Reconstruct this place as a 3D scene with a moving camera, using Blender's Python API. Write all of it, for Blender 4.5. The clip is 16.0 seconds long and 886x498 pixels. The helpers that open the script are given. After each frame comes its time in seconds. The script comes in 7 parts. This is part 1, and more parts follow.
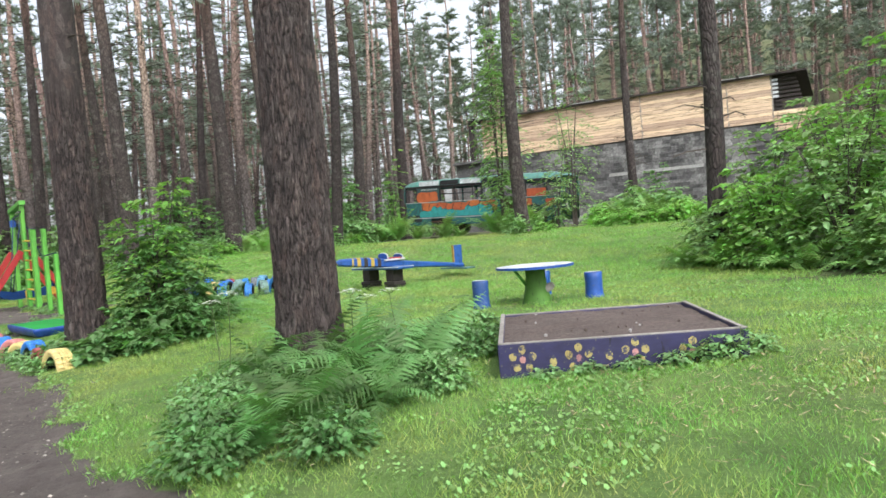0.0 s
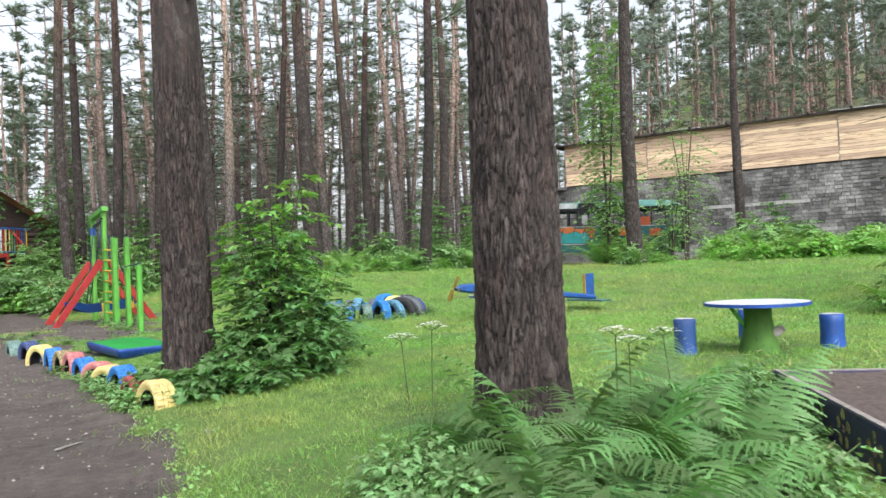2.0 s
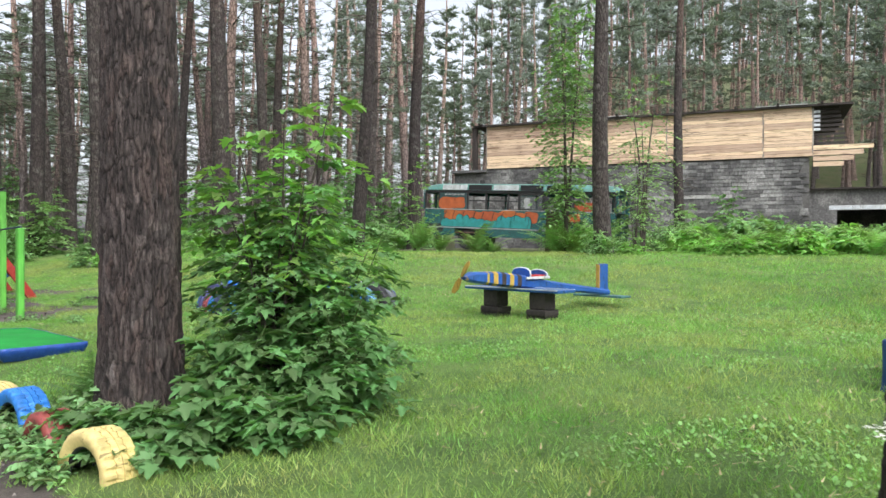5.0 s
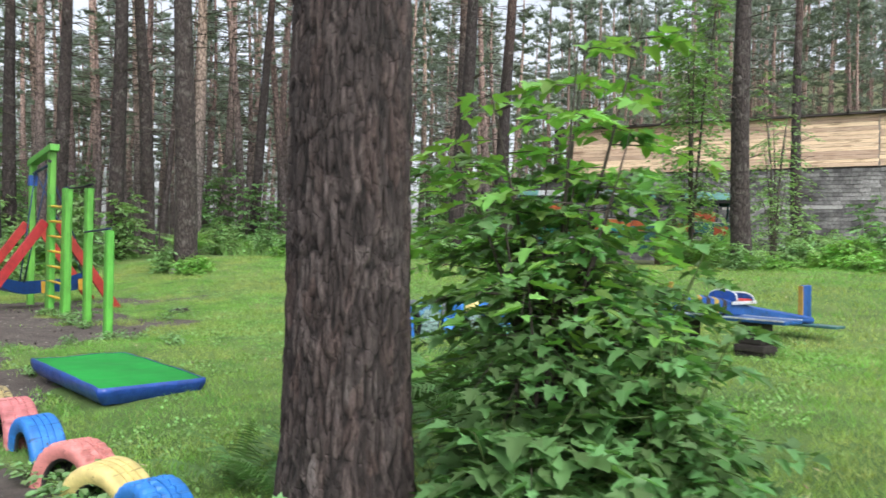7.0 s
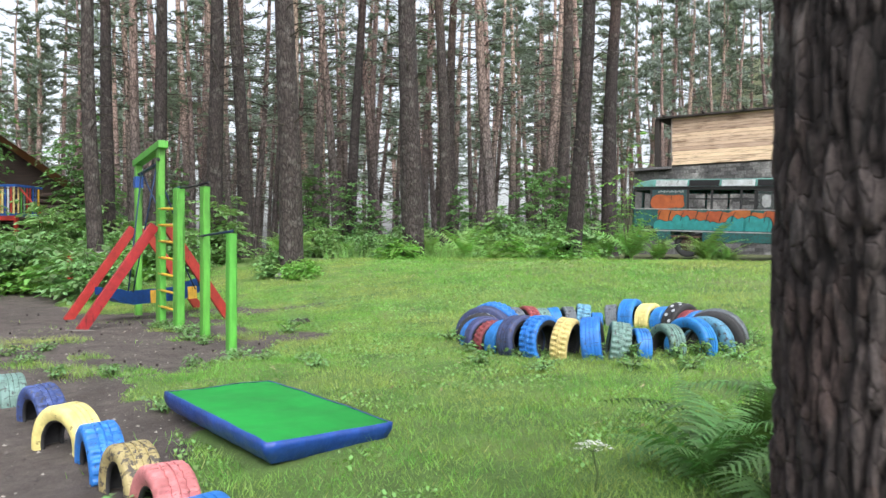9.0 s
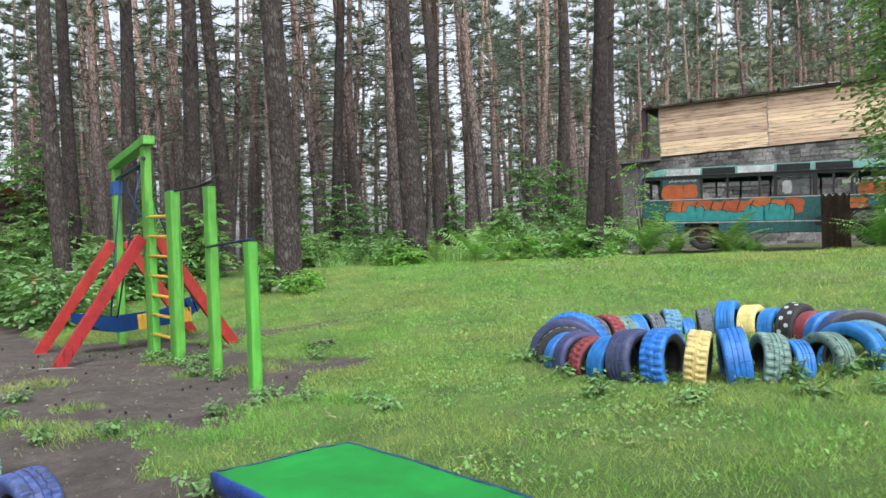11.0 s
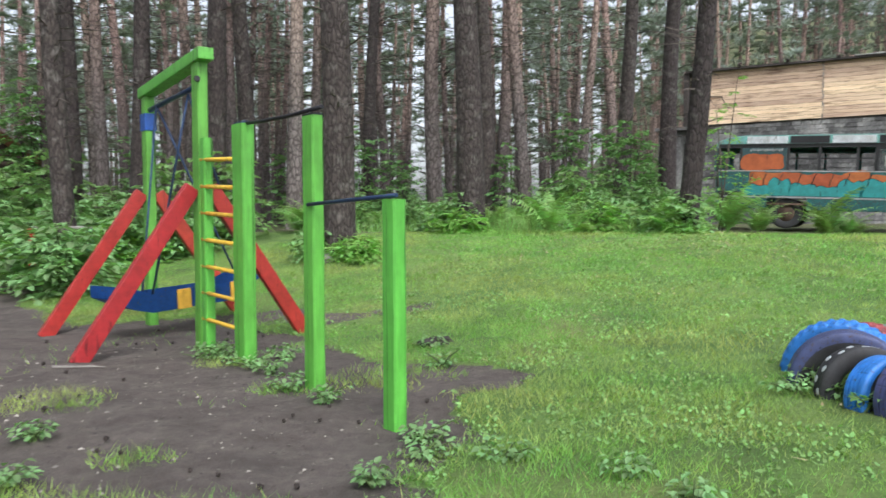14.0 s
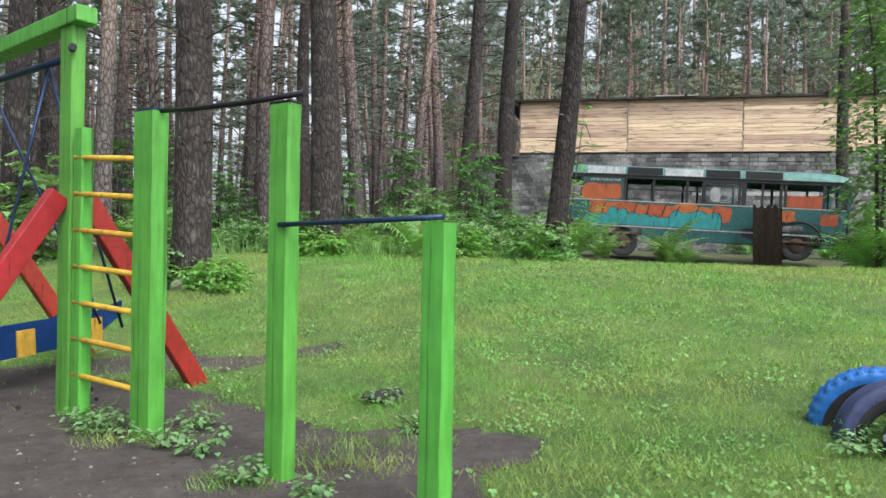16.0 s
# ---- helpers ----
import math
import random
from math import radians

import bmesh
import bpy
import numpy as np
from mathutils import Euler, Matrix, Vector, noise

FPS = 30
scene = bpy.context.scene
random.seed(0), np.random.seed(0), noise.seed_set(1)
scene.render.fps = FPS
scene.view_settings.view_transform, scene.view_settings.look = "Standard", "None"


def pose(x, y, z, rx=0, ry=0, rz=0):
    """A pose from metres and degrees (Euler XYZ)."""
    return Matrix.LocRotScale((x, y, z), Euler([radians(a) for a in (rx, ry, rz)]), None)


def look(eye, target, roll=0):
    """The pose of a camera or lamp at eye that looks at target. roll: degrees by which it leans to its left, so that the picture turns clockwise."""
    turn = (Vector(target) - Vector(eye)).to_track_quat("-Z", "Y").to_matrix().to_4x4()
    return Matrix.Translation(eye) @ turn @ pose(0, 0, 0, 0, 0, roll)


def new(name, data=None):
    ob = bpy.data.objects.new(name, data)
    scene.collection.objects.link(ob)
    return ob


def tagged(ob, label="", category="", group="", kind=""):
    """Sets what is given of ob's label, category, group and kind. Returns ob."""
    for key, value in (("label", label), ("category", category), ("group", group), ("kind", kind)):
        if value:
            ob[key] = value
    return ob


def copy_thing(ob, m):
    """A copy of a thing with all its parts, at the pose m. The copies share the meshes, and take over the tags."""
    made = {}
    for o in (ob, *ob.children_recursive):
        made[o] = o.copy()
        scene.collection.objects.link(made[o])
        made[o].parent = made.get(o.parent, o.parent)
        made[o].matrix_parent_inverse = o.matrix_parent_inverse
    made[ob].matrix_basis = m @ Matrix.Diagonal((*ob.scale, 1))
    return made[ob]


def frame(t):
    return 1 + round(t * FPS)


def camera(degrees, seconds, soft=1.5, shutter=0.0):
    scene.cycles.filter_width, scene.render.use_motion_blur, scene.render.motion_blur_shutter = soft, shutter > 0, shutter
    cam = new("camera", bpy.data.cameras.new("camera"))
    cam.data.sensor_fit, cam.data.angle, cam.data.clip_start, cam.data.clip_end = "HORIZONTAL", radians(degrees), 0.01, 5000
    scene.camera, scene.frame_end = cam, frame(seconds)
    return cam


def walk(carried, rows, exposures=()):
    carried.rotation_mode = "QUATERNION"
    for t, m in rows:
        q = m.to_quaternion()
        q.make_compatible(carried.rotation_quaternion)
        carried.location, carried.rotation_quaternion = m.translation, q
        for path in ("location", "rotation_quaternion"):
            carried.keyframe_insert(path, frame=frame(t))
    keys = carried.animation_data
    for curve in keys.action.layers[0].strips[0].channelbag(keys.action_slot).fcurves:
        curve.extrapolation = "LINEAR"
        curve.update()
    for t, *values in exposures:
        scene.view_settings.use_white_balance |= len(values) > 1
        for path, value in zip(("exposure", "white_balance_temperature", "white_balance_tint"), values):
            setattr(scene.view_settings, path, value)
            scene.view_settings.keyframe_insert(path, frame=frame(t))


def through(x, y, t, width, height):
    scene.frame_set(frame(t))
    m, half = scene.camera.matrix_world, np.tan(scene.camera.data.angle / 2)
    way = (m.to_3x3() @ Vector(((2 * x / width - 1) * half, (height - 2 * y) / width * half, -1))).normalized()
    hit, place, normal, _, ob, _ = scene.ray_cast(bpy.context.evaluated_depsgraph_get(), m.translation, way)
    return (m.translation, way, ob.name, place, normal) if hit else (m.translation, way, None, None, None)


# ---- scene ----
cam = camera(60.9, 16.0, shutter=0.2)
PATH = [
    (0, (2.528, -1.698, 1.27), (2.181, 0.271, 1.223), -4.8),
    (0.5, (2.15, -1.266, 1.259), (1.899, 0.718, 1.257), -4.4),
    (1, (1.598, -0.785, 1.276), (1.16, 1.166, 1.26), -4.1),
    (1.5, (1.073, -0.345, 1.221), (0.583, 1.593, 1.166), -2.0),
    (2, (0.576, 0.216, 1.239), (0.095, 2.157, 1.279), -2.4),
    (2.5, (0.12, 0.684, 1.227), (-0.417, 2.611, 1.21), -0.7),
    (3, (-0.281, 1.173, 1.224), (-0.593, 3.148, 1.167), -0.8),
    (3.5, (-0.688, 1.658, 1.255), (-1.112, 3.612, 1.279), -1.1),
    (4, (-1.14, 2.126, 1.253), (-1.483, 4.096, 1.283), -1.7),
    (4.2, (-1.304, 2.323, 1.253), (-1.568, 4.305, 1.266), -1.7),
    (6.5, (-3.132, 4.225, 1.278), (-3.275, 6.22, 1.256), 0.8),
    (7, (-3.654, 4.93, 1.299), (-3.97, 6.905, 1.305), 1.1),
    (7.5, (-4.039, 5.238, 1.305), (-4.495, 7.185, 1.296), 1.0),
    (8, (-4.433, 5.676, 1.332), (-4.985, 7.598, 1.34), 0.1),
    (8.5, (-4.829, 6.014, 1.312), (-5.323, 7.952, 1.306), -0.2),
    (9, (-5.22, 6.422, 1.309), (-5.723, 8.358, 1.309), 0.0),
    (9.5, (-5.594, 6.841, 1.287), (-5.999, 8.8, 1.296), -1.7),
    (10, (-6.036, 7.177, 1.314), (-6.368, 9.149, 1.31), -2.2),
    (10.2, (-6.205, 7.336, 1.304), (-6.628, 9.291, 1.312), -2.2),
    (12.3, (-7.846, 9.032, 1.366), (-8.165, 11.007, 1.356), -2.3),
    (12.5, (-8.009, 9.178, 1.343), (-8.309, 11.155, 1.306), -2.1),
    (13, (-8.436, 9.634, 1.363), (-8.996, 11.551, 1.246), -2.1),
    (13.5, (-8.856, 9.986, 1.386), (-9.463, 11.89, 1.291), -2.2),
    (14, (-9.219, 10.418, 1.395), (-9.595, 12.38, 1.31), -0.2),
    (14.5, (-9.68, 10.814, 1.401), (-9.777, 12.811, 1.424), 0.9),
    (15, (-10.07, 11.032, 1.415), (-9.969, 13.026, 1.296), 0.8),
    (15.5, (-10.463, 11.375, 1.437), (-10.31, 13.369, 1.41), 1.4),
    (16, (-10.88, 11.7, 1.439), (-10.706, 13.692, 1.411), 1.2),
]
EXPOSURE = [(0.0, 1.07, 6300, 10), (3.0, 1.08, 6300, 10), (6.5, 0.98, 6300, 10), (8.0, 1.05, 6250, 10), (9.5, 1.13, 6250, 10), (10.0, 1.04, 6250, 10), (12.5, 0.9, 6150, 10), (14.5, 0.97, 6150, 10), (16.0, 0.91, 6100, 10)]
walk(cam, [(t, look(eye, aim, lean)) for t, eye, aim, lean in PATH], EXPOSURE)

# ---- world, sun ----
world = bpy.data.worlds.new("overcast")
scene.world = world
world.use_nodes = True
wn = world.node_tree
sky = wn.nodes.new("ShaderNodeTexSky")
sky.sky_type = "NISHITA"
sky.sun_disc = False
sky.sun_elevation = radians(48)
sky.sun_rotation = radians(150)
sky.dust_density = 4.0
grey = wn.nodes.new("ShaderNodeHueSaturation")
grey.inputs["Saturation"].default_value = 0.3
wn.links.new(sky.outputs[0], grey.inputs["Color"])
wn.links.new(grey.outputs[0], wn.nodes["Background"].inputs["Color"])
wn.nodes["Background"].inputs["Strength"].default_value = 0.15
sun_data = bpy.data.lights.new("sun", "SUN")
sun_data.energy, sun_data.angle, sun_data.color = 1.0, radians(40), (1.0, 0.97, 0.92)
sun = new("sun", sun_data)
sun.rotation_euler = (radians(42), 0, radians(30))

# ---- helpers ----
NP = np.random.default_rng(11)


def sstep(a, b, v):
    k = np.clip((v - a) / (b - a), 0, 1)
    return k * k * (3 - 2 * k)


def ground_z(x, y):
    """Height of the ground: a shallow trough along the footpath, a rise towards the bus."""
    x, y = np.asarray(x, float), np.asarray(y, float)
    s = (x + y - 0.8) / 1.4142
    u = (y - x) / 1.4142
    v = y + 0.25 * (x + 12)
    z = -0.2 * (1 - sstep(0.5, 3.2, s)) * (1 - sstep(15, 20, u)) + 0.12 * sstep(3.5, 7, s) + 0.88 * sstep(17.5, 28.5, v)
    z = z - 0.10 * np.exp(-(((x + 10.35) ** 2 + (y - 15.25) ** 2) / 1.3))
    z = z - 0.45 * np.exp(-(((x - 0.8) / 4.5) ** 2) - ((y - 30.8) / 3.0) ** 2)
    return z + 0.34 * np.clip(y - 60, 0, 140) * sstep(-22, 18, x)


def gz(x, y):
    return float(ground_z(x, y))


def wavy(x, y, f=1.0, k=0.0):
    return np.sin(x * 1.7 * f + k) * np.cos(y * 2.1 * f - k * 1.3) + 0.5 * np.sin(x * 4.3 * f + y * 3.1 * f + 2 * k)


_LATTICE = np.random.default_rng(3).random((64, 64))


def vnoise(x, y, f=1.0):
    """Smooth random values, 0 to 1, with features about 1 / f metres wide."""
    x, y = np.asarray(x, float) * f + 1000.0, np.asarray(y, float) * f + 1000.0
    i, j = np.floor(x).astype(int), np.floor(y).astype(int)
    u, v = x - i, y - j
    u, v = u * u * (3 - 2 * u), v * v * (3 - 2 * v)
    t = lambda a, c: _LATTICE[a % 64, c % 64]
    return (t(i, j) * (1 - u) + t(i + 1, j) * u) * (1 - v) + (t(i, j + 1) * (1 - u) + t(i + 1, j + 1) * u) * v


def bare(x, y):
    """1 on trodden earth, 0 on grass."""
    x, y = np.asarray(x, float), np.asarray(y, float)
    s = (x + y - 0.8) / 1.4142
    u = (y - x) / 1.4142
    n = 0.45 * (vnoise(x, y, 0.9) - 0.5) + 0.35 * (vnoise(x, y, 2.6) - 0.5) + 0.2 * (vnoise(x, y, 7.0) - 0.5)
    edge = 1.05 - 0.6 * sstep(10, 16, u) + 1.1 * sstep(12.0, 14.0, u)
    a = sstep(0.22, -0.22, s - edge + n) * sstep(-3.4, -3.0, s + n)
    rx, ry = x + 13.2, y - 16.5
    p, q = 0.76 * rx - 0.65 * ry, 0.65 * rx + 0.76 * ry
    b = sstep(1.2, 0.82, (p / 4.1) ** 2 + (q / 2.0) ** 2 + 0.9 * n)
    c = sstep(1.15, 0.85, ((x + 10.5) / 0.75) ** 2 + ((y - 16.9) / 0.5) ** 2 + n)
    d = sstep(0.5, 0.3, np.abs(y - 19.4 - 0.25 * (x + 14)) + n) * sstep(-17, -15, x) * sstep(-10.6, -11.6, x)
    return np.clip(np.maximum.reduce([a, b, c, 0.8 * d]), 0, 1)


def mesh_of(name, verts, faces, smooth=False):
    me = bpy.data.meshes.new(name)
    me.from_pydata([tuple(v) for v in verts], [], faces)
    if smooth:
        me.polygons.foreach_set("use_smooth", [True] * len(me.polygons))
    me.update()
    return me


def tri_mesh(name, verts, faces):
    """A mesh of triangles from two arrays."""
    verts, faces = np.asarray(verts, np.float32), np.asarray(faces, np.int32)
    me = bpy.data.meshes.new(name)
    me.vertices.add(len(verts))
    me.vertices.foreach_set("co", verts.ravel())
    me.loops.add(faces.size)
    me.loops.foreach_set("vertex_index", faces.ravel())
    me.polygons.add(len(faces))
    me.polygons.foreach_set("loop_start", np.arange(0, faces.size, 3, dtype=np.int32))
    me.update(calc_edges=True)
    me.validate()
    return me


def thing(name, at, label, category, group="", rz=0.0, kind=""):
    ob = new(name)
    ob.empty_display_size = 0.1
    ob.matrix_basis = pose(at[0], at[1], at[2], 0, 0, rz)
    return tagged(ob, label, category, group, kind)


def part(name, bm, material, parent, label=""):
    """One mesh object under a thing or a part; bm is a bmesh or a mesh."""
    if isinstance(bm, bpy.types.Mesh):
        me = bm
    else:
        me = bpy.data.meshes.new(name)
        bm.to_mesh(me)
        bm.free()
    if material is not None and not me.materials:
        me.materials.append(material)
    ob = new(name, me)
    ob.parent = parent
    return tagged(ob, label)


def solo(name, bm, material, label, category, group="", kind="", at=(0, 0, 0), rz=0.0):
    ob = part(name, bm, material, None)
    ob.matrix_basis = pose(at[0], at[1], at[2], 0, 0, rz)
    return tagged(ob, label, category, group, kind)


def box(bm, lo, hi, bevel=0.0, m=None):
    """A box from corner to corner, with bevelled edges, added to bm."""
    got = bmesh.ops.create_cube(bm, size=1)["verts"]
    for v in got:
        v.co = Vector([(lo[i] + hi[i]) / 2 + v.co[i] * (hi[i] - lo[i]) for i in range(3)])
    if bevel > 0:
        edges = list({e for v in got for e in v.link_edges})
        got = list({v for f in bmesh.ops.bevel(bm, geom=edges, offset=bevel, segments=2, affect="EDGES", profile=0.6)["faces"] for v in f.verts} | {v for v in got if v.is_valid})
    if m is not None:
        for v in got:
            v.co = m @ v.co
    return bm


def boxes(*specs, bevel=0.0):
    bm = bmesh.new()
    for lo, hi in specs:
        box(bm, lo, hi, bevel)
    return bm


def tube(bm, pts, radii, sides=8, cap=True):
    """A tube along points, added to bm."""
    rings = []
    pts = [Vector(p) for p in pts]
    for i, p in enumerate(pts):
        d = (pts[min(i + 1, len(pts) - 1)] - pts[max(i - 1, 0)]).normalized()
        a = d.orthogonal().normalized() if i == 0 else (a - d * a.dot(d)).normalized()
        b = d.cross(a)
        r = radii[i] if isinstance(radii, (list, tuple)) else radii
        rings.append([bm.verts.new(p + a * r * math.cos(k * math.tau / sides) + b * r * math.sin(k * math.tau / sides)) for k in range(sides)])
    for r0, r1 in zip(rings, rings[1:]):
        for k in range(sides):
            f = bm.faces.new((r0[k], r0[(k + 1) % sides], r1[(k + 1) % sides], r1[k]))
            f.smooth = True
    if cap:
        bm.faces.new(rings[0][::-1])
        bm.faces.new(rings[-1])
    return bm


def lathe(profile, sides=32):
    """A closed surface of revolution about z from (radius, height) points."""
    bm = bmesh.new()
    rings = [[bm.verts.new((r * math.cos(k * math.tau / sides), r * math.sin(k * math.tau / sides), z)) for k in range(sides)] for r, z in profile]
    for r0, r1 in zip(rings, rings[1:]):
        for k in range(sides):
            f = bm.faces.new((r0[k], r0[(k + 1) % sides], r1[(k + 1) % sides], r1[k]))
            f.smooth = True
    if profile[0][0] > 1e-6 and profile[0] != profile[-1]:
        bm.faces.new(rings[0][::-1])
        bm.faces.new(rings[-1])
    bmesh.ops.remove_doubles(bm, verts=bm.verts, dist=1e-5)
    return bm


# ---- materials ----
def material(name, rough=0.8, metal=0.0):
    m = bpy.data.materials.new(name)
    m.use_nodes = True
    bsdf = m.node_tree.nodes["Principled BSDF"]
    bsdf.inputs["Roughness"].default_value = rough
    bsdf.inputs["Metallic"].default_value = metal
    return m, m.node_tree, bsdf


def node(nt, kind, **values):
    n = nt.nodes.new(kind)
    for key, value in values.items():
        n.inputs[key].default_value = value
    return n


def coords(nt, scale=(1, 1, 1), world_space=False):
    src = nt.nodes.new("ShaderNodeNewGeometry").outputs["Position"] if world_space else nt.nodes.new("ShaderNodeTexCoord").outputs["Object"]
    mp = nt.nodes.new("ShaderNodeMapping")
    mp.inputs["Scale"].default_value = scale
    nt.links.new(src, mp.inputs["Vector"])
    return mp.outputs["Vector"]


def noise_tex(nt, vec, scale, detail=6.0, rough=0.6):
    n = node(nt, "ShaderNodeTexNoise", Scale=scale, Detail=detail, Roughness=rough)
    nt.links.new(vec, n.inputs["Vector"])
    return n.outputs["Fac"]


def ramp(nt, fac, *stops):
    r = nt.nodes.new("ShaderNodeValToRGB")
    e = r.color_ramp.elements
    e[0].position, e[0].color = stops[0][0], (*stops[0][1], 1)
    e[1].position, e[1].color = stops[-1][0], (*stops[-1][1], 1)
    for p, c in stops[1:-1]:
        x = e.new(p)
        x.color = (*c, 1)
    nt.links.new(fac, r.inputs["Fac"])
    return r.outputs["Color"]


def mix(nt, fac, a, b, how="MIX"):
    n = nt.nodes.new("ShaderNodeMix")
    n.data_type, n.blend_type = "RGBA", how
    for sock, value in ((n.inputs["Factor"], fac), (n.inputs["A"], a), (n.inputs["B"], b)):
        if isinstance(value, (int, float)):
            sock.default_value = value
        elif isinstance(value, tuple):
            sock.default_value = (*value, 1)
        else:
            nt.links.new(value, sock)
    return n.outputs["Result"]


def bump(nt, bsdf, height, strength=0.5, distance=0.01):
    b = node(nt, "ShaderNodeBump", Strength=strength, Distance=distance)
    nt.links.new(height, b.inputs["Height"])
    nt.links.new(b.outputs["Normal"], bsdf.inputs["Normal"])


def randomness(nt):
    return nt.nodes.new("ShaderNodeObjectInfo").outputs["Random"]


def island(nt):
    return nt.nodes.new("ShaderNodeNewGeometry").outputs["Random Per Island"]


def shift(nt, colour, rand, hue=0.03, val=0.35, sat=0.0):
    h = nt.nodes.new("ShaderNodeHueSaturation")
    for name, amount, mid in (("Hue", hue, 0.5), ("Value", val, 1.0)):
        k = nt.nodes.new("ShaderNodeMapRange")
        k.inputs["To Min"].default_value, k.inputs["To Max"].default_value = mid - amount, mid + amount
        nt.links.new(rand, k.inputs["Value"])
        nt.links.new(k.outputs[0], h.inputs[name])
    nt.links.new(colour, h.inputs["Color"])
    return h.outputs["Color"]


def plain(name, colour, rough=0.7, metal=0.0, grain=30.0, vary=0.25, relief=0.3, dist=0.004, stretch=(1, 1, 1)):
    """A solid material with grain and stains at two scales."""
    m, nt, b = material(name, rough, metal)
    vec = coords(nt, stretch)
    a = ramp(nt, noise_tex(nt, vec, grain), (0.3, tuple(c * (1 - vary) for c in colour)), (0.7, tuple(min(1, c * (1 + vary)) for c in colour)))
    s = ramp(nt, noise_tex(nt, vec, grain / 12, 4), (0.35, (0.72, 0.7, 0.68)), (0.65, (1.08, 1.08, 1.08)))
    nt.links.new(mix(nt, 0.7, a, s, "MULTIPLY"), b.inputs["Base Color"])
    bump(nt, b, noise_tex(nt, vec, grain * 1.5), relief, dist)
    return m


def painted(name, colour, under=(0.16, 0.12, 0.09), worn=0.62, rough=0.5, grain=(6, 6, 1.2), foot=0.0, streak=False):
    """Old paint over wood or rubber: streaks, chips that show what is under it, dull patches."""
    m, nt, b = material(name, rough)
    vec = coords(nt, grain)
    tone = ramp(nt, noise_tex(nt, vec, 3.0), (0.3, tuple(c * 0.78 for c in colour)), (0.72, tuple(min(1, c * 1.15) for c in colour)))
    chips = noise_tex(nt, coords(nt), 22.0, 8, 0.7)
    mask = ramp(nt, chips, (worn, (0, 0, 0)), (worn + 0.05, (1, 1, 1)))
    crack = ramp(nt, noise_tex(nt, coords(nt, (grain[0] * 5, grain[1] * 5, grain[2] * 0.5)), 1.0, 3), (0.33, (0.35, 0.33, 0.3)), (0.37, (1, 1, 1)))
    tone = mix(nt, 0.85, tone, crack, "MULTIPLY")
    stains = ramp(nt, noise_tex(nt, coords(nt), 3.5, 5), (0.3, (0.7, 0.68, 0.64)), (0.6, (1.05, 1.05, 1.05)))
    col = mix(nt, 0.8, mix(nt, mask, tone, under), stains, "MULTIPLY")
    if streak:
        # long drying cracks and brush marks along the timber
        split = ramp(nt, noise_tex(nt, coords(nt, (1, 1, 0.022)), 17.0, 3, 0.5), (0.34, (0.22, 0.22, 0.2)), (0.375, (0.92, 0.92, 0.92)), (0.7, (1.1, 1.1, 1.1)))
        col = mix(nt, 0.9, col, split, "MULTIPLY")
    nt.links.new(shift(nt, col, randomness(nt), 0.008, 0.1), b.inputs["Base Color"])
    bump(nt, b, noise_tex(nt, vec, 14.0, 8), 0.35, 0.004)
    return m


def leaf_material(name, colour, hue=0.03, val=0.4, rough=0.5, through=0.35, whole=0.0):
    m, nt, b = material(name, rough)
    col = mix(nt, 0.5, tuple(colour), ramp(nt, noise_tex(nt, coords(nt, world_space=True), 0.9, 3), (0.3, tuple(c * 0.6 for c in colour)), (0.7, tuple(c * 1.35 for c in colour))))
    col = shift(nt, col, island(nt), hue, val)
    if whole:
        col = shift(nt, col, randomness(nt), 0.015, whole)
    nt.links.new(col, b.inputs["Base Color"])
    t = nt.nodes.new("ShaderNodeBsdfTranslucent")
    nt.links.new(mix(nt, 1.0, col, (1.1, 1.25, 0.6), "MULTIPLY"), t.inputs["Color"])
    ms = nt.nodes.new("ShaderNodeMixShader")
    ms.inputs[0].default_value = through
    nt.links.new(b.outputs[0], ms.inputs[1])
    nt.links.new(t.outputs[0], ms.inputs[2])
    nt.links.new(ms.outputs[0], nt.nodes["Material Output"].inputs["Surface"])
    return m


def grass_material():
    """Lawn blades: fresh green, yellower in drifts, single straws among them."""
    m, nt, b = material("grass_blade", 0.55)
    vec = coords(nt, world_space=True)
    col = ramp(nt, noise_tex(nt, vec, 1.6, 5, 0.65), (0.32, (0.145, 0.32, 0.07)), (0.5, (0.225, 0.46, 0.095)), (0.68, (0.31, 0.54, 0.13)))
    dry = ramp(nt, noise_tex(nt, vec, 0.4, 4, 0.6), (0.42, (0, 0, 0)), (0.62, (0.75, 0.75, 0.75)))
    col = mix(nt, dry, col, (0.42, 0.43, 0.15))
    straw = ramp(nt, island(nt), (0.94, (0, 0, 0)), (0.96, (0.8, 0.8, 0.8)))
    col = mix(nt, straw, col, (0.40, 0.35, 0.16))
    col = shift(nt, col, island(nt), 0.02, 0.36)
    nt.links.new(col, b.inputs["Base Color"])
    t = nt.nodes.new("ShaderNodeBsdfTranslucent")
    nt.links.new(mix(nt, 1.0, col, (1.1, 1.25, 0.6), "MULTIPLY"), t.inputs["Color"])
    ms = nt.nodes.new("ShaderNodeMixShader")
    ms.inputs[0].default_value = 0.4
    nt.links.new(b.outputs[0], ms.inputs[1])
    nt.links.new(t.outputs[0], ms.inputs[2])
    nt.links.new(ms.outputs[0], nt.nodes["Material Output"].inputs["Surface"])
    return m


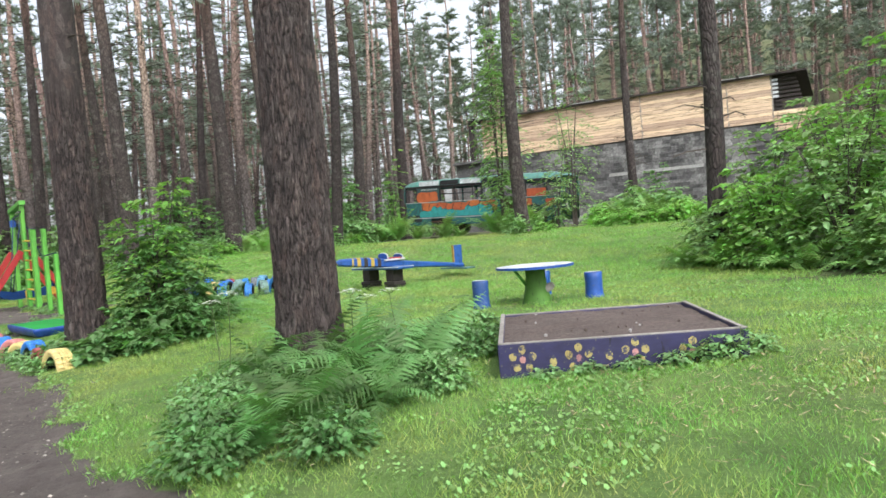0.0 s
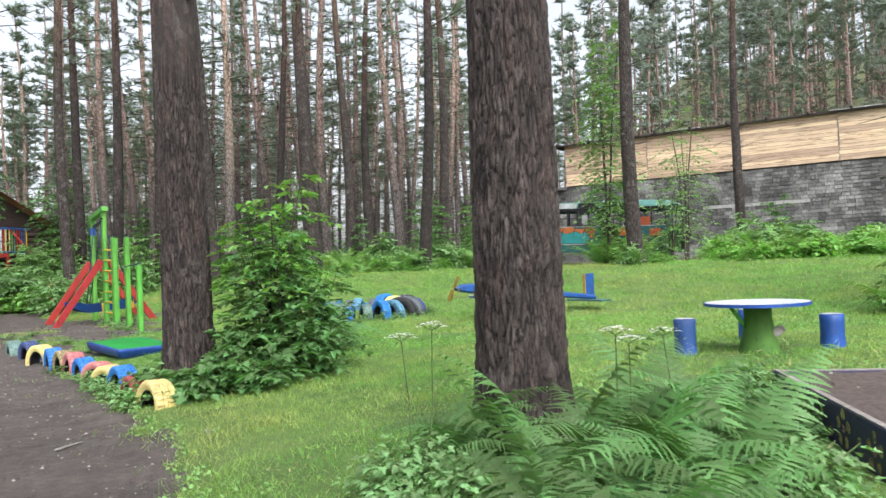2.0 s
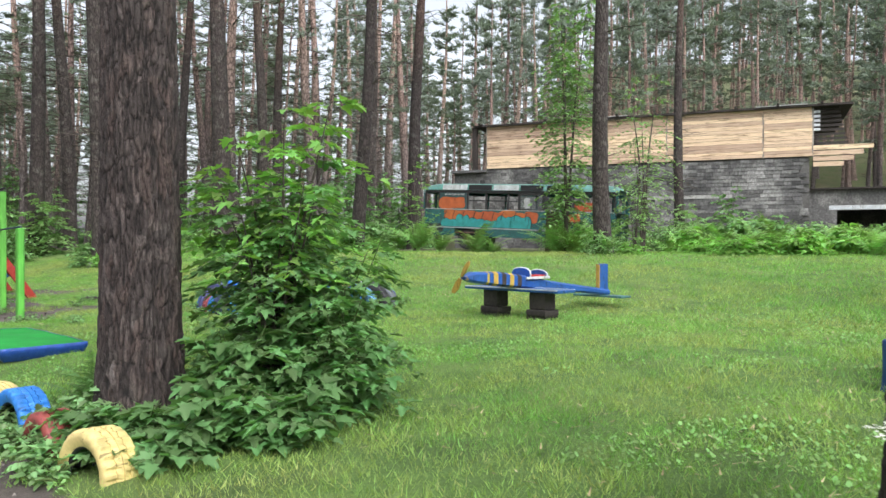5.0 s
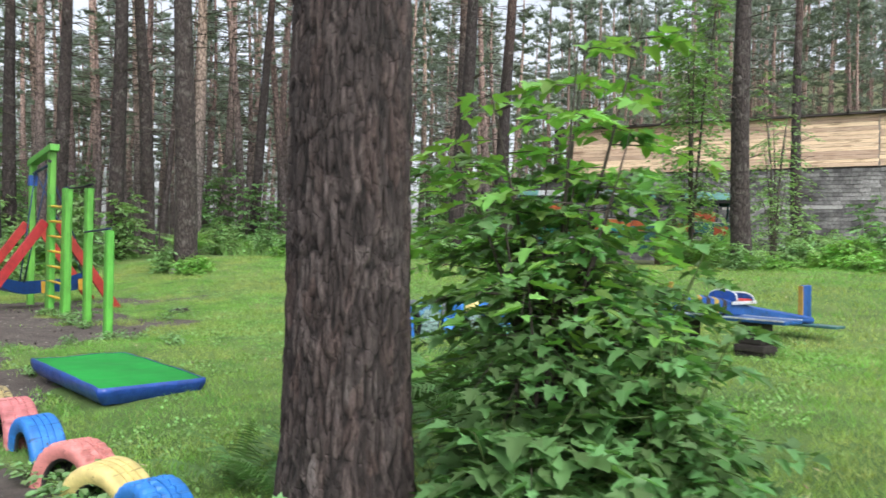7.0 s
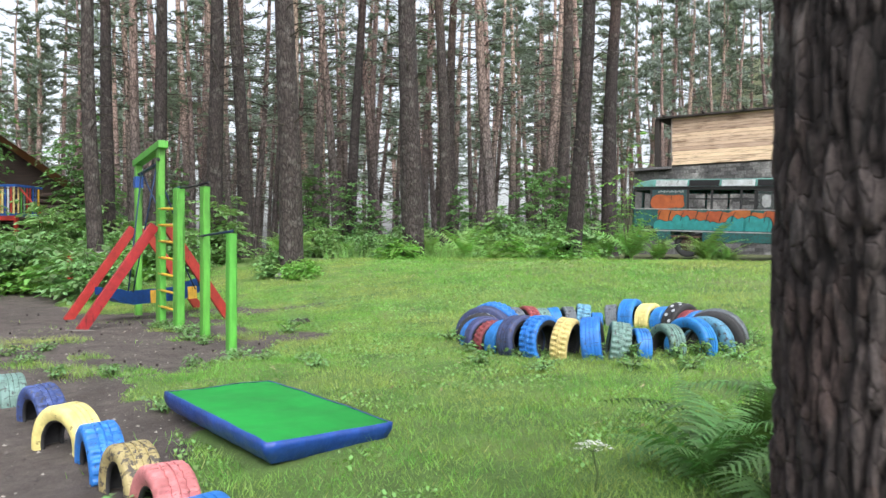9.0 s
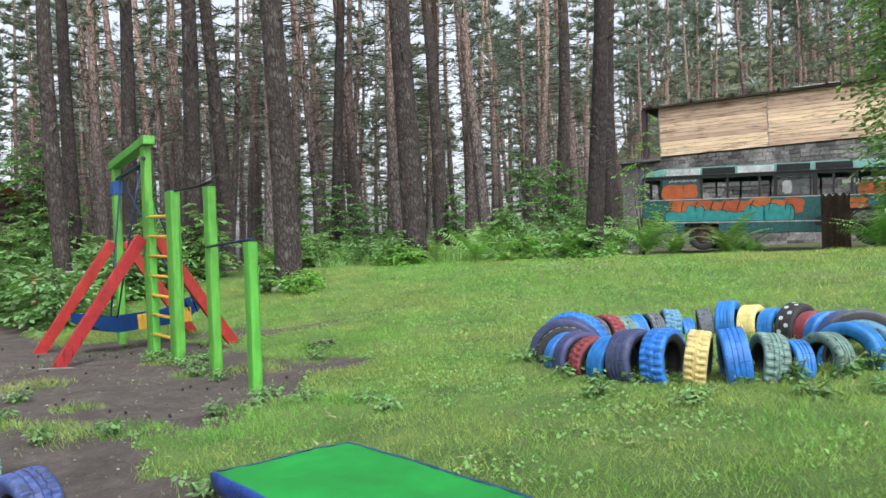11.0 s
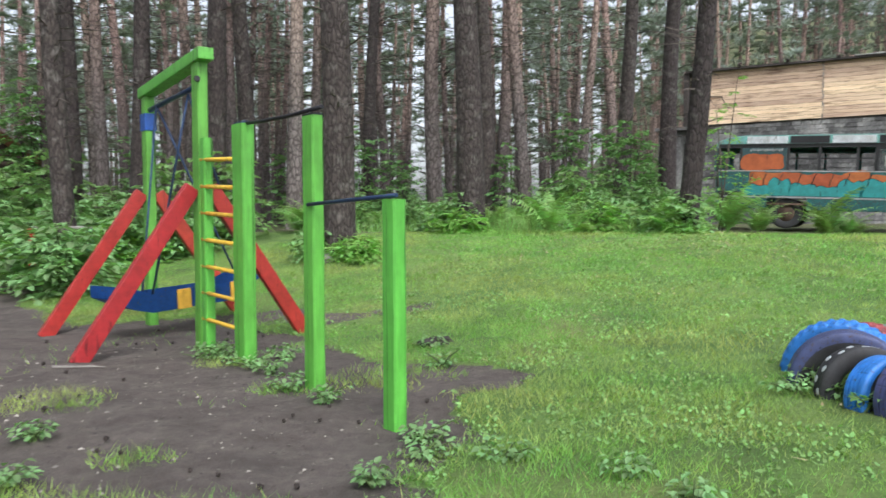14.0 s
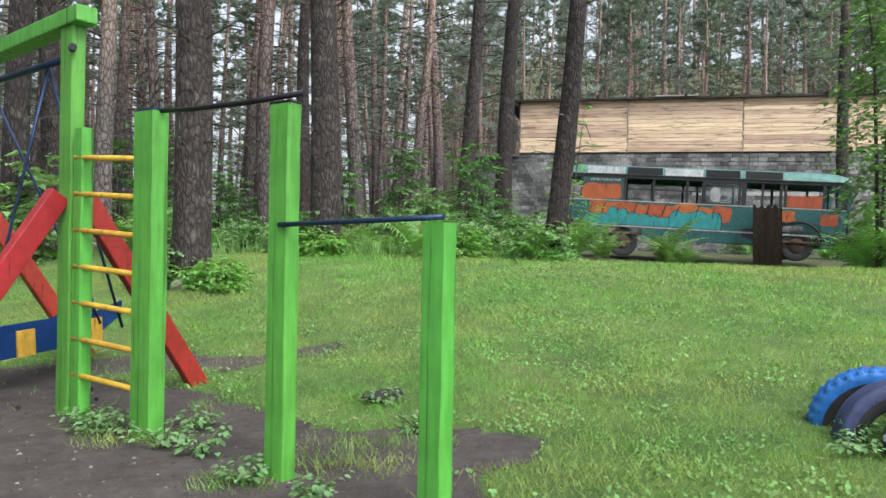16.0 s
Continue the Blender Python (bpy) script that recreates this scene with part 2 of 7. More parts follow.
def bark_material(name, low, high=None, rise=(6.0, 11.0), scale=1.0, relief=False):
    """Furrowed pine bark: long plates, dark cracks, lichen; orange and flaky higher up."""
    m, nt, b = material(name, 0.9)
    vec = coords(nt, (1, 1, 0.36))
    warp = node(nt, "ShaderNodeTexNoise", Scale=5.0 * scale, Detail=4.0)
    nt.links.new(vec, warp.inputs["Vector"])
    add = nt.nodes.new("ShaderNodeVectorMath")
    add.operation = "MULTIPLY_ADD"
    add.inputs[1].default_value = (0.16, 0.16, 0.16)
    nt.links.new(warp.outputs["Color"], add.inputs[0])
    nt.links.new(vec, add.inputs[2])
    v = node(nt, "ShaderNodeTexVoronoi", Scale=13.0 * scale)
    v.feature = "DISTANCE_TO_EDGE"
    nt.links.new(add.outputs[0], v.inputs["Vector"])
    fine = noise_tex(nt, coords(nt, (1, 1, 0.35)), 38.0 * scale, 8, 0.7)
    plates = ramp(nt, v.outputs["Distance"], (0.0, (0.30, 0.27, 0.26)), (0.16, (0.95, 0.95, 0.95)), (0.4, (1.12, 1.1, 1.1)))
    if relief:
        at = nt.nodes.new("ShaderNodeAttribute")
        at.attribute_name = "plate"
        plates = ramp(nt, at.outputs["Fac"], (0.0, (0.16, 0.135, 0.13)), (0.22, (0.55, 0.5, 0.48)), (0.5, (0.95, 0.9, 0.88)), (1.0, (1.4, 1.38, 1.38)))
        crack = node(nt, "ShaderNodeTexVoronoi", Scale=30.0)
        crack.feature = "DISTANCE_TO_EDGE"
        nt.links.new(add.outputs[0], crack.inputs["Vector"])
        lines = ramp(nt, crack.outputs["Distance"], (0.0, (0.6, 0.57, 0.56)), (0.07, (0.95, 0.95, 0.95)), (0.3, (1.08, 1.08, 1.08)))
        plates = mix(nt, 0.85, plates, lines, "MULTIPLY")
        grit = ramp(nt, noise_tex(nt, coords(nt, (1, 1, 0.5)), 120.0, 6, 0.75), (0.3, (0.45, 0.44, 0.43)), (0.7, (1.5, 1.5, 1.5)))
        plates = mix(nt, 0.8, plates, grit, "MULTIPLY")
        cell = node(nt, "ShaderNodeTexVoronoi", Scale=15.0)
        nt.links.new(add.outputs[0], cell.inputs["Vector"])
        tint = nt.nodes.new("ShaderNodeSeparateColor")
        nt.links.new(cell.outputs["Color"], tint.inputs[0])
        plates = mix(nt, 1.0, plates, ramp(nt, tint.outputs[0], (0.1, (0.72, 0.68, 0.68)), (0.5, (1.0, 0.97, 0.97)), (0.75, (1.25, 1.08, 1.02)), (0.95, (1.4, 1.38, 1.38))), "MULTIPLY")
    tone = ramp(nt, fine, (0.3, tuple(c * 0.6 for c in low)), (0.7, tuple(c * 1.4 for c in low)))
    grey_patch = ramp(nt, noise_tex(nt, coords(nt), 4.0, 5), (0.52, (0, 0, 0)), (0.72, (0.6, 0.6, 0.6)))
    tone = mix(nt, grey_patch, tone, (0.11, 0.105, 0.098) if relief else (0.18, 0.172, 0.157))
    if high is not None:
        sep = nt.nodes.new("ShaderNodeSeparateXYZ")
        nt.links.new(nt.nodes.new("ShaderNodeTexCoord").outputs["Object"], sep.inputs[0])
        k = nt.nodes.new("ShaderNodeMapRange")
        k.inputs["From Min"].default_value, k.inputs["From Max"].default_value = rise
        nt.links.new(sep.outputs["Z"], k.inputs["Value"])
        tone = mix(nt, k.outputs[0], tone, ramp(nt, fine, (0.3, tuple(c * 0.7 for c in high)), (0.7, tuple(c * 1.3 for c in high))))
    col = mix(nt, 1.0, tone, plates, "MULTIPLY")
    nt.links.new(shift(nt, col, randomness(nt), 0.015, 0.3), b.inputs["Base Color"])
    h = nt.nodes.new("ShaderNodeMath")
    h.operation = "MULTIPLY_ADD"
    h.inputs[1].default_value = 0.3
    nt.links.new(fine, h.inputs[0])
    hm = node(nt, "ShaderNodeMapRange")
    hm.inputs["From Max"].default_value = 0.25
    nt.links.new(v.outputs["Distance"], hm.inputs["Value"])
    nt.links.new(hm.outputs[0], h.inputs[2])
    if relief:
        deep = nt.nodes.new("ShaderNodeMath")
        deep.operation = "ADD"
        nt.links.new(fine, deep.inputs[0])
        nt.links.new(lines, deep.inputs[1])
        bump(nt, b, deep.outputs[0], 1.0, 0.012)
    else:
        bump(nt, b, h.outputs[0], 0.9, 0.02)
    return m


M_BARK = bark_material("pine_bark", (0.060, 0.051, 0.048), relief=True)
# far bark paled and greyed: distance haze is put into its colour
M_BARK_FAR = bark_material("pine_bark_hazed", (0.14, 0.118, 0.112), (0.40, 0.285, 0.24), (4.0, 11.0), 0.8)
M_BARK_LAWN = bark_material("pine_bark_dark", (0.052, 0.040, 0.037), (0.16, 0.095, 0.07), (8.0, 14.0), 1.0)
M_TWIG = plain("dead_wood", (0.085, 0.07, 0.06), 0.9, grain=18)
# needle green lightened and greyed to carry distance haze in the colour
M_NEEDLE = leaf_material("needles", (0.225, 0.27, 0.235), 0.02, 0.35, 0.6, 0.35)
M_FERN = leaf_material("fern_green", (0.135, 0.265, 0.085), 0.012, 0.18, 0.55, 0.35, 0.38)
M_FERN_DARK = leaf_material("fern_bright_green", (0.25, 0.43, 0.13), 0.015, 0.2, 0.55, 0.35, 0.35)
M_SHRUB = leaf_material("shrub_leaf", (0.142, 0.272, 0.1), 0.02, 0.4, 0.55, 0.42)
M_SHRUB_LIGHT = leaf_material("young_leaf", (0.22, 0.41, 0.10), 0.02, 0.3, 0.6, 0.45)
M_BIRCH = leaf_material("birch_leaf", (0.23, 0.37, 0.15), 0.02, 0.35, 0.5, 0.4)
M_HERB = leaf_material("herb_leaf", (0.21, 0.36, 0.15), 0.02, 0.35, 0.5, 0.35)
M_GRASS = grass_material()
M_WEED = leaf_material("tall_grass", (0.24, 0.42, 0.12), 0.025, 0.3, 0.55, 0.4)
M_CLOVER = leaf_material("clover_leaf", (0.245, 0.42, 0.14), 0.02, 0.3, 0.5, 0.35)
M_STEM = plain("green_stem", (0.09, 0.14, 0.04), 0.7, grain=30)
M_PETAL = plain("white_petals", (0.78, 0.79, 0.72), 0.7, grain=40, vary=0.1)
GREEN = (0.115, 0.40, 0.055)
M_GREEN = painted("green_paint", GREEN, (0.17, 0.2, 0.08), 0.70, 0.45, (7, 7, 0.8), streak=True)
M_RED = painted("red_paint", (0.36, 0.022, 0.02), (0.12, 0.08, 0.06), 0.66, 0.45, (5, 5, 5))
M_YELLOW = painted("yellow_paint", (0.72, 0.45, 0.05), (0.3, 0.24, 0.12), 0.68, 0.45, (5, 5, 5))
M_BLUE = painted("blue_paint", (0.018, 0.085, 0.33), (0.1, 0.1, 0.11), 0.62, 0.45, (5, 5, 5))
M_BLUE_IRON = plain("blue_iron", (0.03, 0.055, 0.12), 0.4, 0.6, 60)
M_DARK_IRON = plain("dark_iron", (0.03, 0.03, 0.035), 0.5, 0.7, 60)
M_NAVY = painted("navy_paint", (0.028, 0.024, 0.085), (0.1, 0.09, 0.08), 0.60, 0.55, (3, 3, 8))
M_PETAL_YELLOW = painted("yellow_blossom", (0.40, 0.33, 0.12), (0.05, 0.05, 0.09), 0.50, 0.6, (9, 9, 9))
M_PETAL_PINK = painted("pink_blossom", (0.42, 0.2, 0.2), (0.05, 0.05, 0.12), 0.53, 0.6, (9, 9, 9))
M_GREYWOOD = plain("grey_wood", (0.27, 0.25, 0.23), 0.85, grain=10, stretch=(1, 1, 1), vary=0.35)
M_WHITE = painted("worn_white_paint", (0.6, 0.63, 0.66), (0.3, 0.36, 0.42), 0.55, 0.55, (6, 6, 6))
M_DARKWOOD = plain("tarred_wood", (0.035, 0.028, 0.026), 0.8, grain=16, vary=0.4, relief=0.6, dist=0.01)
M_SOIL = plain("dark_soil", (0.105, 0.08, 0.07), 0.95, grain=26, vary=0.4, relief=1.0, dist=0.02)
M_STONE = plain("grey_stone", (0.3, 0.29, 0.28), 0.9, grain=20)
M_RUBBER = plain("tyre_rubber", (0.03, 0.03, 0.033), 0.7, grain=40)
TYRE_PAINT = {
    "blue": painted("tyre_blue", (0.03, 0.2, 0.6), (0.05, 0.06, 0.09), 0.60, 0.5, (5, 5, 5)),
    "dark blue": painted("tyre_dark_blue", (0.05, 0.09, 0.24), (0.05, 0.05, 0.06), 0.54, 0.55, (5, 5, 5)),
    "violet": painted("tyre_violet", (0.06, 0.075, 0.19), (0.06, 0.05, 0.08), 0.56, 0.6, (5, 5, 5)),
    "yellow": painted("tyre_yellow", (0.72, 0.60, 0.24), (0.3, 0.25, 0.12), 0.64, 0.55, (5, 5, 5)),
    "worn yellow": painted("tyre_worn_yellow", (0.45, 0.38, 0.17), (0.08, 0.07, 0.06), 0.50, 0.6, (5, 5, 5)),
    "red": painted("tyre_red", (0.28, 0.055, 0.06), (0.08, 0.05, 0.05), 0.58, 0.6, (5, 5, 5)),
    "pink": painted("tyre_pink", (0.56, 0.2, 0.2), (0.3, 0.13, 0.12), 0.6, 0.6, (5, 5, 5)),
    "grey": painted("tyre_grey", (0.13, 0.15, 0.17), (0.04, 0.04, 0.04), 0.54, 0.65, (5, 5, 5)),
    "grey-green": painted("tyre_grey_green", (0.16, 0.27, 0.24), (0.05, 0.06, 0.06), 0.55, 0.6, (5, 5, 5)),
    "pale blue": painted("tyre_pale_blue", (0.12, 0.30, 0.46), (0.05, 0.06, 0.08), 0.55, 0.6, (5, 5, 5)),
    "black": M_RUBBER,
}


def plank_material():
    m, nt, b = material("raw_pine_plank", 0.75)
    def own(scale):
        add = nt.nodes.new("ShaderNodeVectorMath")
        add.operation = "MULTIPLY_ADD"
        add.inputs[1].default_value = (37.0, 53.0, 91.0)
        nt.links.new(randomness(nt), add.inputs[0])
        nt.links.new(coords(nt, scale), add.inputs[2])
        return add.outputs[0]

    vec = own((0.5, 6, 9))
    a = ramp(nt, noise_tex(nt, vec, 3.0, 8), (0.25, (0.40, 0.27, 0.165)), (0.5, (0.62, 0.46, 0.32)), (0.75, (0.74, 0.59, 0.43)))
    dark = ramp(nt, noise_tex(nt, own((0.9, 3, 6)), 1.1, 6, 0.65), (0.53, (1, 1, 1)), (0.68, (0.33, 0.28, 0.25)))
    nt.links.new(shift(nt, mix(nt, 1.0, a, dark, "MULTIPLY"), randomness(nt), 0.012, 0.28), b.inputs["Base Color"])
    bump(nt, b, noise_tex(nt, vec, 8.0), 0.4, 0.006)
    return m


def block_material(rand, name):
    m, nt, b = material(name, 0.95)
    vec = coords(nt, world_space=True)
    a = ramp(nt, noise_tex(nt, vec, 9.0, 8), (0.3, (0.085, 0.083, 0.083)), (0.55, (0.16, 0.158, 0.156)), (0.75, (0.26, 0.258, 0.255)))
    lime = ramp(nt, noise_tex(nt, vec, 0.55, 5), (0.45, (0.62, 0.62, 0.63)), (0.62, (1.35, 1.35, 1.33)))
    nt.links.new(shift(nt, mix(nt, 1.0, a, lime, "MULTIPLY"), rand(nt), 0.01, 0.5), b.inputs["Base Color"])
    bump(nt, b, noise_tex(nt, vec, 25.0), 0.6, 0.02)
    return m


M_PLANK = plank_material()
M_BLOCK = block_material(randomness, "cinder_block")
M_BLOCK_FAR = block_material(island, "cinder_block_joined")
M_MORTAR = plain("mortar", (0.12, 0.118, 0.115), 0.95, grain=6)


def ground_material():
    m, nt, b = material("ground_turf_and_earth", 0.95)
    vec = coords(nt, world_space=True)
    turf = ramp(nt, noise_tex(nt, vec, 1.1, 8), (0.3, (0.08, 0.145, 0.036)), (0.55, (0.135, 0.235, 0.056)), (0.75, (0.205, 0.275, 0.082)))
    turf = mix(nt, 0.8, turf, ramp(nt, noise_tex(nt, vec, 40.0, 6), (0.3, (0.6, 0.62, 0.5)), (0.7, (1.25, 1.25, 1.1))), "MULTIPLY")
    straw = ramp(nt, noise_tex(nt, vec, 0.45, 6, 0.65), (0.52, (0, 0, 0)), (0.72, (0.75, 0.75, 0.75)))
    turf = mix(nt, straw, turf, mix(nt, 0.6, turf, (0.23, 0.2, 0.09)))
    earth = ramp(nt, noise_tex(nt, vec, 2.2, 8), (0.3, (0.085, 0.07, 0.064)), (0.6, (0.14, 0.118, 0.108)), (0.8, (0.18, 0.155, 0.145)))
    earth = mix(nt, 0.8, earth, ramp(nt, noise_tex(nt, vec, 70.0, 8, 0.75), (0.3, (0.55, 0.55, 0.55)), (0.72, (1.35, 1.33, 1.3))), "MULTIPLY")
    earth = mix(nt, 0.8, earth, ramp(nt, noise_tex(nt, vec, 9.0, 8, 0.7), (0.32, (0.62, 0.6, 0.58)), (0.66, (1.18, 1.17, 1.15))), "MULTIPLY")
    floor = ramp(nt, noise_tex(nt, vec, 0.7, 6), (0.3, (0.06, 0.09, 0.025)), (0.7, (0.11, 0.10, 0.05)))
    at = nt.nodes.new("ShaderNodeAttribute")
    at.attribute_name = "bare"
    at2 = nt.nodes.new("ShaderNodeAttribute")
    at2.attribute_name = "woods"
    mask = nt.nodes.new("ShaderNodeMath")
    mask.operation = "MULTIPLY_ADD"
    mask.inputs[1].default_value, mask.inputs[2].default_value = 0.7, -0.35
    nt.links.new(noise_tex(nt, vec, 6.0, 7, 0.7), mask.inputs[0])
    tot = nt.nodes.new("ShaderNodeMath")
    nt.links.new(mask.outputs[0], tot.inputs[0])
    nt.links.new(at.outputs["Fac"], tot.inputs[1])
    edge = ramp(nt, tot.outputs[0], (0.42, (0, 0, 0)), (0.58, (1, 1, 1)))
    col = mix(nt, edge, mix(nt, at2.outputs["Fac"], turf, floor), earth)
    nt.links.new(col, b.inputs["Base Color"])
    bump(nt, b, noise_tex(nt, vec, 14.0, 12, 0.75), 0.9, 0.06)
    return m


M_GROUND = ground_material()

# ---- ground ----
def graded(lo, hi, step, far_lo, far_hi):
    mid = list(np.arange(lo, hi, step))
    a, b, d = [], [], step
    x = lo
    while x > far_lo:
        d *= 1.22
        x -= d
        a.append(x)
    d, x = step, mid[-1]
    while x < far_hi:
        d *= 1.22
        x += d
        b.append(x)
    return np.array(a[::-1] + mid + b)


def in_woods(x, y):
    """1 under the trees beyond the mown lawn."""
    n = 0.7 * wavy(x, y, 0.5)
    v = y + 0.12 * (x + 8) - 27.5 + n
    right = sstep(5.0, 7.5, x - 0.28 * (y - 14) + n)
    left = sstep(-16.5, -18.5, x + 0.25 * (y - 20) + n)
    back = sstep(-3.2, -4.2, (x + y - 0.8) / 1.4142 + 0.3 * n)
    return np.clip(np.maximum.reduce([sstep(0, 2, v), right * sstep(8, 11, y), left, back]), 0, 1)


def make_ground():
    xs, ys = graded(-22, 9, 0.16, -420, 420), graded(-4, 30, 0.16, -300, 520)
    X, Y = np.meshgrid(xs, ys)
    B = bare(X, Y)
    Z = ground_z(X, Y) + 0.012 * wavy(X, Y, 1.9) - 0.02 * B
    near = (np.abs(X + 6) < 16) & (np.abs(Y - 13) < 18)
    Z += np.where(near, NP.normal(0, 0.006, X.shape), 0)
    n, k = len(xs), len(ys)
    i = np.arange(n * k).reshape(k, n)
    quads = np.stack([i[:-1, :-1], i[:-1, 1:], i[1:, 1:], i[1:, :-1]], -1).reshape(-1, 4)
    faces = np.concatenate([quads[:, [0, 1, 2]], quads[:, [0, 2, 3]]])
    me = tri_mesh("ground", np.stack([X, Y, Z], -1).reshape(-1, 3), faces)
    me.polygons.foreach_set("use_smooth", [True] * len(me.polygons))
    for name, values in (("bare", B), ("woods", in_woods(X, Y))):
        me.attributes.new(name, "FLOAT", "POINT").data.foreach_set("value", values.astype(np.float32).ravel())
    return solo("ground", me, M_GROUND, "mown lawn with trodden earth path, rising to the woods", "ground", kind="structure")


make_ground()

# ---- pines ----
def trunk_radius(z, r0, h, flare=0.25):
    return r0 * (1 + flare * math.exp(-z / 0.28)) * max(0.06, 1 - 0.82 * (z / h) ** 1.1)


def bark_trunk(r0, h, dense_to, seed, lean=(0.0, 0.0)):
    """A near trunk whose bark plates are real relief up to dense_to metres, smooth above."""
    sides = 230
    zs = list(np.arange(-0.15, dense_to, 0.0105)) + [dense_to + 0.5 * k for k in range(int((h - dense_to) / 0.5) + 1)]
    verts, plate = [], []
    for z in zs:
        r = trunk_radius(max(z, 0), r0, h)
        for k in range(sides):
            a = k * math.tau / sides
            c, s = math.cos(a), math.sin(a)
            d, q = 0.0, 0.6
            if z < dense_to + 0.1:
                p = Vector((c * r0 * 27 + seed, s * r0 * 27, z * 4.4))
                p = p + Vector((noise.noise(p * 0.9), noise.noise(p * 0.9 + Vector((7, 0, 0))), 0.8 * noise.noise(p * 1.3))) * 0.8
                (near, next_, *_), (site, *_) = noise.voronoi(p)
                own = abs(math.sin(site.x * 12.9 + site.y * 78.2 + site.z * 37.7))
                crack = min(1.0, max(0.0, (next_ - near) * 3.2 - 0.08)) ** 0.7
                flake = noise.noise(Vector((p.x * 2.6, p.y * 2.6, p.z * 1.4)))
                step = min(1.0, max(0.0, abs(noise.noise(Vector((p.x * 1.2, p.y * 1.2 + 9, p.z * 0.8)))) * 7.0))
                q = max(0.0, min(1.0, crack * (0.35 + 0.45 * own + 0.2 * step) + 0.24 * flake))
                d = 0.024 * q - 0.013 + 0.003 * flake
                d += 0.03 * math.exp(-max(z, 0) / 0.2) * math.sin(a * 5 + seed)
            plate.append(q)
            verts.append(((r + d) * c + lean[0] * z, (r + d) * s + lean[1] * z, z))
    faces = []
    for i in range(len(zs) - 1):
        for k in range(sides):
            a, b = i * sides + k, i * sides + (k + 1) % sides
            faces.append((a, b, b + sides, a + sides))
    me = mesh_of("trunk", verts, faces, True)
    me.attributes.new("plate", "FLOAT", "POINT").data.foreach_set("value", plate)
    return me


def plain_trunk(r0, h, seed, sides=14, bend=0.25):
    rng = random.Random(seed)
    zs = [-0.3, 0, 0.12, 0.3, 0.6, 1.2, 2.4, 4, 6, 8, 10, 12, 14, 16, 18, 20, 22]
    zs = [z for z in zs if z < h] + [h]
    px, py = rng.uniform(0, 6), rng.uniform(0, 6)
    verts, faces = [], []
    for i, z in enumerate(zs):
        r = trunk_radius(max(z, 0), r0, h, 0.3)
        ox, oy = bend * (math.sin(z * 0.22 + px) - math.sin(px)), bend * (math.sin(z * 0.19 + py) - math.sin(py))
        for k in range(sides):
            a = k * math.tau / sides
            q = r * (1 + 0.07 * math.sin(3 * a + z * 0.8 + seed) + rng.uniform(-0.03, 0.03))
            verts.append((q * math.cos(a) + ox, q * math.sin(a) + oy, z))
    for i in range(len(zs) - 1):
        for k in range(sides):
            a, b = i * sides + k, i * sides + (k + 1) % sides
            faces.append((a, b, b + sides, a + sides))
    return mesh_of("trunk", verts, faces, True), lambda z: (bend * (math.sin(z * 0.22 + px) - math.sin(px)), bend * (math.sin(z * 0.19 + py) - math.sin(py)))


def dead_branches(seed, count, z0, z1, axis, r0, h, long=1.6):
    """Bare snags on the lower trunk, drooping, with side twigs."""
    rng = random.Random(seed)
    verts, faces = [], []

    def stick(p, q, r, e):
        d = (q - p).normalized()
        a = d.orthogonal().normalized()
        b = d.cross(a)
        n = len(verts)
        for c, rr in ((p, r), (q, e)):
            for k in range(3):
                t = k * math.tau / 3
                verts.append(c + a * rr * math.cos(t) + b * rr * math.sin(t))
        for k in range(3):
            faces.append((n + k, n + (k + 1) % 3, n + 3 + (k + 1) % 3, n + 3 + k))

    for _ in range(count):
        z = rng.uniform(z0, z1)
        a = rng.uniform(0, math.tau)
        ox, oy = axis(z)
        rr = trunk_radius(z, r0, h, 0)
        p = Vector((ox + rr * 0.8 * math.cos(a), oy + rr * 0.8 * math.sin(a), z))
        length = rng.uniform(0.25, 1.0) ** 1.4 * long * (0.5 + 0.5 * (z - z0) / (z1 - z0)) + 0.15
        q = p + Vector((math.cos(a) * length * 0.55, math.sin(a) * length * 0.55, rng.uniform(-0.05, 0.22) * length))
        e = q + Vector((math.cos(a + 0.3) * length * 0.5, math.sin(a + 0.3) * length * 0.5, rng.uniform(-0.35, 0.1) * length))
        stick(p, q, 0.020, 0.013)
        stick(q, e, 0.013, 0.005)
        for _k in range(rng.randint(1, 3)):
            s = p.lerp(q, rng.uniform(0.4, 1)) if rng.random() < 0.5 else q.lerp(e, rng.uniform(0.1, 0.9))
            stick(s, s + Vector((rng.uniform(-1, 1), rng.uniform(-1, 1), rng.uniform(-0.7, 0.4))) * 0.35 * length, 0.007, 0.003)
    return mesh_of("deadwood", verts, faces)


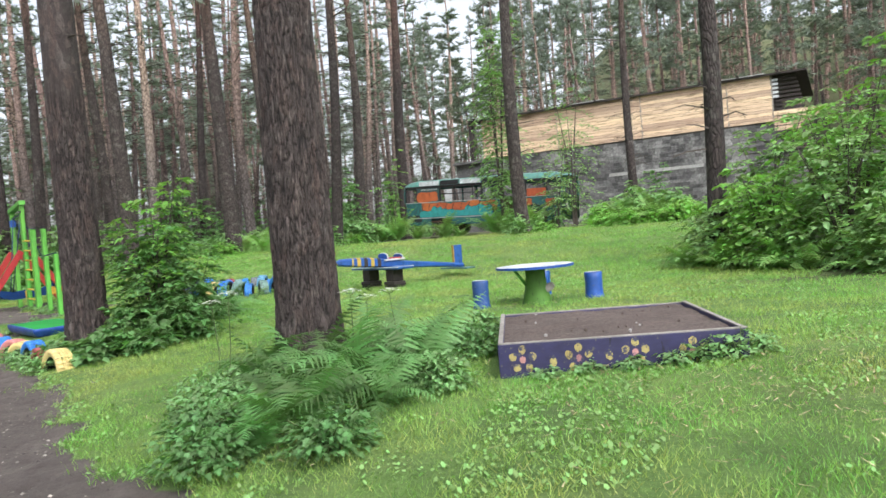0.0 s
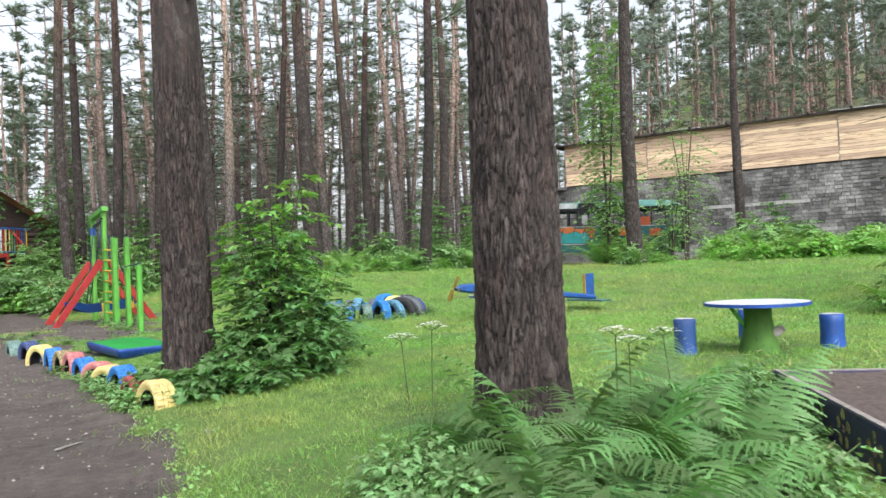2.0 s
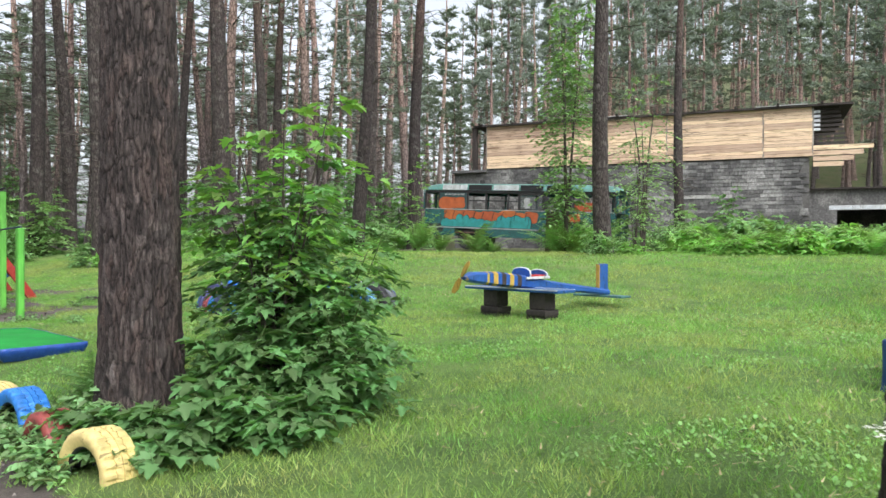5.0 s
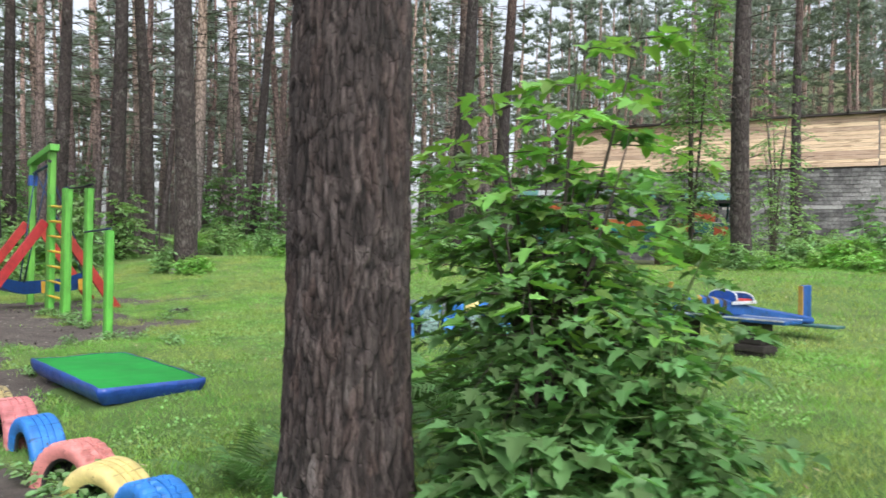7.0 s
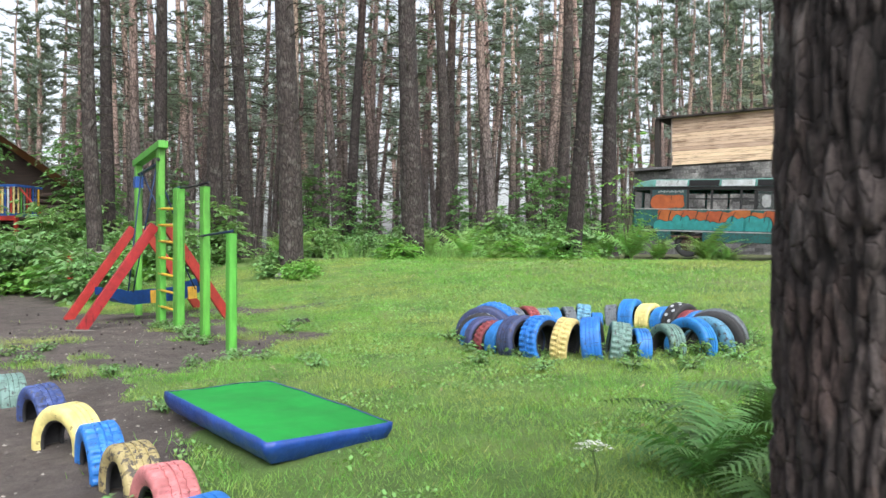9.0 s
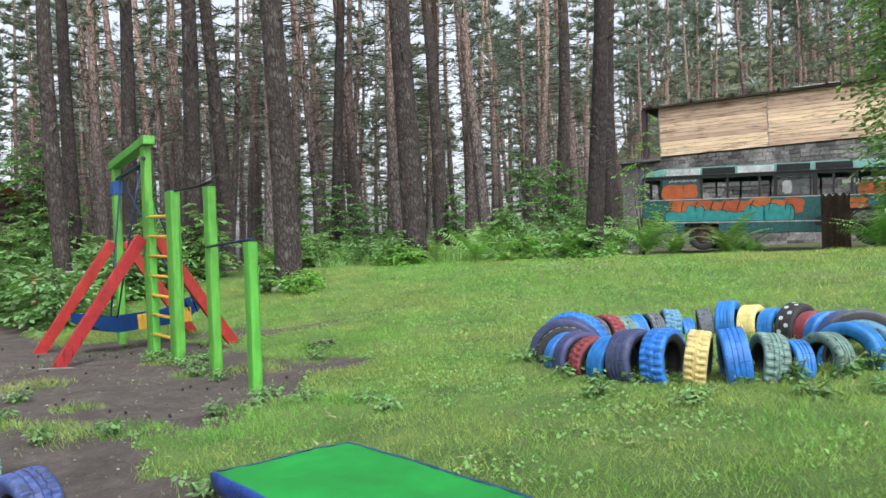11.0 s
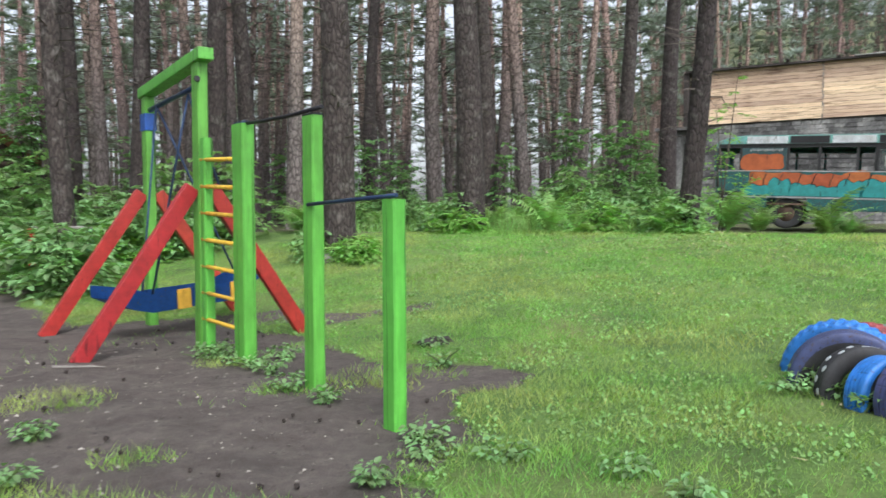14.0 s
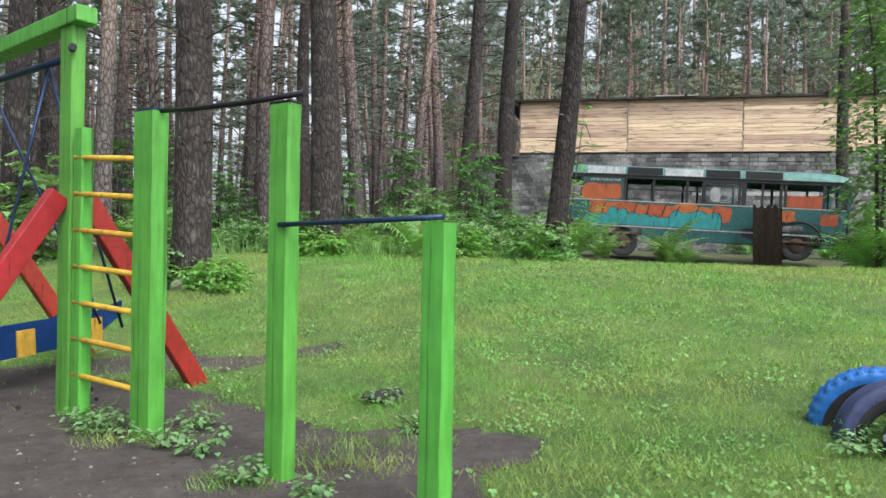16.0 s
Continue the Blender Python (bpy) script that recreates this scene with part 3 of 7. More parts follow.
def needle_crown(seed, z0, z1, axis, reach, limbs=34, tufts=9, sprays=7, size=1.0):
    """Limbs with loose fans of needles, in tiers with gaps between."""
    rng = random.Random(seed)
    wood_v, wood_f, v, f = [], [], [], []
    for _ in range(limbs):
        t = rng.random() ** 0.8
        z = z0 + (z1 - z0) * t
        a = rng.uniform(0, math.tau)
        ox, oy = axis(min(z, 20))
        length = reach * (1.0 - 0.75 * t) * rng.uniform(0.55, 1.1)
        p = Vector((ox, oy, z))
        rise = rng.uniform(-0.12, 0.3) if t < 0.6 else rng.uniform(0.1, 0.5)
        q = p + Vector((math.cos(a) * length, math.sin(a) * length, rise * length))
        d = (q - p).normalized()
        s = d.orthogonal().normalized()
        n = len(wood_v)
        for c, r in ((p, 0.035), (q, 0.006)):
            for k in range(3):
                wood_v.append(c + (Matrix.Rotation(k * 2.094, 3, d) @ s) * r)
        for k in range(3):
            wood_f.append((n + k, n + (k + 1) % 3, n + 3 + (k + 1) % 3, n + 3 + k))
        for _k in range(tufts):
            c = p.lerp(q, rng.uniform(0.3, 1.05)) + Vector((rng.uniform(-1, 1), rng.uniform(-1, 1), rng.uniform(-0.5, 0.3))) * 0.28 * (0.3 + length * 0.3)
            up = Vector((rng.uniform(-1, 1), rng.uniform(-1, 1), rng.uniform(-0.1, 1.0))).normalized()
            for _s in range(sprays):
                w = (up + Vector((rng.uniform(-1, 1), rng.uniform(-1, 1), rng.uniform(-0.7, 0.7))) * 0.9).normalized()
                o = w.orthogonal().normalized() * rng.uniform(0.03, 0.055) * size * 1.3
                tip = c + w * rng.uniform(0.16, 0.36) * size
                n = len(v)
                v.extend((c - o * 0.5, c + o * 0.5, tip))
                f.append((n, n + 1, n + 2))
    return mesh_of("limb_wood", wood_v, wood_f), tri_mesh("needles", [tuple(q) for q in v], f)


def pine(at, r0, h, seed, label, crown_from=9.0, snags=40, snag_from=2.2, reach=2.6, dense=0.0, lean=(0, 0), limbs=34, tufts=9, size=1.0, bark=None, sprays=7):
    ob = thing("pine_tree", at, label, "pine tree", "pines of the wood")
    if dense:
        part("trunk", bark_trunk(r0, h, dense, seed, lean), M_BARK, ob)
        axis = lambda z: (lean[0] * z, lean[1] * z)
    else:
        me, axis = plain_trunk(r0, h, seed)
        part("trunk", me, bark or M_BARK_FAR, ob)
    if snags:
        part("deadwood", dead_branches(seed + 5, snags, snag_from, min(crown_from + 3, h - 2), axis, r0, h), M_TWIG, ob, "bare grey snags")["kind"] = "stuff"
    wood, needles = needle_crown(seed + 9, crown_from, h + 0.4, axis, reach, limbs, tufts, sprays, size)
    part("limb_wood", wood, M_TWIG, ob)["kind"] = "stuff"
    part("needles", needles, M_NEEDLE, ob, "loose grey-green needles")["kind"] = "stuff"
    return ob


def at_ground(x, y, dz=0.0):
    return (x, y, gz(x, y) + dz)


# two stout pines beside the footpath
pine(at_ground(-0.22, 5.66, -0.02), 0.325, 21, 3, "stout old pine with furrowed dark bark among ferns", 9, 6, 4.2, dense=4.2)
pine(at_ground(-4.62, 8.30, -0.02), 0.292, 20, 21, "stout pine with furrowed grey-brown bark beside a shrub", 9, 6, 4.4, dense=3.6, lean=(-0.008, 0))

# pines standing singly round the lawn
LAWN_PINES = [
    (-13.9, 24.2, 0.31, 21, 0.0), (-12.1, 29.1, 0.35, 22, 0.012), (-12.35, 34.2, 0.25, 21, 0.01), (-7.08, 28.0, 0.235, 20, 0.06), (-8.2, 35.6, 0.26, 21, 0.0),
    (0.78, 24.85, 0.25, 20, -0.015), (5.7, 37.3, 0.23, 20, 0.0), (5.34, 14.15, 0.2, 19, -0.01), (-13.6, 40.5, 0.28, 22, 0.012), (-21.2, 21.6, 0.24, 21, 0.0), (-16.3, 16.45, 0.25, 21, 0.0),
    (-18.3, 27.8, 0.27, 21, -0.01), (-18.4, 30.0, 0.25, 22, 0.0), (-16.6, 35.3, 0.23, 21, 0.0), (-20.4, 27.7, 0.24, 21, 0.008), (-19.8, 24.3, 0.22, 22, -0.01), (-22.7, 28.4, 0.24, 21, 0.0), (-6.4, 38.5, 0.33, 22, 0.0),
]
for k, (x, y, r, h, slant) in enumerate(LAWN_PINES):
    tree = pine(at_ground(x, y, -0.05), r, h, 100 + 7 * k, "tall pine with dark straight trunk at the lawn's edge", 9.0 + (k % 3), 60, 2.2, dense=0.0, limbs=24, bark=M_BARK_LAWN)
    tree.matrix_basis = tree.matrix_basis @ Matrix.Rotation(math.atan(slant), 4, "Y")

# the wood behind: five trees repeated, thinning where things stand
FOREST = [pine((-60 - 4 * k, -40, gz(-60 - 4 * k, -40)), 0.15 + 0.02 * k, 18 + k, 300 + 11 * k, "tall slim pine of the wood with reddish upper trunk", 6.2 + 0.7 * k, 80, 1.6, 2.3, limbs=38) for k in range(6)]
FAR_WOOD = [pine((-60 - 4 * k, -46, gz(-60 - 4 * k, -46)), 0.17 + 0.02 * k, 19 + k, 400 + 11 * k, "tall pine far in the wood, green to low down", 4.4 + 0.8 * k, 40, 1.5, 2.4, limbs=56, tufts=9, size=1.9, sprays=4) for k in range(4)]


def free_for_tree(x, y, gap, placed):
    v = y + 0.12 * (x + 8)
    if v < 31.0 and -22 + 0.1 * y < x < 5.5 + 0.24 * (y - 8) and y > -2:
        return False
    if x > 3 and y < 40 and x < 22 and y > 0:
        return False
    if -8.5 < x < 10 and 26 < y < 47:
        return False
    if -7.5 < x < 26 and y > 43 - 0.33 * x and y < 66:
        return False
    if (x + y - 0.8) / 1.4142 > -5.5 and y < 20 and x > -26:
        return False
    if -46 < x < -29 and 31 < y < 47 or (-34 < x < -18 and 19 < y < 33):
        return False
    return all((x - a) ** 2 + (y - b) ** 2 > gap * gap for a, b in placed)


def fill_forest():
    """Trees that can be told apart are things; the far ones are joined into one sheet of woods."""
    rng = random.Random(42)
    placed = [(q[0], q[1]) for q in LAWN_PINES]
    V, F, M, base = [], [], [], 0
    pieces = {}
    slots = [M_BARK_FAR, M_TWIG, M_NEEDLE]
    # the 24 at y below -5 are unseen, added to enclose the light
    for count, lo_x, hi_x, lo_y, hi_y, gap, far in ((52, -34, 6, 34, 56, 2.1, 0), (62, -58, -20, 8, 55, 2.1, 0), (34, 16, 52, 20, 85, 2.6, 0), (56, -45, 40, 56, 75, 2.4, 0), (24, -30, 30, -30, -5, 3.2, 0), (95, -55, 30, 70, 105, 2.4, 1), (105, -10, 62, 64, 120, 2.6, 1), (85, -80, -34, 45, 95, 2.6, 1)):
        done = tries = 0
        while done < count and tries < 9000:
            tries += 1
            x, y = rng.uniform(lo_x, hi_x), rng.uniform(lo_y, hi_y)
            if not free_for_tree(x, y, gap, placed):
                continue
            placed.append((x, y))
            done += 1
            s, w = rng.uniform(0.85, 1.2), rng.uniform(0.75, 1.25)
            if x < -6 and y > 55:
                s *= 0.85
            m = pose(x, y, gz(x, y) - 0.1, rng.uniform(-1.6, 1.6), rng.uniform(-1.6, 1.6), rng.uniform(0, 360)) @ Matrix.Diagonal((w, w, s, 1))
            src = FAR_WOOD[rng.randrange(4)] if (y > 55 or x < -36) and rng.random() < 0.75 else FOREST[rng.randrange(6)]
            if not far:
                copy_thing(src, m)
                continue
            if src.name not in pieces:
                pieces[src.name] = []
                for o in src.children:
                    me = o.data
                    co = np.empty(len(me.vertices) * 3, np.float32)
                    me.vertices.foreach_get("co", co)
                    me.calc_loop_triangles()
                    tri = np.empty(len(me.loop_triangles) * 3, np.int32)
                    me.loop_triangles.foreach_get("vertices", tri)
                    pieces[src.name].append((co.reshape(-1, 3), tri.reshape(-1, 3), slots.index(me.materials[0])))
            mat = np.array(m)
            for co, tri, slot in pieces[src.name]:
                V.append(co @ mat[:3, :3].T + mat[:3, 3])
                F.append(tri + base)
                M.append(np.full(len(tri), slot, np.int32))
                base += len(co)
    me = tri_mesh("far_woods", np.concatenate(V), np.concatenate(F))
    for m in slots:
        me.materials.append(m)
    idx = np.concatenate(M)
    if len(idx) == len(me.polygons):
        me.polygons.foreach_set("material_index", idx)
    solo("far_woods", me, None, "far pine woods of haze-paled trunks and dull green crowns", "woods", kind="stuff")


fill_forest()

# ---- the stone and timber building ----
WALL_L, WALL_TOP, BOARD_TOP = 19.0, 5.13, 7.81


def make_building():
    ang = -18.0
    ox, oy = -4.36, 51.9
    z0 = gz(4, 48) - 0.05
    b = thing("storage_building", (ox, oy, z0), "grey block building with raw timber boarding above", "building", rz=ang)
    b.scale = (1.04, 1.0, 1.0)
    core = boxes(((0, 0.12, 0), (WALL_L, 0.5, WALL_TOP)), ((0, 0.5, 0), (0.4, 12, WALL_TOP)), ((WALL_L - 0.4, 0.5, 0), (WALL_L, 12, WALL_TOP)), ((0, 11.6, 0), (WALL_L, 12, BOARD_TOP)))
    wall = part("wall", core, M_MORTAR, b, "mortar of the block wall")
    # courses of blocks: the half by the corner singly, the rest joined
    sizes = [mesh_of("block", *block_shape(w)) for w in (0.36, 0.41, 0.46)]
    for me in sizes:
        me.materials.append(M_BLOCK)
    rng = random.Random(5)
    jv, jf = [], []
    single = 0
    z = 0.0
    while z < WALL_TOP - 0.1:
        x = -rng.uniform(0.05, 0.35)
        while x < WALL_L - 0.2:
            k = rng.randrange(3)
            w = (0.36, 0.41, 0.46)[k]
            if x > 0 and x + w < WALL_L:
                dy = rng.uniform(-0.02, 0.025)
                if x > 12.2 and single < 296:
                    ob = new("block", sizes[k])
                    ob.parent = wall
                    ob.location = (x, dy, z)
                    single += 1
                else:
                    vs, fs = block_shape(w)
                    n = len(jv)
                    jv.extend((a + x, c + dy, d + z) for a, c, d in vs)
                    jf.extend(tuple(i + n for i in q) for q in fs)
            x += w + 0.012
        z += 0.212
    tagged(part("blockwork", mesh_of("blockwork", jv, jf), M_BLOCK_FAR, wall, "joined courses of grey blocks"), kind="stuff")
    part("lintel_band", boxes(((9.5, -0.03, 2.95), (15.2, 0.1, 3.15)), bevel=0.01), plain("pale_concrete", (0.34, 0.34, 0.33), 0.9, grain=8), wall, "pale concrete band")
    # raised boarding in four panels with posts between
    cuts = (1.0, 6.35, 11.75, 16.75, 19.15)
    front = part("boarding", boxes(((cuts[0], 0.0, WALL_TOP), (cuts[-1], 0.05, BOARD_TOP - 0.02))), M_DARKWOOD, b, "raw timber boarding")
    for c in cuts:
        part("boarding_post", boxes(((c - 0.05, -0.028, WALL_TOP), (c + 0.05, -0.002, BOARD_TOP)), bevel=0.004), M_GREYWOOD, front)
    shapes = {}
    for i in range(4):
        z = WALL_TOP + 0.02
        while z < BOARD_TOP - 0.1:
            h = rng.choice((0.17, 0.2, 0.22))
            key = (i, h)
            if key not in shapes:
                bm = boxes(((cuts[i] + 0.03, -0.075, 0.006), (cuts[i + 1] - 0.03, -0.03, h - 0.009)), bevel=0.006)
                shapes[key] = bpy.data.meshes.new("plank")
                bm.to_mesh(shapes[key])
                bm.free()
                shapes[key].materials.append(M_PLANK)
            ob = new("plank", shapes[key])
            ob.parent = front
            ob.location = (rng.uniform(-0.03, 0.03), rng.uniform(-0.008, 0.008), z)
            z += h
    # plank ends that jut past the corner, and the open slatted gable
    side = part("gable_stud", boxes(((19.2, 0.35, WALL_TOP), (19.32, 0.45, BOARD_TOP))), M_DARKWOOD, b)
    for k in range(11):
        part("gable_slat", boxes(((19.25, 0.3, 5.33 + 0.24 * k), (20.9 - 0.05 * k, 0.34, 5.47 + 0.24 * k))), M_DARKWOOD, side)
    for k in range(4):
        part("jutting_plank", boxes(((19.17, -0.06, 4.58 + 0.3 * k), (20.6 + 0.45 * k, -0.02, 4.82 + 0.3 * k)), bevel=0.005), M_PLANK, b, "raw plank end past the corner")
    for k in range(5):
        part("pale_slat", boxes(((19.2, -0.03, 6.53 + 0.24 * k), (19.5, 0.0, 6.67 + 0.24 * k))), M_WHITE, side, "pale slat")
    roof = bmesh.new()
    box(roof, (0.2, -0.35, BOARD_TOP + 0.02), (21.0, 12.3, BOARD_TOP + 0.12))
    for k in range(10):
        box(roof, (0.6 + 2.1 * k, -0.6 - 0.12 * (k % 3), BOARD_TOP + 0.12), (0.72 + 2.1 * k, 3.0, BOARD_TOP + 0.2))
    part("roof", roof, M_DARKWOOD, b, "flat roof edge of tarred felt")
    part("roof_sheet", boxes(((7.6, -0.42, BOARD_TOP + 0.13), (9.6, 1.2, BOARD_TOP + 0.17)), ((16.4, -0.42, BOARD_TOP + 0.13), (18.9, 1.2, BOARD_TOP + 0.17)), bevel=0.01), plain("pale_sheet", (0.5, 0.5, 0.5), 0.6, grain=10), b, "pale loose roofing sheet")
    part("stone_shoulder", boxes(((-1.2, 0.1, 0), (0.0, 4.0, 4.93)), ((-1.3, -0.25, 4.93), (1.0, 4.0, 5.1)), bevel=0.02), M_BLOCK_FAR, b, "end of the block wall under a slab")
    part("end_post", boxes(((0.1, -0.25, WALL_TOP), (0.35, 0.2, BOARD_TOP + 0.02)), bevel=0.02), M_DARKWOOD, b)
    # lower wing with a dark open bay
    wing = part("wing", boxes(((19.0, 4.0, 0), (20.6, 4.5, 3.55)), ((26.5, 4.0, 0), (30, 4.5, 3.55)), ((20.6, 4.0, 2.35), (26.5, 4.5, 3.55)), ((19.0, 4.5, 3.3), (30, 11, 3.5)), ((29.6, 4.5, 0), (30, 11, 3.3)), ((19.0, 10.6, 0), (29.6, 11, 3.3))), M_BLOCK_FAR, b, "low block wing with an open bay")
    part("wing_roof", boxes(((18.9, 3.7, 3.56), (30.3, 11.2, 3.66))), M_DARKWOOD, wing)
    part("lintel", boxes(((20.2, 3.95, 2.36), (26.9, 3.995, 2.62)), bevel=0.01), M_WHITE, wing, "white lintel over the bay")


def block_shape(w, h=0.2, d=0.13, e=0.012):
    """A block with chamfered face edges: 12 triangles or so."""
    vs = [(0, d, 0), (w, d, 0), (w, d, h), (0, d, h), (0, e, 0), (w, e, 0), (w, e, h), (0, e, h), (e, 0, e), (w - e, 0, e), (w - e, 0, h - e), (e, 0, h - e)]
    fs = [(8, 9, 10, 11), (4, 5, 9, 8), (5, 6, 10, 9), (6, 7, 11, 10), (7, 4, 8, 11), (0, 1, 5, 4), (1, 2, 6, 5), (2, 3, 7, 6), (3, 0, 4, 7)]
    return vs, fs


make_building()

# ---- the derelict bus ----
M_TEAL = painted("teal_paint", (0.017, 0.125, 0.125), (0.05, 0.035, 0.03), 0.52, 0.5, (2, 2, 2))
M_ORANGE = painted("orange_spray", (0.42, 0.105, 0.03), (0.15, 0.08, 0.05), 0.64, 0.6, (2, 2, 2))
M_TEAL_LIGHT = painted("faded_teal", (0.10, 0.27, 0.24), (0.18, 0.12, 0.08), 0.56, 0.5, (2, 2, 2))
M_BUSWHITE = painted("bare_roof_sheet", (0.36, 0.37, 0.38), (0.2, 0.15, 0.12), 0.58, 0.45, (2, 2, 2))
M_COVE = painted("bright_bare_sheet", (0.78, 0.8, 0.82), (0.3, 0.3, 0.3), 0.6, 0.35, (2, 2, 2))
M_BLACKLINE = plain("black_spray_and_openings", (0.02, 0.02, 0.022), 0.6)
M_GLASS, _nt, _b = material("dusty_glass", 0.04)
_b.inputs["Transmission Weight"].default_value = 1.0
_b.inputs["Base Color"].default_value = (0.55, 0.62, 0.62, 1)
M_RUST = plain("rusty_sheet", (0.13, 0.085, 0.065), 0.85, 0.2, 9, 0.45)


def blob(bm, cx, cz, rx, rz, y, seed, n=22, lumps=4):
    """A flat sprayed patch with a bulging outline, on the side of the bus."""
    rng = random.Random(seed)
    ph, am = rng.uniform(0, 6), rng.uniform(0.12, 0.28)
    ring = []
    for k in range(n):
        a = k * math.tau / n
        q = 1 + am * abs(math.sin(lumps * a / 2 + ph)) - am * 0.5
        c, s = math.cos(a), math.sin(a)
        sq = 1 / max(abs(c) ** 4 + abs(s) ** 4, 1e-4) ** 0.25
        ring.append(bm.verts.new((cx + rx * q * c * sq, y, cz + rz * q * s * sq)))
    bm.faces.new(ring)


M_TEAL_DARK = painted("dark_teal", (0.03, 0.075, 0.085), (0.06, 0.05, 0.05), 0.58, 0.5, (2, 2, 2))
M_TEAL_BRIGHT = painted("teal_spray", (0.03, 0.27, 0.27), (0.04, 0.1, 0.1), 0.64, 0.6, (2, 2, 2))


def hump(bm, cx, z0, half, h, y, seed, n=16):
    """A sprayed letter with a flat foot and a rounded, notched top."""
    rng = random.Random(seed)
    ring = [bm.verts.new((cx + half, y, z0)), bm.verts.new((cx - half, y, z0))]
    for k in range(n + 1):
        t = k / n
        ring.append(bm.verts.new((cx - half * math.cos(math.pi * t) * 1.05, y, z0 + h * (0.25 + 0.75 * math.sin(math.pi * t) ** 0.5) * (1 - 0.22 * math.exp(-((t - 0.55) * 9) ** 2)) + rng.uniform(-0.01, 0.01))))
    bm.faces.new(ring[::-1])


def make_bus():
    L, W, H = 7.8, 2.35, 2.62
    x0, y0, x1, y1 = -5.5, 34.12, 2.05, 31.45
    ang = math.degrees(math.atan2(y1 - y0, x1 - x0))
    z0 = gz(x0, y0) + 0.38
    bus = thing("derelict_bus", (x0, y0, z0), "derelict old bus with teal and orange sprayed paint, windows gone, overgrown", "bus", rz=ang)
    bus.matrix_basis = pose(x0, y0, z0, 0, 2.3, ang)
    bus.scale = (1.025, 1.0, 1.0)
    floor_z, sill, head = 0.42, 1.38, 2.05
    wheels = (1.9, 6.55)
    pill = [0.0, 0.6, 1.84, 2.62, 3.54, 3.97, 5.02, 6.12, 7.1, L]
    for y, name in ((0.0, "near"), (W, "far")):
        s = -1 if y == 0 else 1
        bm = bmesh.new()
        a, c = (y, y + 0.05) if y == 0 else (y - 0.05, y)
        # lower skin with wheel arches left open
        edges = [0.06, wheels[0] - 0.52, wheels[0] + 0.52, wheels[1] - 0.55, wheels[1] + 0.55, L - 0.08]
        for k in range(0, 5):
            lo = floor_z - 0.12 if k % 2 == 0 else 0.98
            box(bm, (edges[k], a, lo), (edges[k + 1], c, sill), 0.012)
        part("side_panel", bm, M_TEAL, bus, "teal panel with orange letters sprayed over" if y == 0 else "teal panel")
        bm = bmesh.new()
        for p in pill[:-1]:
            box(bm, (p + 0.02, a, sill), (p + 0.09, c, head), 0.008)
        box(bm, (L - 0.15, a, sill), (L - 0.06, c, head), 0.008)
        box(bm, (0.05, a - 0.004, head), (L - 0.05, c + 0.004, head + 0.1), 0.01)
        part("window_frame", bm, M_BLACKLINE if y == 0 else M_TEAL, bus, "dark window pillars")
        part("trim_strip", boxes(((0.05, a - 0.012 if s < 0 else c, sill - 0.01), (L - 0.1, a if s < 0 else c + 0.012, sill + 0.02)), ((0.1, a - 0.012 if s < 0 else c, 0.62), (L - 0.1, a if s < 0 else c + 0.012, 0.66)), bevel=0.004), M_BUSWHITE, bus, "pale trim strip")
    # blind panel with an orange letter, window halves and one framed pane
    blind = part("blind_panel", boxes(((0.66, 0.004, sill), (1.84, 0.046, head)), bevel=0.006), M_TEAL_DARK, bus)
    bm = bmesh.new()
    blob(bm, 1.0, sill + 0.24, 0.33, 0.25, -0.004, 4)
    blob(bm, 1.45, sill + 0.27, 0.33, 0.22, -0.006, 9)
    part("sprayed_letter", bm, M_ORANGE, blind, "orange sprayed letter")
    bm = bmesh.new()
    for k in range(14):
        box(bm, (0.9 + 0.062 * k, -0.004, sill + 0.57 + 0.012 * (k % 3)), (0.94 + 0.062 * k, 0.003, sill + 0.63 + 0.02 * (k % 2)))
    part("scrawl", bm, M_BUSWHITE, blind, "small pale scrawl")
    bm = bmesh.new()
    for p, q in ((1.95, 2.62), (2.7, 3.55), (3.62, 3.97)):
        box(bm, (p, 0.01, sill + 0.34), (q, 0.04, sill + 0.39))
    part("sash_bar", bm, M_BLACKLINE, bus)
    pane = part("pane", boxes(((4.1, 0.015, sill + 0.05), (4.96, 0.03, head - 0.03))), M_GLASS, bus, "dusty cracked pane")
    bm = bmesh.new()
    blob(bm, 4.36, sill + 0.3, 0.13, 0.2, 0.012, 77, lumps=7)
    part("white_smear", bm, M_BUSWHITE, pane, "white smear on the glass")
    part("pane_frame", boxes(((4.04, -0.012, sill + 0.02), (4.1, 0.05, head)), ((4.96, -0.012, sill + 0.02), (5.02, 0.05, head)), ((4.1, -0.012, head - 0.05), (4.96, 0.05, head)), ((4.1, -0.012, sill + 0.02), (4.96, 0.05, sill + 0.06)), bevel=0.006), M_BLACKLINE, bus)
    # sprayed lettering: an orange band above, teal humps rising into it
    spray = random.Random(21)
    x = 0.95
    for k in range(9):
        w = spray.uniform(0.2, 0.34)
        x += w * 0.8
        bm = bmesh.new()
        blob(bm, x, 1.15 + spray.uniform(-0.04, 0.05), w, spray.uniform(0.16, 0.22), -0.004 - 0.0007 * (k % 3), 30 + k)
        letter = part("sprayed_letter", bm, M_ORANGE, bus, "orange sprayed letter")
        bm = bmesh.new()
        tube(bm, [(x - w * 0.9 + 0.02 * math.sin(k), -0.012, 0.98), (x - w * 0.8, -0.012, 1.15), (x - w * 0.55, -0.012, 1.32)], 0.014, 4, False)
        part("outline", bm, M_BLACKLINE, letter, "black sprayed outline")
        x += w * 0.75
    x = 0.8
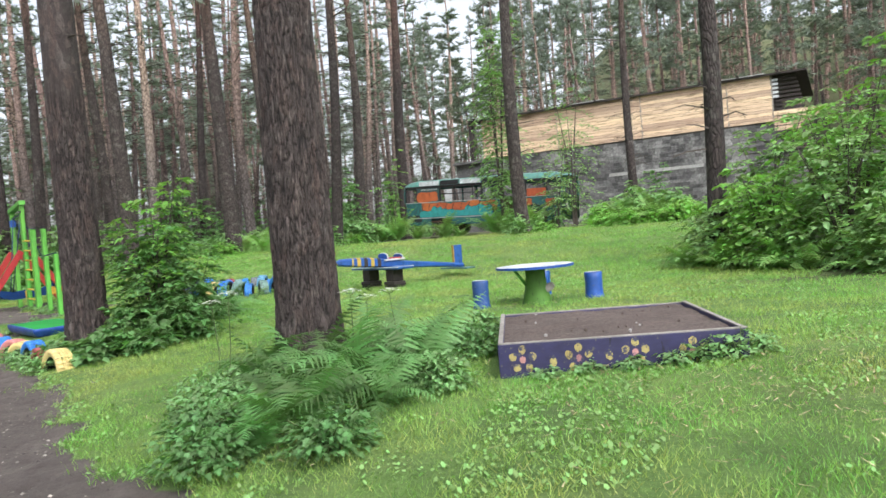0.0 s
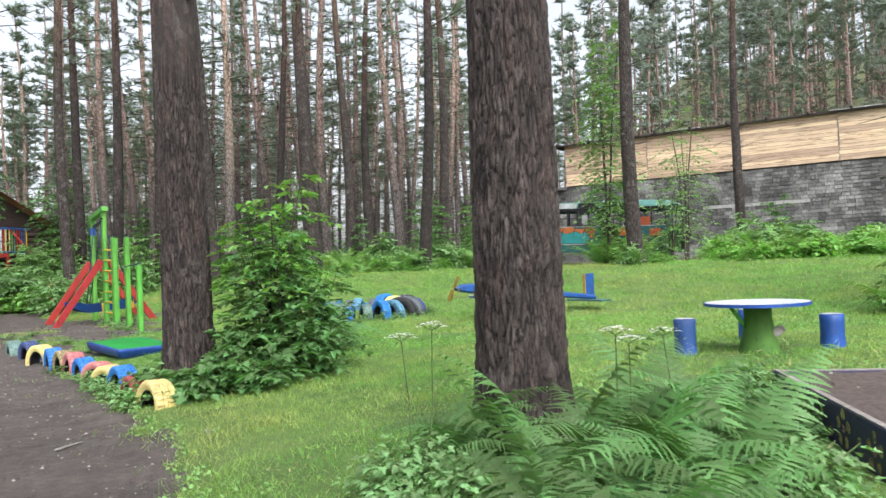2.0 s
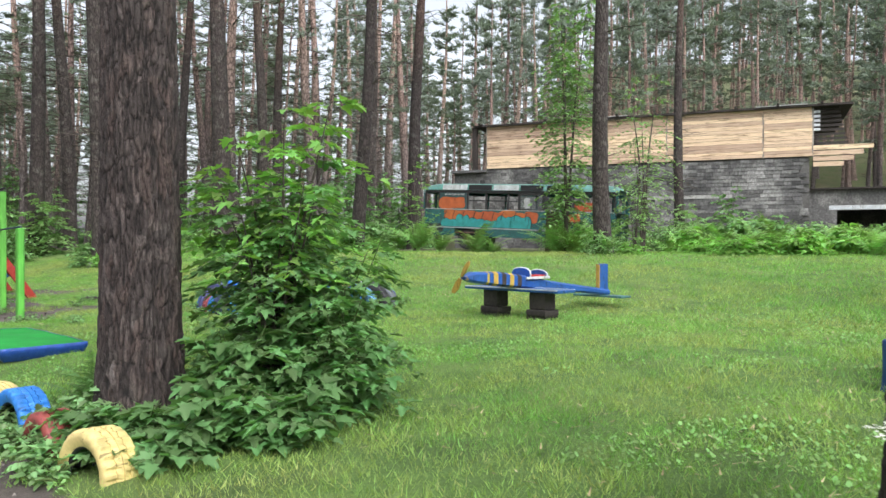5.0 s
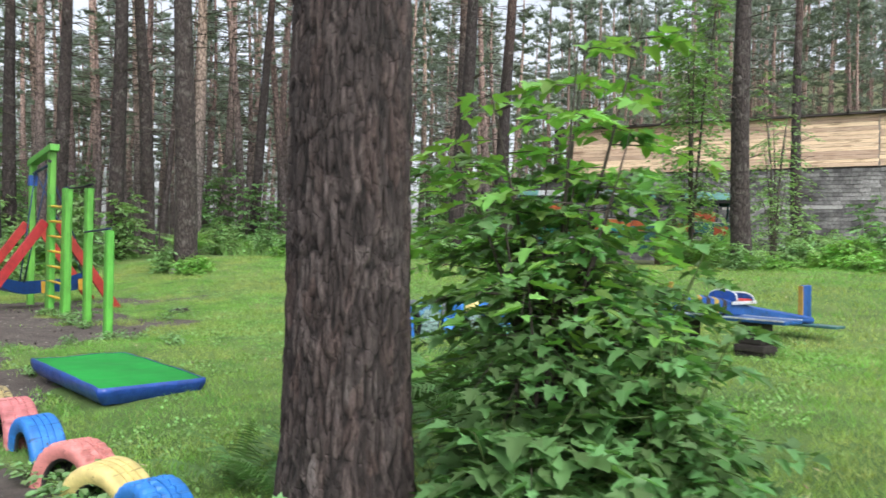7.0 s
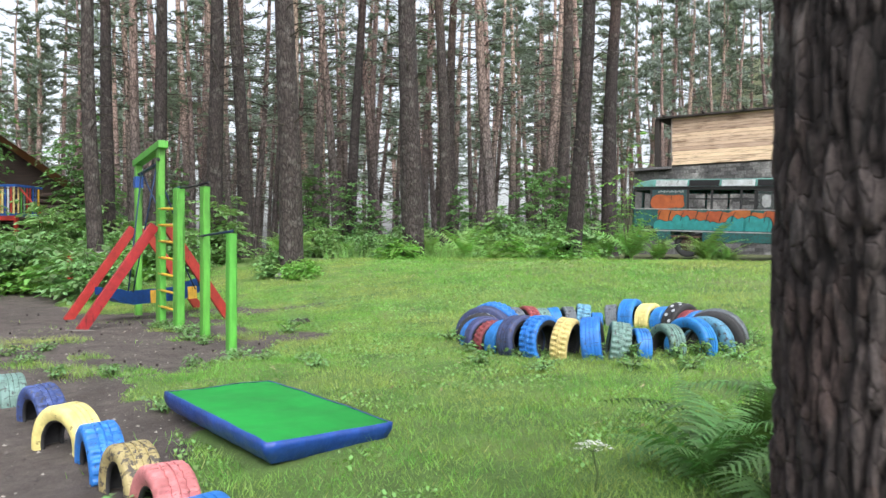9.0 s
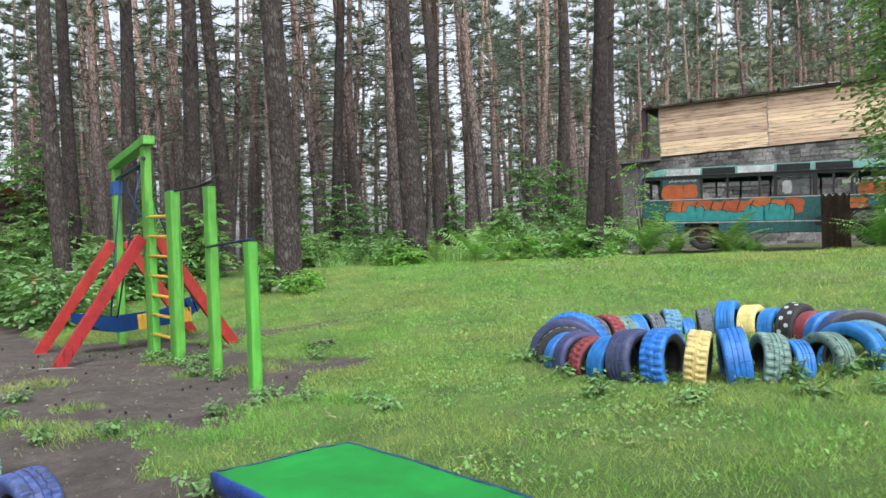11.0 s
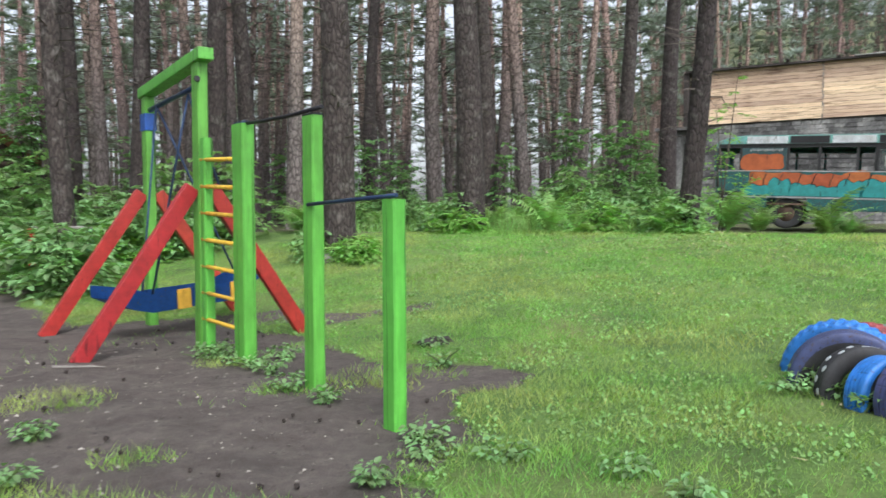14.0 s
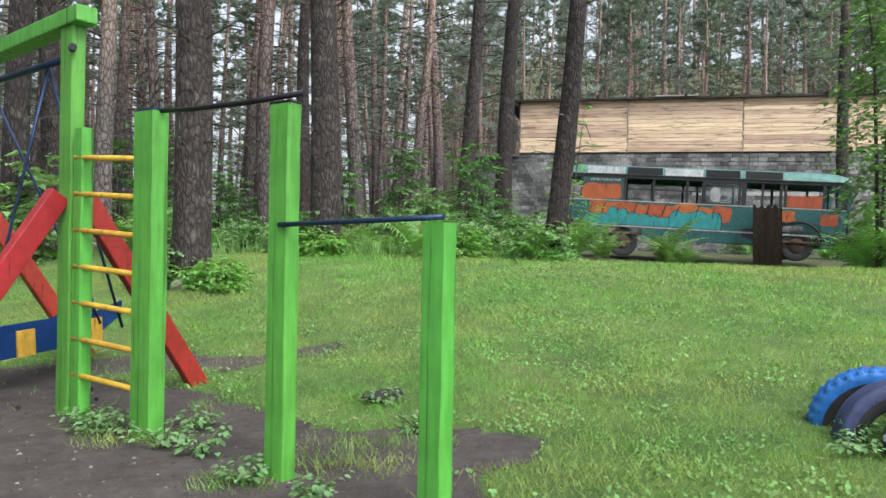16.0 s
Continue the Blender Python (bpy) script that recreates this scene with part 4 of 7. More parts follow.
    for k in range(6):
        w = spray.uniform(0.26, 0.42)
        x += w
        bm = bmesh.new()
        tall = spray.uniform(0.3, 0.56)
        hump(bm, x, 0.68, w, tall, -0.0085, 60 + k)
        letter = part("sprayed_letter", bm, M_TEAL_BRIGHT, bus, "teal sprayed letter")
        bm = bmesh.new()
        hump(bm, x + 0.01, 0.67, w * 1.05, tall + 0.03, -0.0072, 60 + k)
        part("outline", bm, M_BLACKLINE, letter, "black sprayed outline")
        x += w * spray.uniform(0.75, 1.0)
    for k, (lo, hi) in enumerate(((0.10, 0.9), (5.12, 6.0))):
        bm = bmesh.new()
        blob(bm, (lo + hi) / 2, 0.62, (hi - lo) / 2, 0.16, -0.006, 90 + k, lumps=6)
        part("dark_patch", bm, M_BLACKLINE, bus, "dark grimy patch")
    bm = bmesh.new()
    tube(bm, [(wheels[1] + 0.60 * math.cos(a * math.pi / 12), -0.012, 0.46 + 0.56 * math.sin(a * math.pi / 12)) for a in range(13)], 0.03, 6)
    part("arch_lip", bm, M_BLACKLINE, bus, "dark lip of the wheel arch")
    part("gutter", boxes(((0.05, -0.03, head + 0.085), (L - 0.1, 0.0, head + 0.115)), bevel=0.006), M_BLACKLINE, bus, "dark gutter under the roof edge")
    bm = bmesh.new()
    blob(bm, 6.15, 1.15, 0.3, 0.16, -0.006, 81)
    part("sprayed_patch", bm, M_ORANGE, bus, "orange sprayed patch")
    bm = bmesh.new()
    blob(bm, 7.3, 1.1, 0.22, 0.16, -0.006, 83)
    part("sprayed_patch", bm, M_ORANGE, bus, "orange sprayed patch")
    # front quarter: orange below a dark window
    part("front_quarter", boxes(((6.22, 0.004, sill + 0.02), (7.1, 0.046, sill + 0.36)), bevel=0.006), M_ORANGE, bus, "orange front quarter panel")
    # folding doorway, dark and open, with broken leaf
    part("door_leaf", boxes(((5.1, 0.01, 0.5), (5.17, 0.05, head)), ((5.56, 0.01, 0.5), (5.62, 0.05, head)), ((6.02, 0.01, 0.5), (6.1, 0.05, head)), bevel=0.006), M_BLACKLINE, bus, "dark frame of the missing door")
    # roof: cove windows along both edges, rounded cap
    bm = bmesh.new()
    prof = [(-0.0, head + 0.1), (0.05, head + 0.32), (0.2, head + 0.37), (0.55, head + 0.41), (W / 2, head + 0.43)]
    prof = prof + [(W - y, z) for y, z in prof[-2::-1]]
    xs = [-0.06, 0.02, 0.25, 0.6, 2.2, 4.0, 5.8, 7.1, 7.5, 7.72, 7.82]
    drop = [0.62, 0.40, 0.14, 0.0, 0.0, 0.0, 0.0, 0.02, 0.1, 0.26, 0.5]
    rows = [[bm.verts.new((x, W / 2 + (y - W / 2) * (1 - 0.10 * d), head + 0.1 + (z - head - 0.1) * (1 - d) - 0.1 * d)) for y, z in prof] for x, d in zip(xs, drop)]
    for r0, r1 in zip(rows, rows[1:]):
        for k in range(len(prof) - 1):
            f = bm.faces.new((r0[k], r1[k], r1[k + 1], r0[k + 1]))
            f.smooth = True
    part("roof", bm, M_TEAL_LIGHT, bus, "faded teal and bare metal roof")
    # flat black sheets stand for the unlit inside behind the roof-edge windows
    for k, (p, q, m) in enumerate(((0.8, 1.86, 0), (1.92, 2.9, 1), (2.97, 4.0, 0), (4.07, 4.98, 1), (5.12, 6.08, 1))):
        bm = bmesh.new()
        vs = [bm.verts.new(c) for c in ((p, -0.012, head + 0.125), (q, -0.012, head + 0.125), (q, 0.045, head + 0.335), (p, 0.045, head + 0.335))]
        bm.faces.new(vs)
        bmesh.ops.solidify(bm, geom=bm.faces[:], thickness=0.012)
        part("cove_window" if m else "cove_sheet", bm, M_BLACKLINE if m else M_COVE, bus, "black sheet for the dark inside of a roof-edge window" if m else "bare metal roof-edge sheet")
    # rounded ends
    for x, s, lab in ((0.0, -1, "rear"), (L, 1, "front")):
        bm = bmesh.new()
        cols = [(x - s * 0.02, 0.0), (x + s * 0.02, 0.12), (x + s * 0.08, 0.5), (x + s * 0.1, W / 2), (x + s * 0.08, W - 0.5), (x + s * 0.02, W - 0.12), (x - s * 0.02, W)]
        for lo, hi in ((0.3, sill), (head - 0.02, head + 0.13)):
            low = [bm.verts.new((a, b, lo)) for a, b in cols]
            top = [bm.verts.new((a, b, hi)) for a, b in cols]
            for k in range(6):
                bm.faces.new((low[k], low[k + 1], top[k + 1], top[k])).smooth = True
        bmesh.ops.solidify(bm, geom=bm.faces[:], thickness=0.03)
        part("end_panel", bm, M_TEAL_LIGHT if s < 0 else M_TEAL, bus)
        for y in (0.06, W / 2, W - 0.06):
            part("end_pillar", boxes(((x - 0.06, y - 0.03, sill), (x + 0.03, y + 0.03, head)), bevel=0.008), M_TEAL, bus)
    part("bus_floor", boxes(((0.1, 0.06, floor_z), (L - 0.1, W - 0.06, floor_z + 0.06))), M_RUST, bus)
    part("lamp_ring", lathe([(0.0, 0), (0.12, 0.0), (0.14, 0.03), (0.1, 0.05), (0.0, 0.04)], 16), M_BUSWHITE, bus, "round front light").matrix_basis = pose(L + 0.06, 0.45, 0.9, 0, 90, 0)
    for x in wheels:
        for y in (0.12, W - 0.34):
            w = part("wheel", tyre_mesh(0.43, 0.22, 0.2), M_RUBBER, bus)
            w.matrix_basis = pose(x, y + 0.11, 0.18 if x < 3 else 0.34, 90, 0, 0)
            part("rim", lathe([(0.0, -0.05), (0.1, -0.05), (0.17, -0.02), (0.225, -0.09), (0.225, 0.09), (0.0, 0.09)], 20), M_RUST, w, "rusty wheel rim")


def tyre_mesh(R, width, inner, sides=48, lugs=0, depth=0.013):
    """A tyre about z: rounded shoulders, hollow inside, tread of ribs or of lugs at both shoulders."""
    w, g = width / 2, R - 0.009
    tread = [(R * 0.985, -0.86), (R, -0.74), (R, -0.42), (g, -0.40), (g, -0.33), (R, -0.31), (R, -0.05), (g, -0.035), (g, 0.035), (R, 0.05), (R, 0.31), (g, 0.33), (g, 0.40), (R, 0.42), (R, 0.74), (R * 0.985, 0.86)]
    lead = [(inner, -0.62), (inner + 0.02, -0.8), (R * 0.82, -1.0), (R * 0.93, -0.96)]
    tail = [(R * 0.93, 0.96), (R * 0.82, 1.0), (inner + 0.02, 0.8), (inner, 0.62), (inner + 0.03, 0.55), (R * 0.86, 0.8), (R * 0.88, 0.0), (R * 0.86, -0.8), (inner + 0.03, -0.55)]
    prof = lead + tread + tail
    first, last = len(lead), len(lead) + len(tread)
    if lugs:
        sides = lugs * 4
    bm = bmesh.new()
    rings = []
    for k in range(sides):
        a = k * math.tau / sides
        c, s = math.cos(a), math.sin(a)
        row = []
        for i, (r, z) in enumerate(prof):
            q = r
            if lugs and first <= i < last and abs(z) > 0.3 and ((k + (2 if z > 0 else 0)) // 2) % 2:
                q = r - depth
            row.append(bm.verts.new((q * c, q * s, z * w)))
        rings.append(row)
    n = len(prof)
    for k in range(sides):
        r0, r1 = rings[k], rings[(k + 1) % sides]
        for i in range(n):
            f = bm.faces.new((r0[i], r1[i], r1[(i + 1) % n], r0[(i + 1) % n]))
            f.smooth = not first <= i < last - 1
            f.material_index = 1 if i >= last + 1 or i == 0 else 0
    bmesh.ops.recalc_face_normals(bm, faces=bm.faces)
    return bm


make_bus()


def leaning_slabs():
    # one ridged sheet stands in for a row of upright half-round slabs
    bm = bmesh.new()
    n = 26
    low, top = [], []
    for k in range(n + 1):
        x = 0.75 * k / n
        y = 0.05 * abs(math.sin(k * math.pi / 6.5))
        low.append(bm.verts.new((x, y, 0)))
        top.append(bm.verts.new((x, y + 0.3, 1.9 + 0.05 * math.sin(k))))
    for k in range(n):
        bm.faces.new((low[k], low[k + 1], top[k + 1], top[k])).smooth = True
    bmesh.ops.solidify(bm, geom=bm.faces[:], thickness=0.006)
    x, y = -0.6, 31.55
    solo("corrugated_sheet", bm, plain("brown_slab_wood", (0.2, 0.145, 0.12), 0.85, 0.0, 9, 0.4, stretch=(6, 6, 0.6)), "upright brown half-round slabs leaning against the old bus", "metal sheet", at=(x, y, gz(x, y) + 0.0), rz=-19)


leaning_slabs()

# ---- climbing posts, swing ----
LINE = Vector((-0.76, 0.65, 0))
ACROSS = Vector((0.65, 0.76, 0))
LINE_DEG = -40.5


def post_mesh(a, b, h, name="post"):
    """A hewn beam with chamfers, slightly uneven along its length."""
    bm = bmesh.new()
    n = 10
    rng = random.Random(int(h * 1000))
    rings = []
    for i in range(n + 1):
        z = -0.12 + (h + 0.12) * i / n
        wa, wb = a / 2 + rng.uniform(-0.003, 0.003), b / 2 + rng.uniform(-0.003, 0.003)
        c = 0.014
        ring = [(-wa + c, -wb), (wa - c, -wb), (wa, -wb + c), (wa, wb - c), (wa - c, wb), (-wa + c, wb), (-wa, wb - c), (-wa, -wb + c)]
        rings.append([bm.verts.new((x + rng.uniform(-0.002, 0.002), y, z)) for x, y in ring])
    for r0, r1 in zip(rings, rings[1:]):
        for k in range(8):
            bm.faces.new((r0[k], r0[(k + 1) % 8], r1[(k + 1) % 8], r1[k]))
    bm.faces.new(rings[0][::-1])
    bm.faces.new(rings[-1])
    return bm


def bar(p, q, r, sides=10, sag=0.0):
    p, q = Vector(p), Vector(q)
    return tube(bmesh.new(), [p, p.lerp(q, 0.33) - Vector((0, 0, sag)), p.lerp(q, 0.66) - Vector((0, 0, sag)), q], r, sides)


def beam_between(p, q, w, d, bevel=0.01):
    """A squared beam from p to q."""
    p, q = Vector(p), Vector(q)
    z = (q - p).normalized()
    x = Vector((0, 0, 1)).cross(z).normalized()
    y = z.cross(x)
    m = Matrix((x, y, z)).transposed().to_4x4()
    m.translation = p
    return box(bmesh.new(), (-w / 2, -d / 2, 0), (w / 2, d / 2, (q - p).length), bevel, m)


def make_climber():
    A, B, C, D = (-13.31, 17.93), (-12.51, 17.28), (-11.45, 16.36), (-10.56, 15.58)
    E = (-14.82, 19.36)
    fr = thing("climbing_frame", (*C, gz(*C)), "green timber climbing posts with yellow rungs and iron bars", "climbing frame")
    base = Matrix.Translation((-C[0], -C[1], -gz(*C)))

    def put(name, bm, m, label="", at=None, parent=fr):
        ob = part(name, bm, m, parent, label)
        ob.matrix_basis = base @ (pose(*at, 0, 0, LINE_DEG) if at is not None else Matrix())
        return ob

    put("post", post_mesh(0.25, 0.13, 2.30), M_GREEN, at=(*B, 0))
    put("post", post_mesh(0.18, 0.11, 2.26), M_GREEN, at=(*C, -0.03))
    put("post", post_mesh(0.16, 0.11, 1.58), M_GREEN, at=(*D, -0.06))
    side = (A[0] + 0.10, A[1] - 0.13)
    put("ladder_post", post_mesh(0.13, 0.10, 2.23), M_GREEN, at=(side[0] + 0.06, side[1] - 0.05, 0))
    for k in range(7):
        z = 0.31 + 0.279 * k
        put("rung", bar((side[0], side[1] - 0.05, z + 0.02), (B[0] + 0.0, B[1] - 0.02, z - 0.02), 0.022, 8), M_YELLOW)
    put("pull_up_bar", bar((B[0] - 0.05, B[1] + 0.04, 2.31), (C[0] + 0.12, C[1] - 0.1, 2.29), 0.018, 10, 0.02), M_DARK_IRON, "dark iron bar, sagging a little")
    put("bar_plate", boxes(((-0.1, -0.05, 2.285), (0.1, 0.05, 2.325)), bevel=0.006), M_BLUE_IRON, at=(*B, 0))
    put("bar_plate", boxes(((-0.09, -0.05, 2.215), (0.09, 0.05, 2.25)), bevel=0.006), M_DARK_IRON, at=(*C, 0))
    put("pull_up_bar", bar((C[0] - 0.02, C[1] - 0.08, 1.50), (D[0] + 0.02, D[1], 1.55), 0.016), M_BLUE_IRON, "blue iron bar")

    # swing frame with a hanging boat
    sw = thing("boat_swing", (*A, gz(*A)), "green swing frame with red braces and a blue hanging boat seat", "swing")
    base2 = Matrix.Translation((-A[0], -A[1], -gz(*A)))

    def hang(name, bm, m, label="", at=None, parent=sw):
        ob = part(name, bm, m, parent, label)
        if parent is sw:
            ob.matrix_basis = base2 @ (pose(*at, 0, 0, LINE_DEG) if at is not None else Matrix())
        return ob

    hang("post", post_mesh(0.19, 0.12, 3.06), M_GREEN, at=(*A, 0))
    hang("post", post_mesh(0.17, 0.12, 2.95), M_GREEN, at=(*E, 0.02))
    hang("band", boxes(((-0.1, -0.075, 2.5), (0.1, 0.075, 2.72)), bevel=0.01), M_BLUE, "blue painted band", at=(*E, 0.02))
    a3, e3 = Vector((*A, 3.11)), Vector((*E, 3.02))
    d = (a3 - e3).normalized()
    hang("top_beam", beam_between(e3 - d * 0.18, a3 + d * 0.22, 0.17, 0.13, 0.015), M_GREEN)
    hang("axle", bar((E[0], E[1], 2.78), (A[0], A[1], 2.82), 0.03), M_BLUE_IRON, "blue iron axle")
    hang("bolt", bar((A[0] + 0.03, A[1] - 0.1, 2.86), (A[0] + 0.06, A[1] - 0.16, 2.86), 0.03), M_DARK_IRON)
    for c in (A, E):
        for s in (-1, 1):
            top = Vector((c[0], c[1], 1.72)) + ACROSS * 0.10 * s
            foot = Vector((c[0], c[1], -0.05)) + ACROSS * 1.28 * s
            hang("brace", beam_between(foot, top, 0.10, 0.17, 0.012), M_RED, "red slanting brace")
    mid = Vector(((A[0] + E[0]) / 2, (A[1] + E[1]) / 2, 0))
    boat = bmesh.new()
    prof = [(-1.12, 0.52, 0.66), (-0.8, 0.36, 0.6), (-0.55, 0.29, 0.52), (0.55, 0.29, 0.52), (0.8, 0.36, 0.6), (1.12, 0.52, 0.66)]
    for s in (-1, 1):
        lo = [boat.verts.new((x, 0.2 * s, a)) for x, a, b in prof]
        hi = [boat.verts.new((x, 0.2 * s, b)) for x, a, b in prof]
        for k in range(5):
            boat.faces.new((lo[k], lo[k + 1], hi[k + 1], hi[k]))
    boat.verts.ensure_lookup_table()
    for k in range(5):
        boat.faces.new((boat.verts[k], boat.verts[k + 1], boat.verts[13 + k], boat.verts[12 + k]))
    bmesh.ops.solidify(boat, geom=boat.faces[:], thickness=0.03)
    b = hang("boat", boat, M_BLUE, "blue wooden boat seat")
    b.matrix_basis = base2 @ pose(mid.x - 0.08, mid.y + 0.32, 0.02, 0, -3, 62) @ Matrix.Diagonal((0.92, 1, 1, 1))
    for x in (-0.1, 0.72):
        pl = part("patch", boxes(((x - 0.1, -0.222, 0.285), (x + 0.1, -0.203, 0.525)), bevel=0.004), M_YELLOW, b, "yellow painted patch")
    part("seat", boxes(((-0.75, -0.17, 0.42), (-0.4, 0.17, 0.45)), ((0.4, -0.17, 0.42), (0.75, 0.17, 0.45)), bevel=0.006), M_WHITE, b, "pale board seats")
    for s in (-1, 1):
        for e in (-1, 1):
            top = mid + LINE * 0.55 * e
            foot = mid + ACROSS * (0.62 * s + 0.3) + LINE * 0.19 * e
            hang("hanger", bar((top.x, top.y, 2.79), (foot.x, foot.y, 0.52), 0.014, 8), M_BLUE_IRON, "thin blue iron hanger")


make_climber()


def make_root():
    """A rotten stump end in the mud by the posts."""
    rng = random.Random(2)
    bm = bmesh.new()
    bmesh.ops.create_icosphere(bm, subdivisions=3, radius=0.13)
    for v in bm.verts:
        n = noise.noise(v.co * 14) * 0.06 + noise.noise(v.co * 40) * 0.035
        v.co = Vector((v.co.x * 1.5, v.co.y * 0.9, v.co.z * 0.6)) * (1 + n * 6)
    x, y = -10.78, 18.2
    solo("rotten_stump", bm, M_DARKWOOD, "dark rotten stump end in the turf", "stump", at=at_ground(x, y, 0.0), rz=20)


make_root()

# ---- exercise mat ----
def make_mat():
    at = (-8.01, 11.75, gz(-8.01, 11.75))
    mat = thing("exercise_mat", at, "green carpet-topped exercise mat with wrinkled blue vinyl sides on the grass", "mat", rz=-38.3)
    L, W, H = 2.04, 0.93, 0.17
    bm = bmesh.new()
    nx, ny = 36, 18
    rows = []
    for j in range(ny + 1):
        row = []
        for i in range(nx + 1):
            x, y = (i / nx - 0.5) * L, (j / ny - 0.5) * W
            z = H + 0.012 * noise.noise(Vector((x * 3, y * 3, 1))) - 0.03 * max(0, x / L) + 0.006 * noise.noise(Vector((x * 11, y * 11, 1)))
            row.append(bm.verts.new((x, y, z)))
        rows.append(row)
    for j in range(ny):
        for i in range(nx):
            bm.faces.new((rows[j][i], rows[j][i + 1], rows[j + 1][i + 1], rows[j + 1][i])).smooth = True
    part("carpet", bm, plain("green_carpet", (0.009, 0.27, 0.036), 0.95, grain=3, vary=0.2, relief=0.6, dist=0.006), mat, "bright green carpet top")
    bm = bmesh.new()
    ring = [(-L / 2, -W / 2), (L / 2, -W / 2), (L / 2, W / 2), (-L / 2, W / 2)]
    loops = []
    for z, out in ((0.0, -0.06), (0.045, -0.02), (0.09, 0.004), (0.135, 0.012), (H + 0.004, 0.012), (H + 0.003, -0.006)):
        loop = []
        for c in range(4):
            (xa, ya), (xb, yb) = ring[c], ring[(c + 1) % 4]
            n = 30 if c % 2 == 0 else 15
            for k in range(n):
                t = k / n
                x, y = xa + (xb - xa) * t, ya + (yb - ya) * t
                w = 0.014 * noise.noise(Vector((x * 6, y * 6, z * 9))) if z < H else 0
                nx_, ny_ = ((0, -1), (1, 0), (0, 1), (-1, 0))[c]
                o = out + w
                sx, sy = (1 if x > 0 else -1), (1 if y > 0 else -1)
                zz = z - (0.03 * max(0, x / L) if z > 0.12 else 0) + (0.012 * noise.noise(Vector((x * 3, y * 3, 1))) if z > H else 0)
                loop.append(bm.verts.new((x + nx_ * o + (sx * o if k == 0 and nx_ == 0 else 0), y + ny_ * o + (sy * o if k == 0 and ny_ == 0 else 0), zz)))
        loops.append(loop)
    n = len(loops[0])
    for l0, l1 in zip(loops, loops[1:]):
        for k in range(n):
            bm.faces.new((l0[k], l0[(k + 1) % n], l1[(k + 1) % n], l1[k])).smooth = True
    part("side_cover", bm, plain("blue_vinyl", (0.02, 0.07, 0.33), 0.32, grain=12, vary=0.25, relief=0.5, dist=0.02), mat, "wrinkled dark blue vinyl sides")


make_mat()

# ---- tyres ----
TYRES = {}


def tyre(at, colour, R, width, axis_deg, tilt=0.0, lugs=0, group="", label="", sink=0.0):
    """One tyre set upright in the ground with its axis along axis_deg."""
    key = (R, width, lugs)
    if key not in TYRES:
        bm = tyre_mesh(R, width, R * 0.58, 48, lugs)
        TYRES[key] = bpy.data.meshes.new("tyre")
        bm.to_mesh(TYRES[key])
        bm.free()
    me = TYRES[key].copy()
    me.materials.append(TYRE_PAINT[colour])
    me.materials.append(M_RUBBER)
    ob = new("tyre", me)
    ob.matrix_basis = pose(at[0], at[1], at[2] + R - sink, 0, 0, axis_deg) @ pose(0, 0, 0, 0, 90 + tilt, 0)
    return tagged(ob, label, "tyre", group)


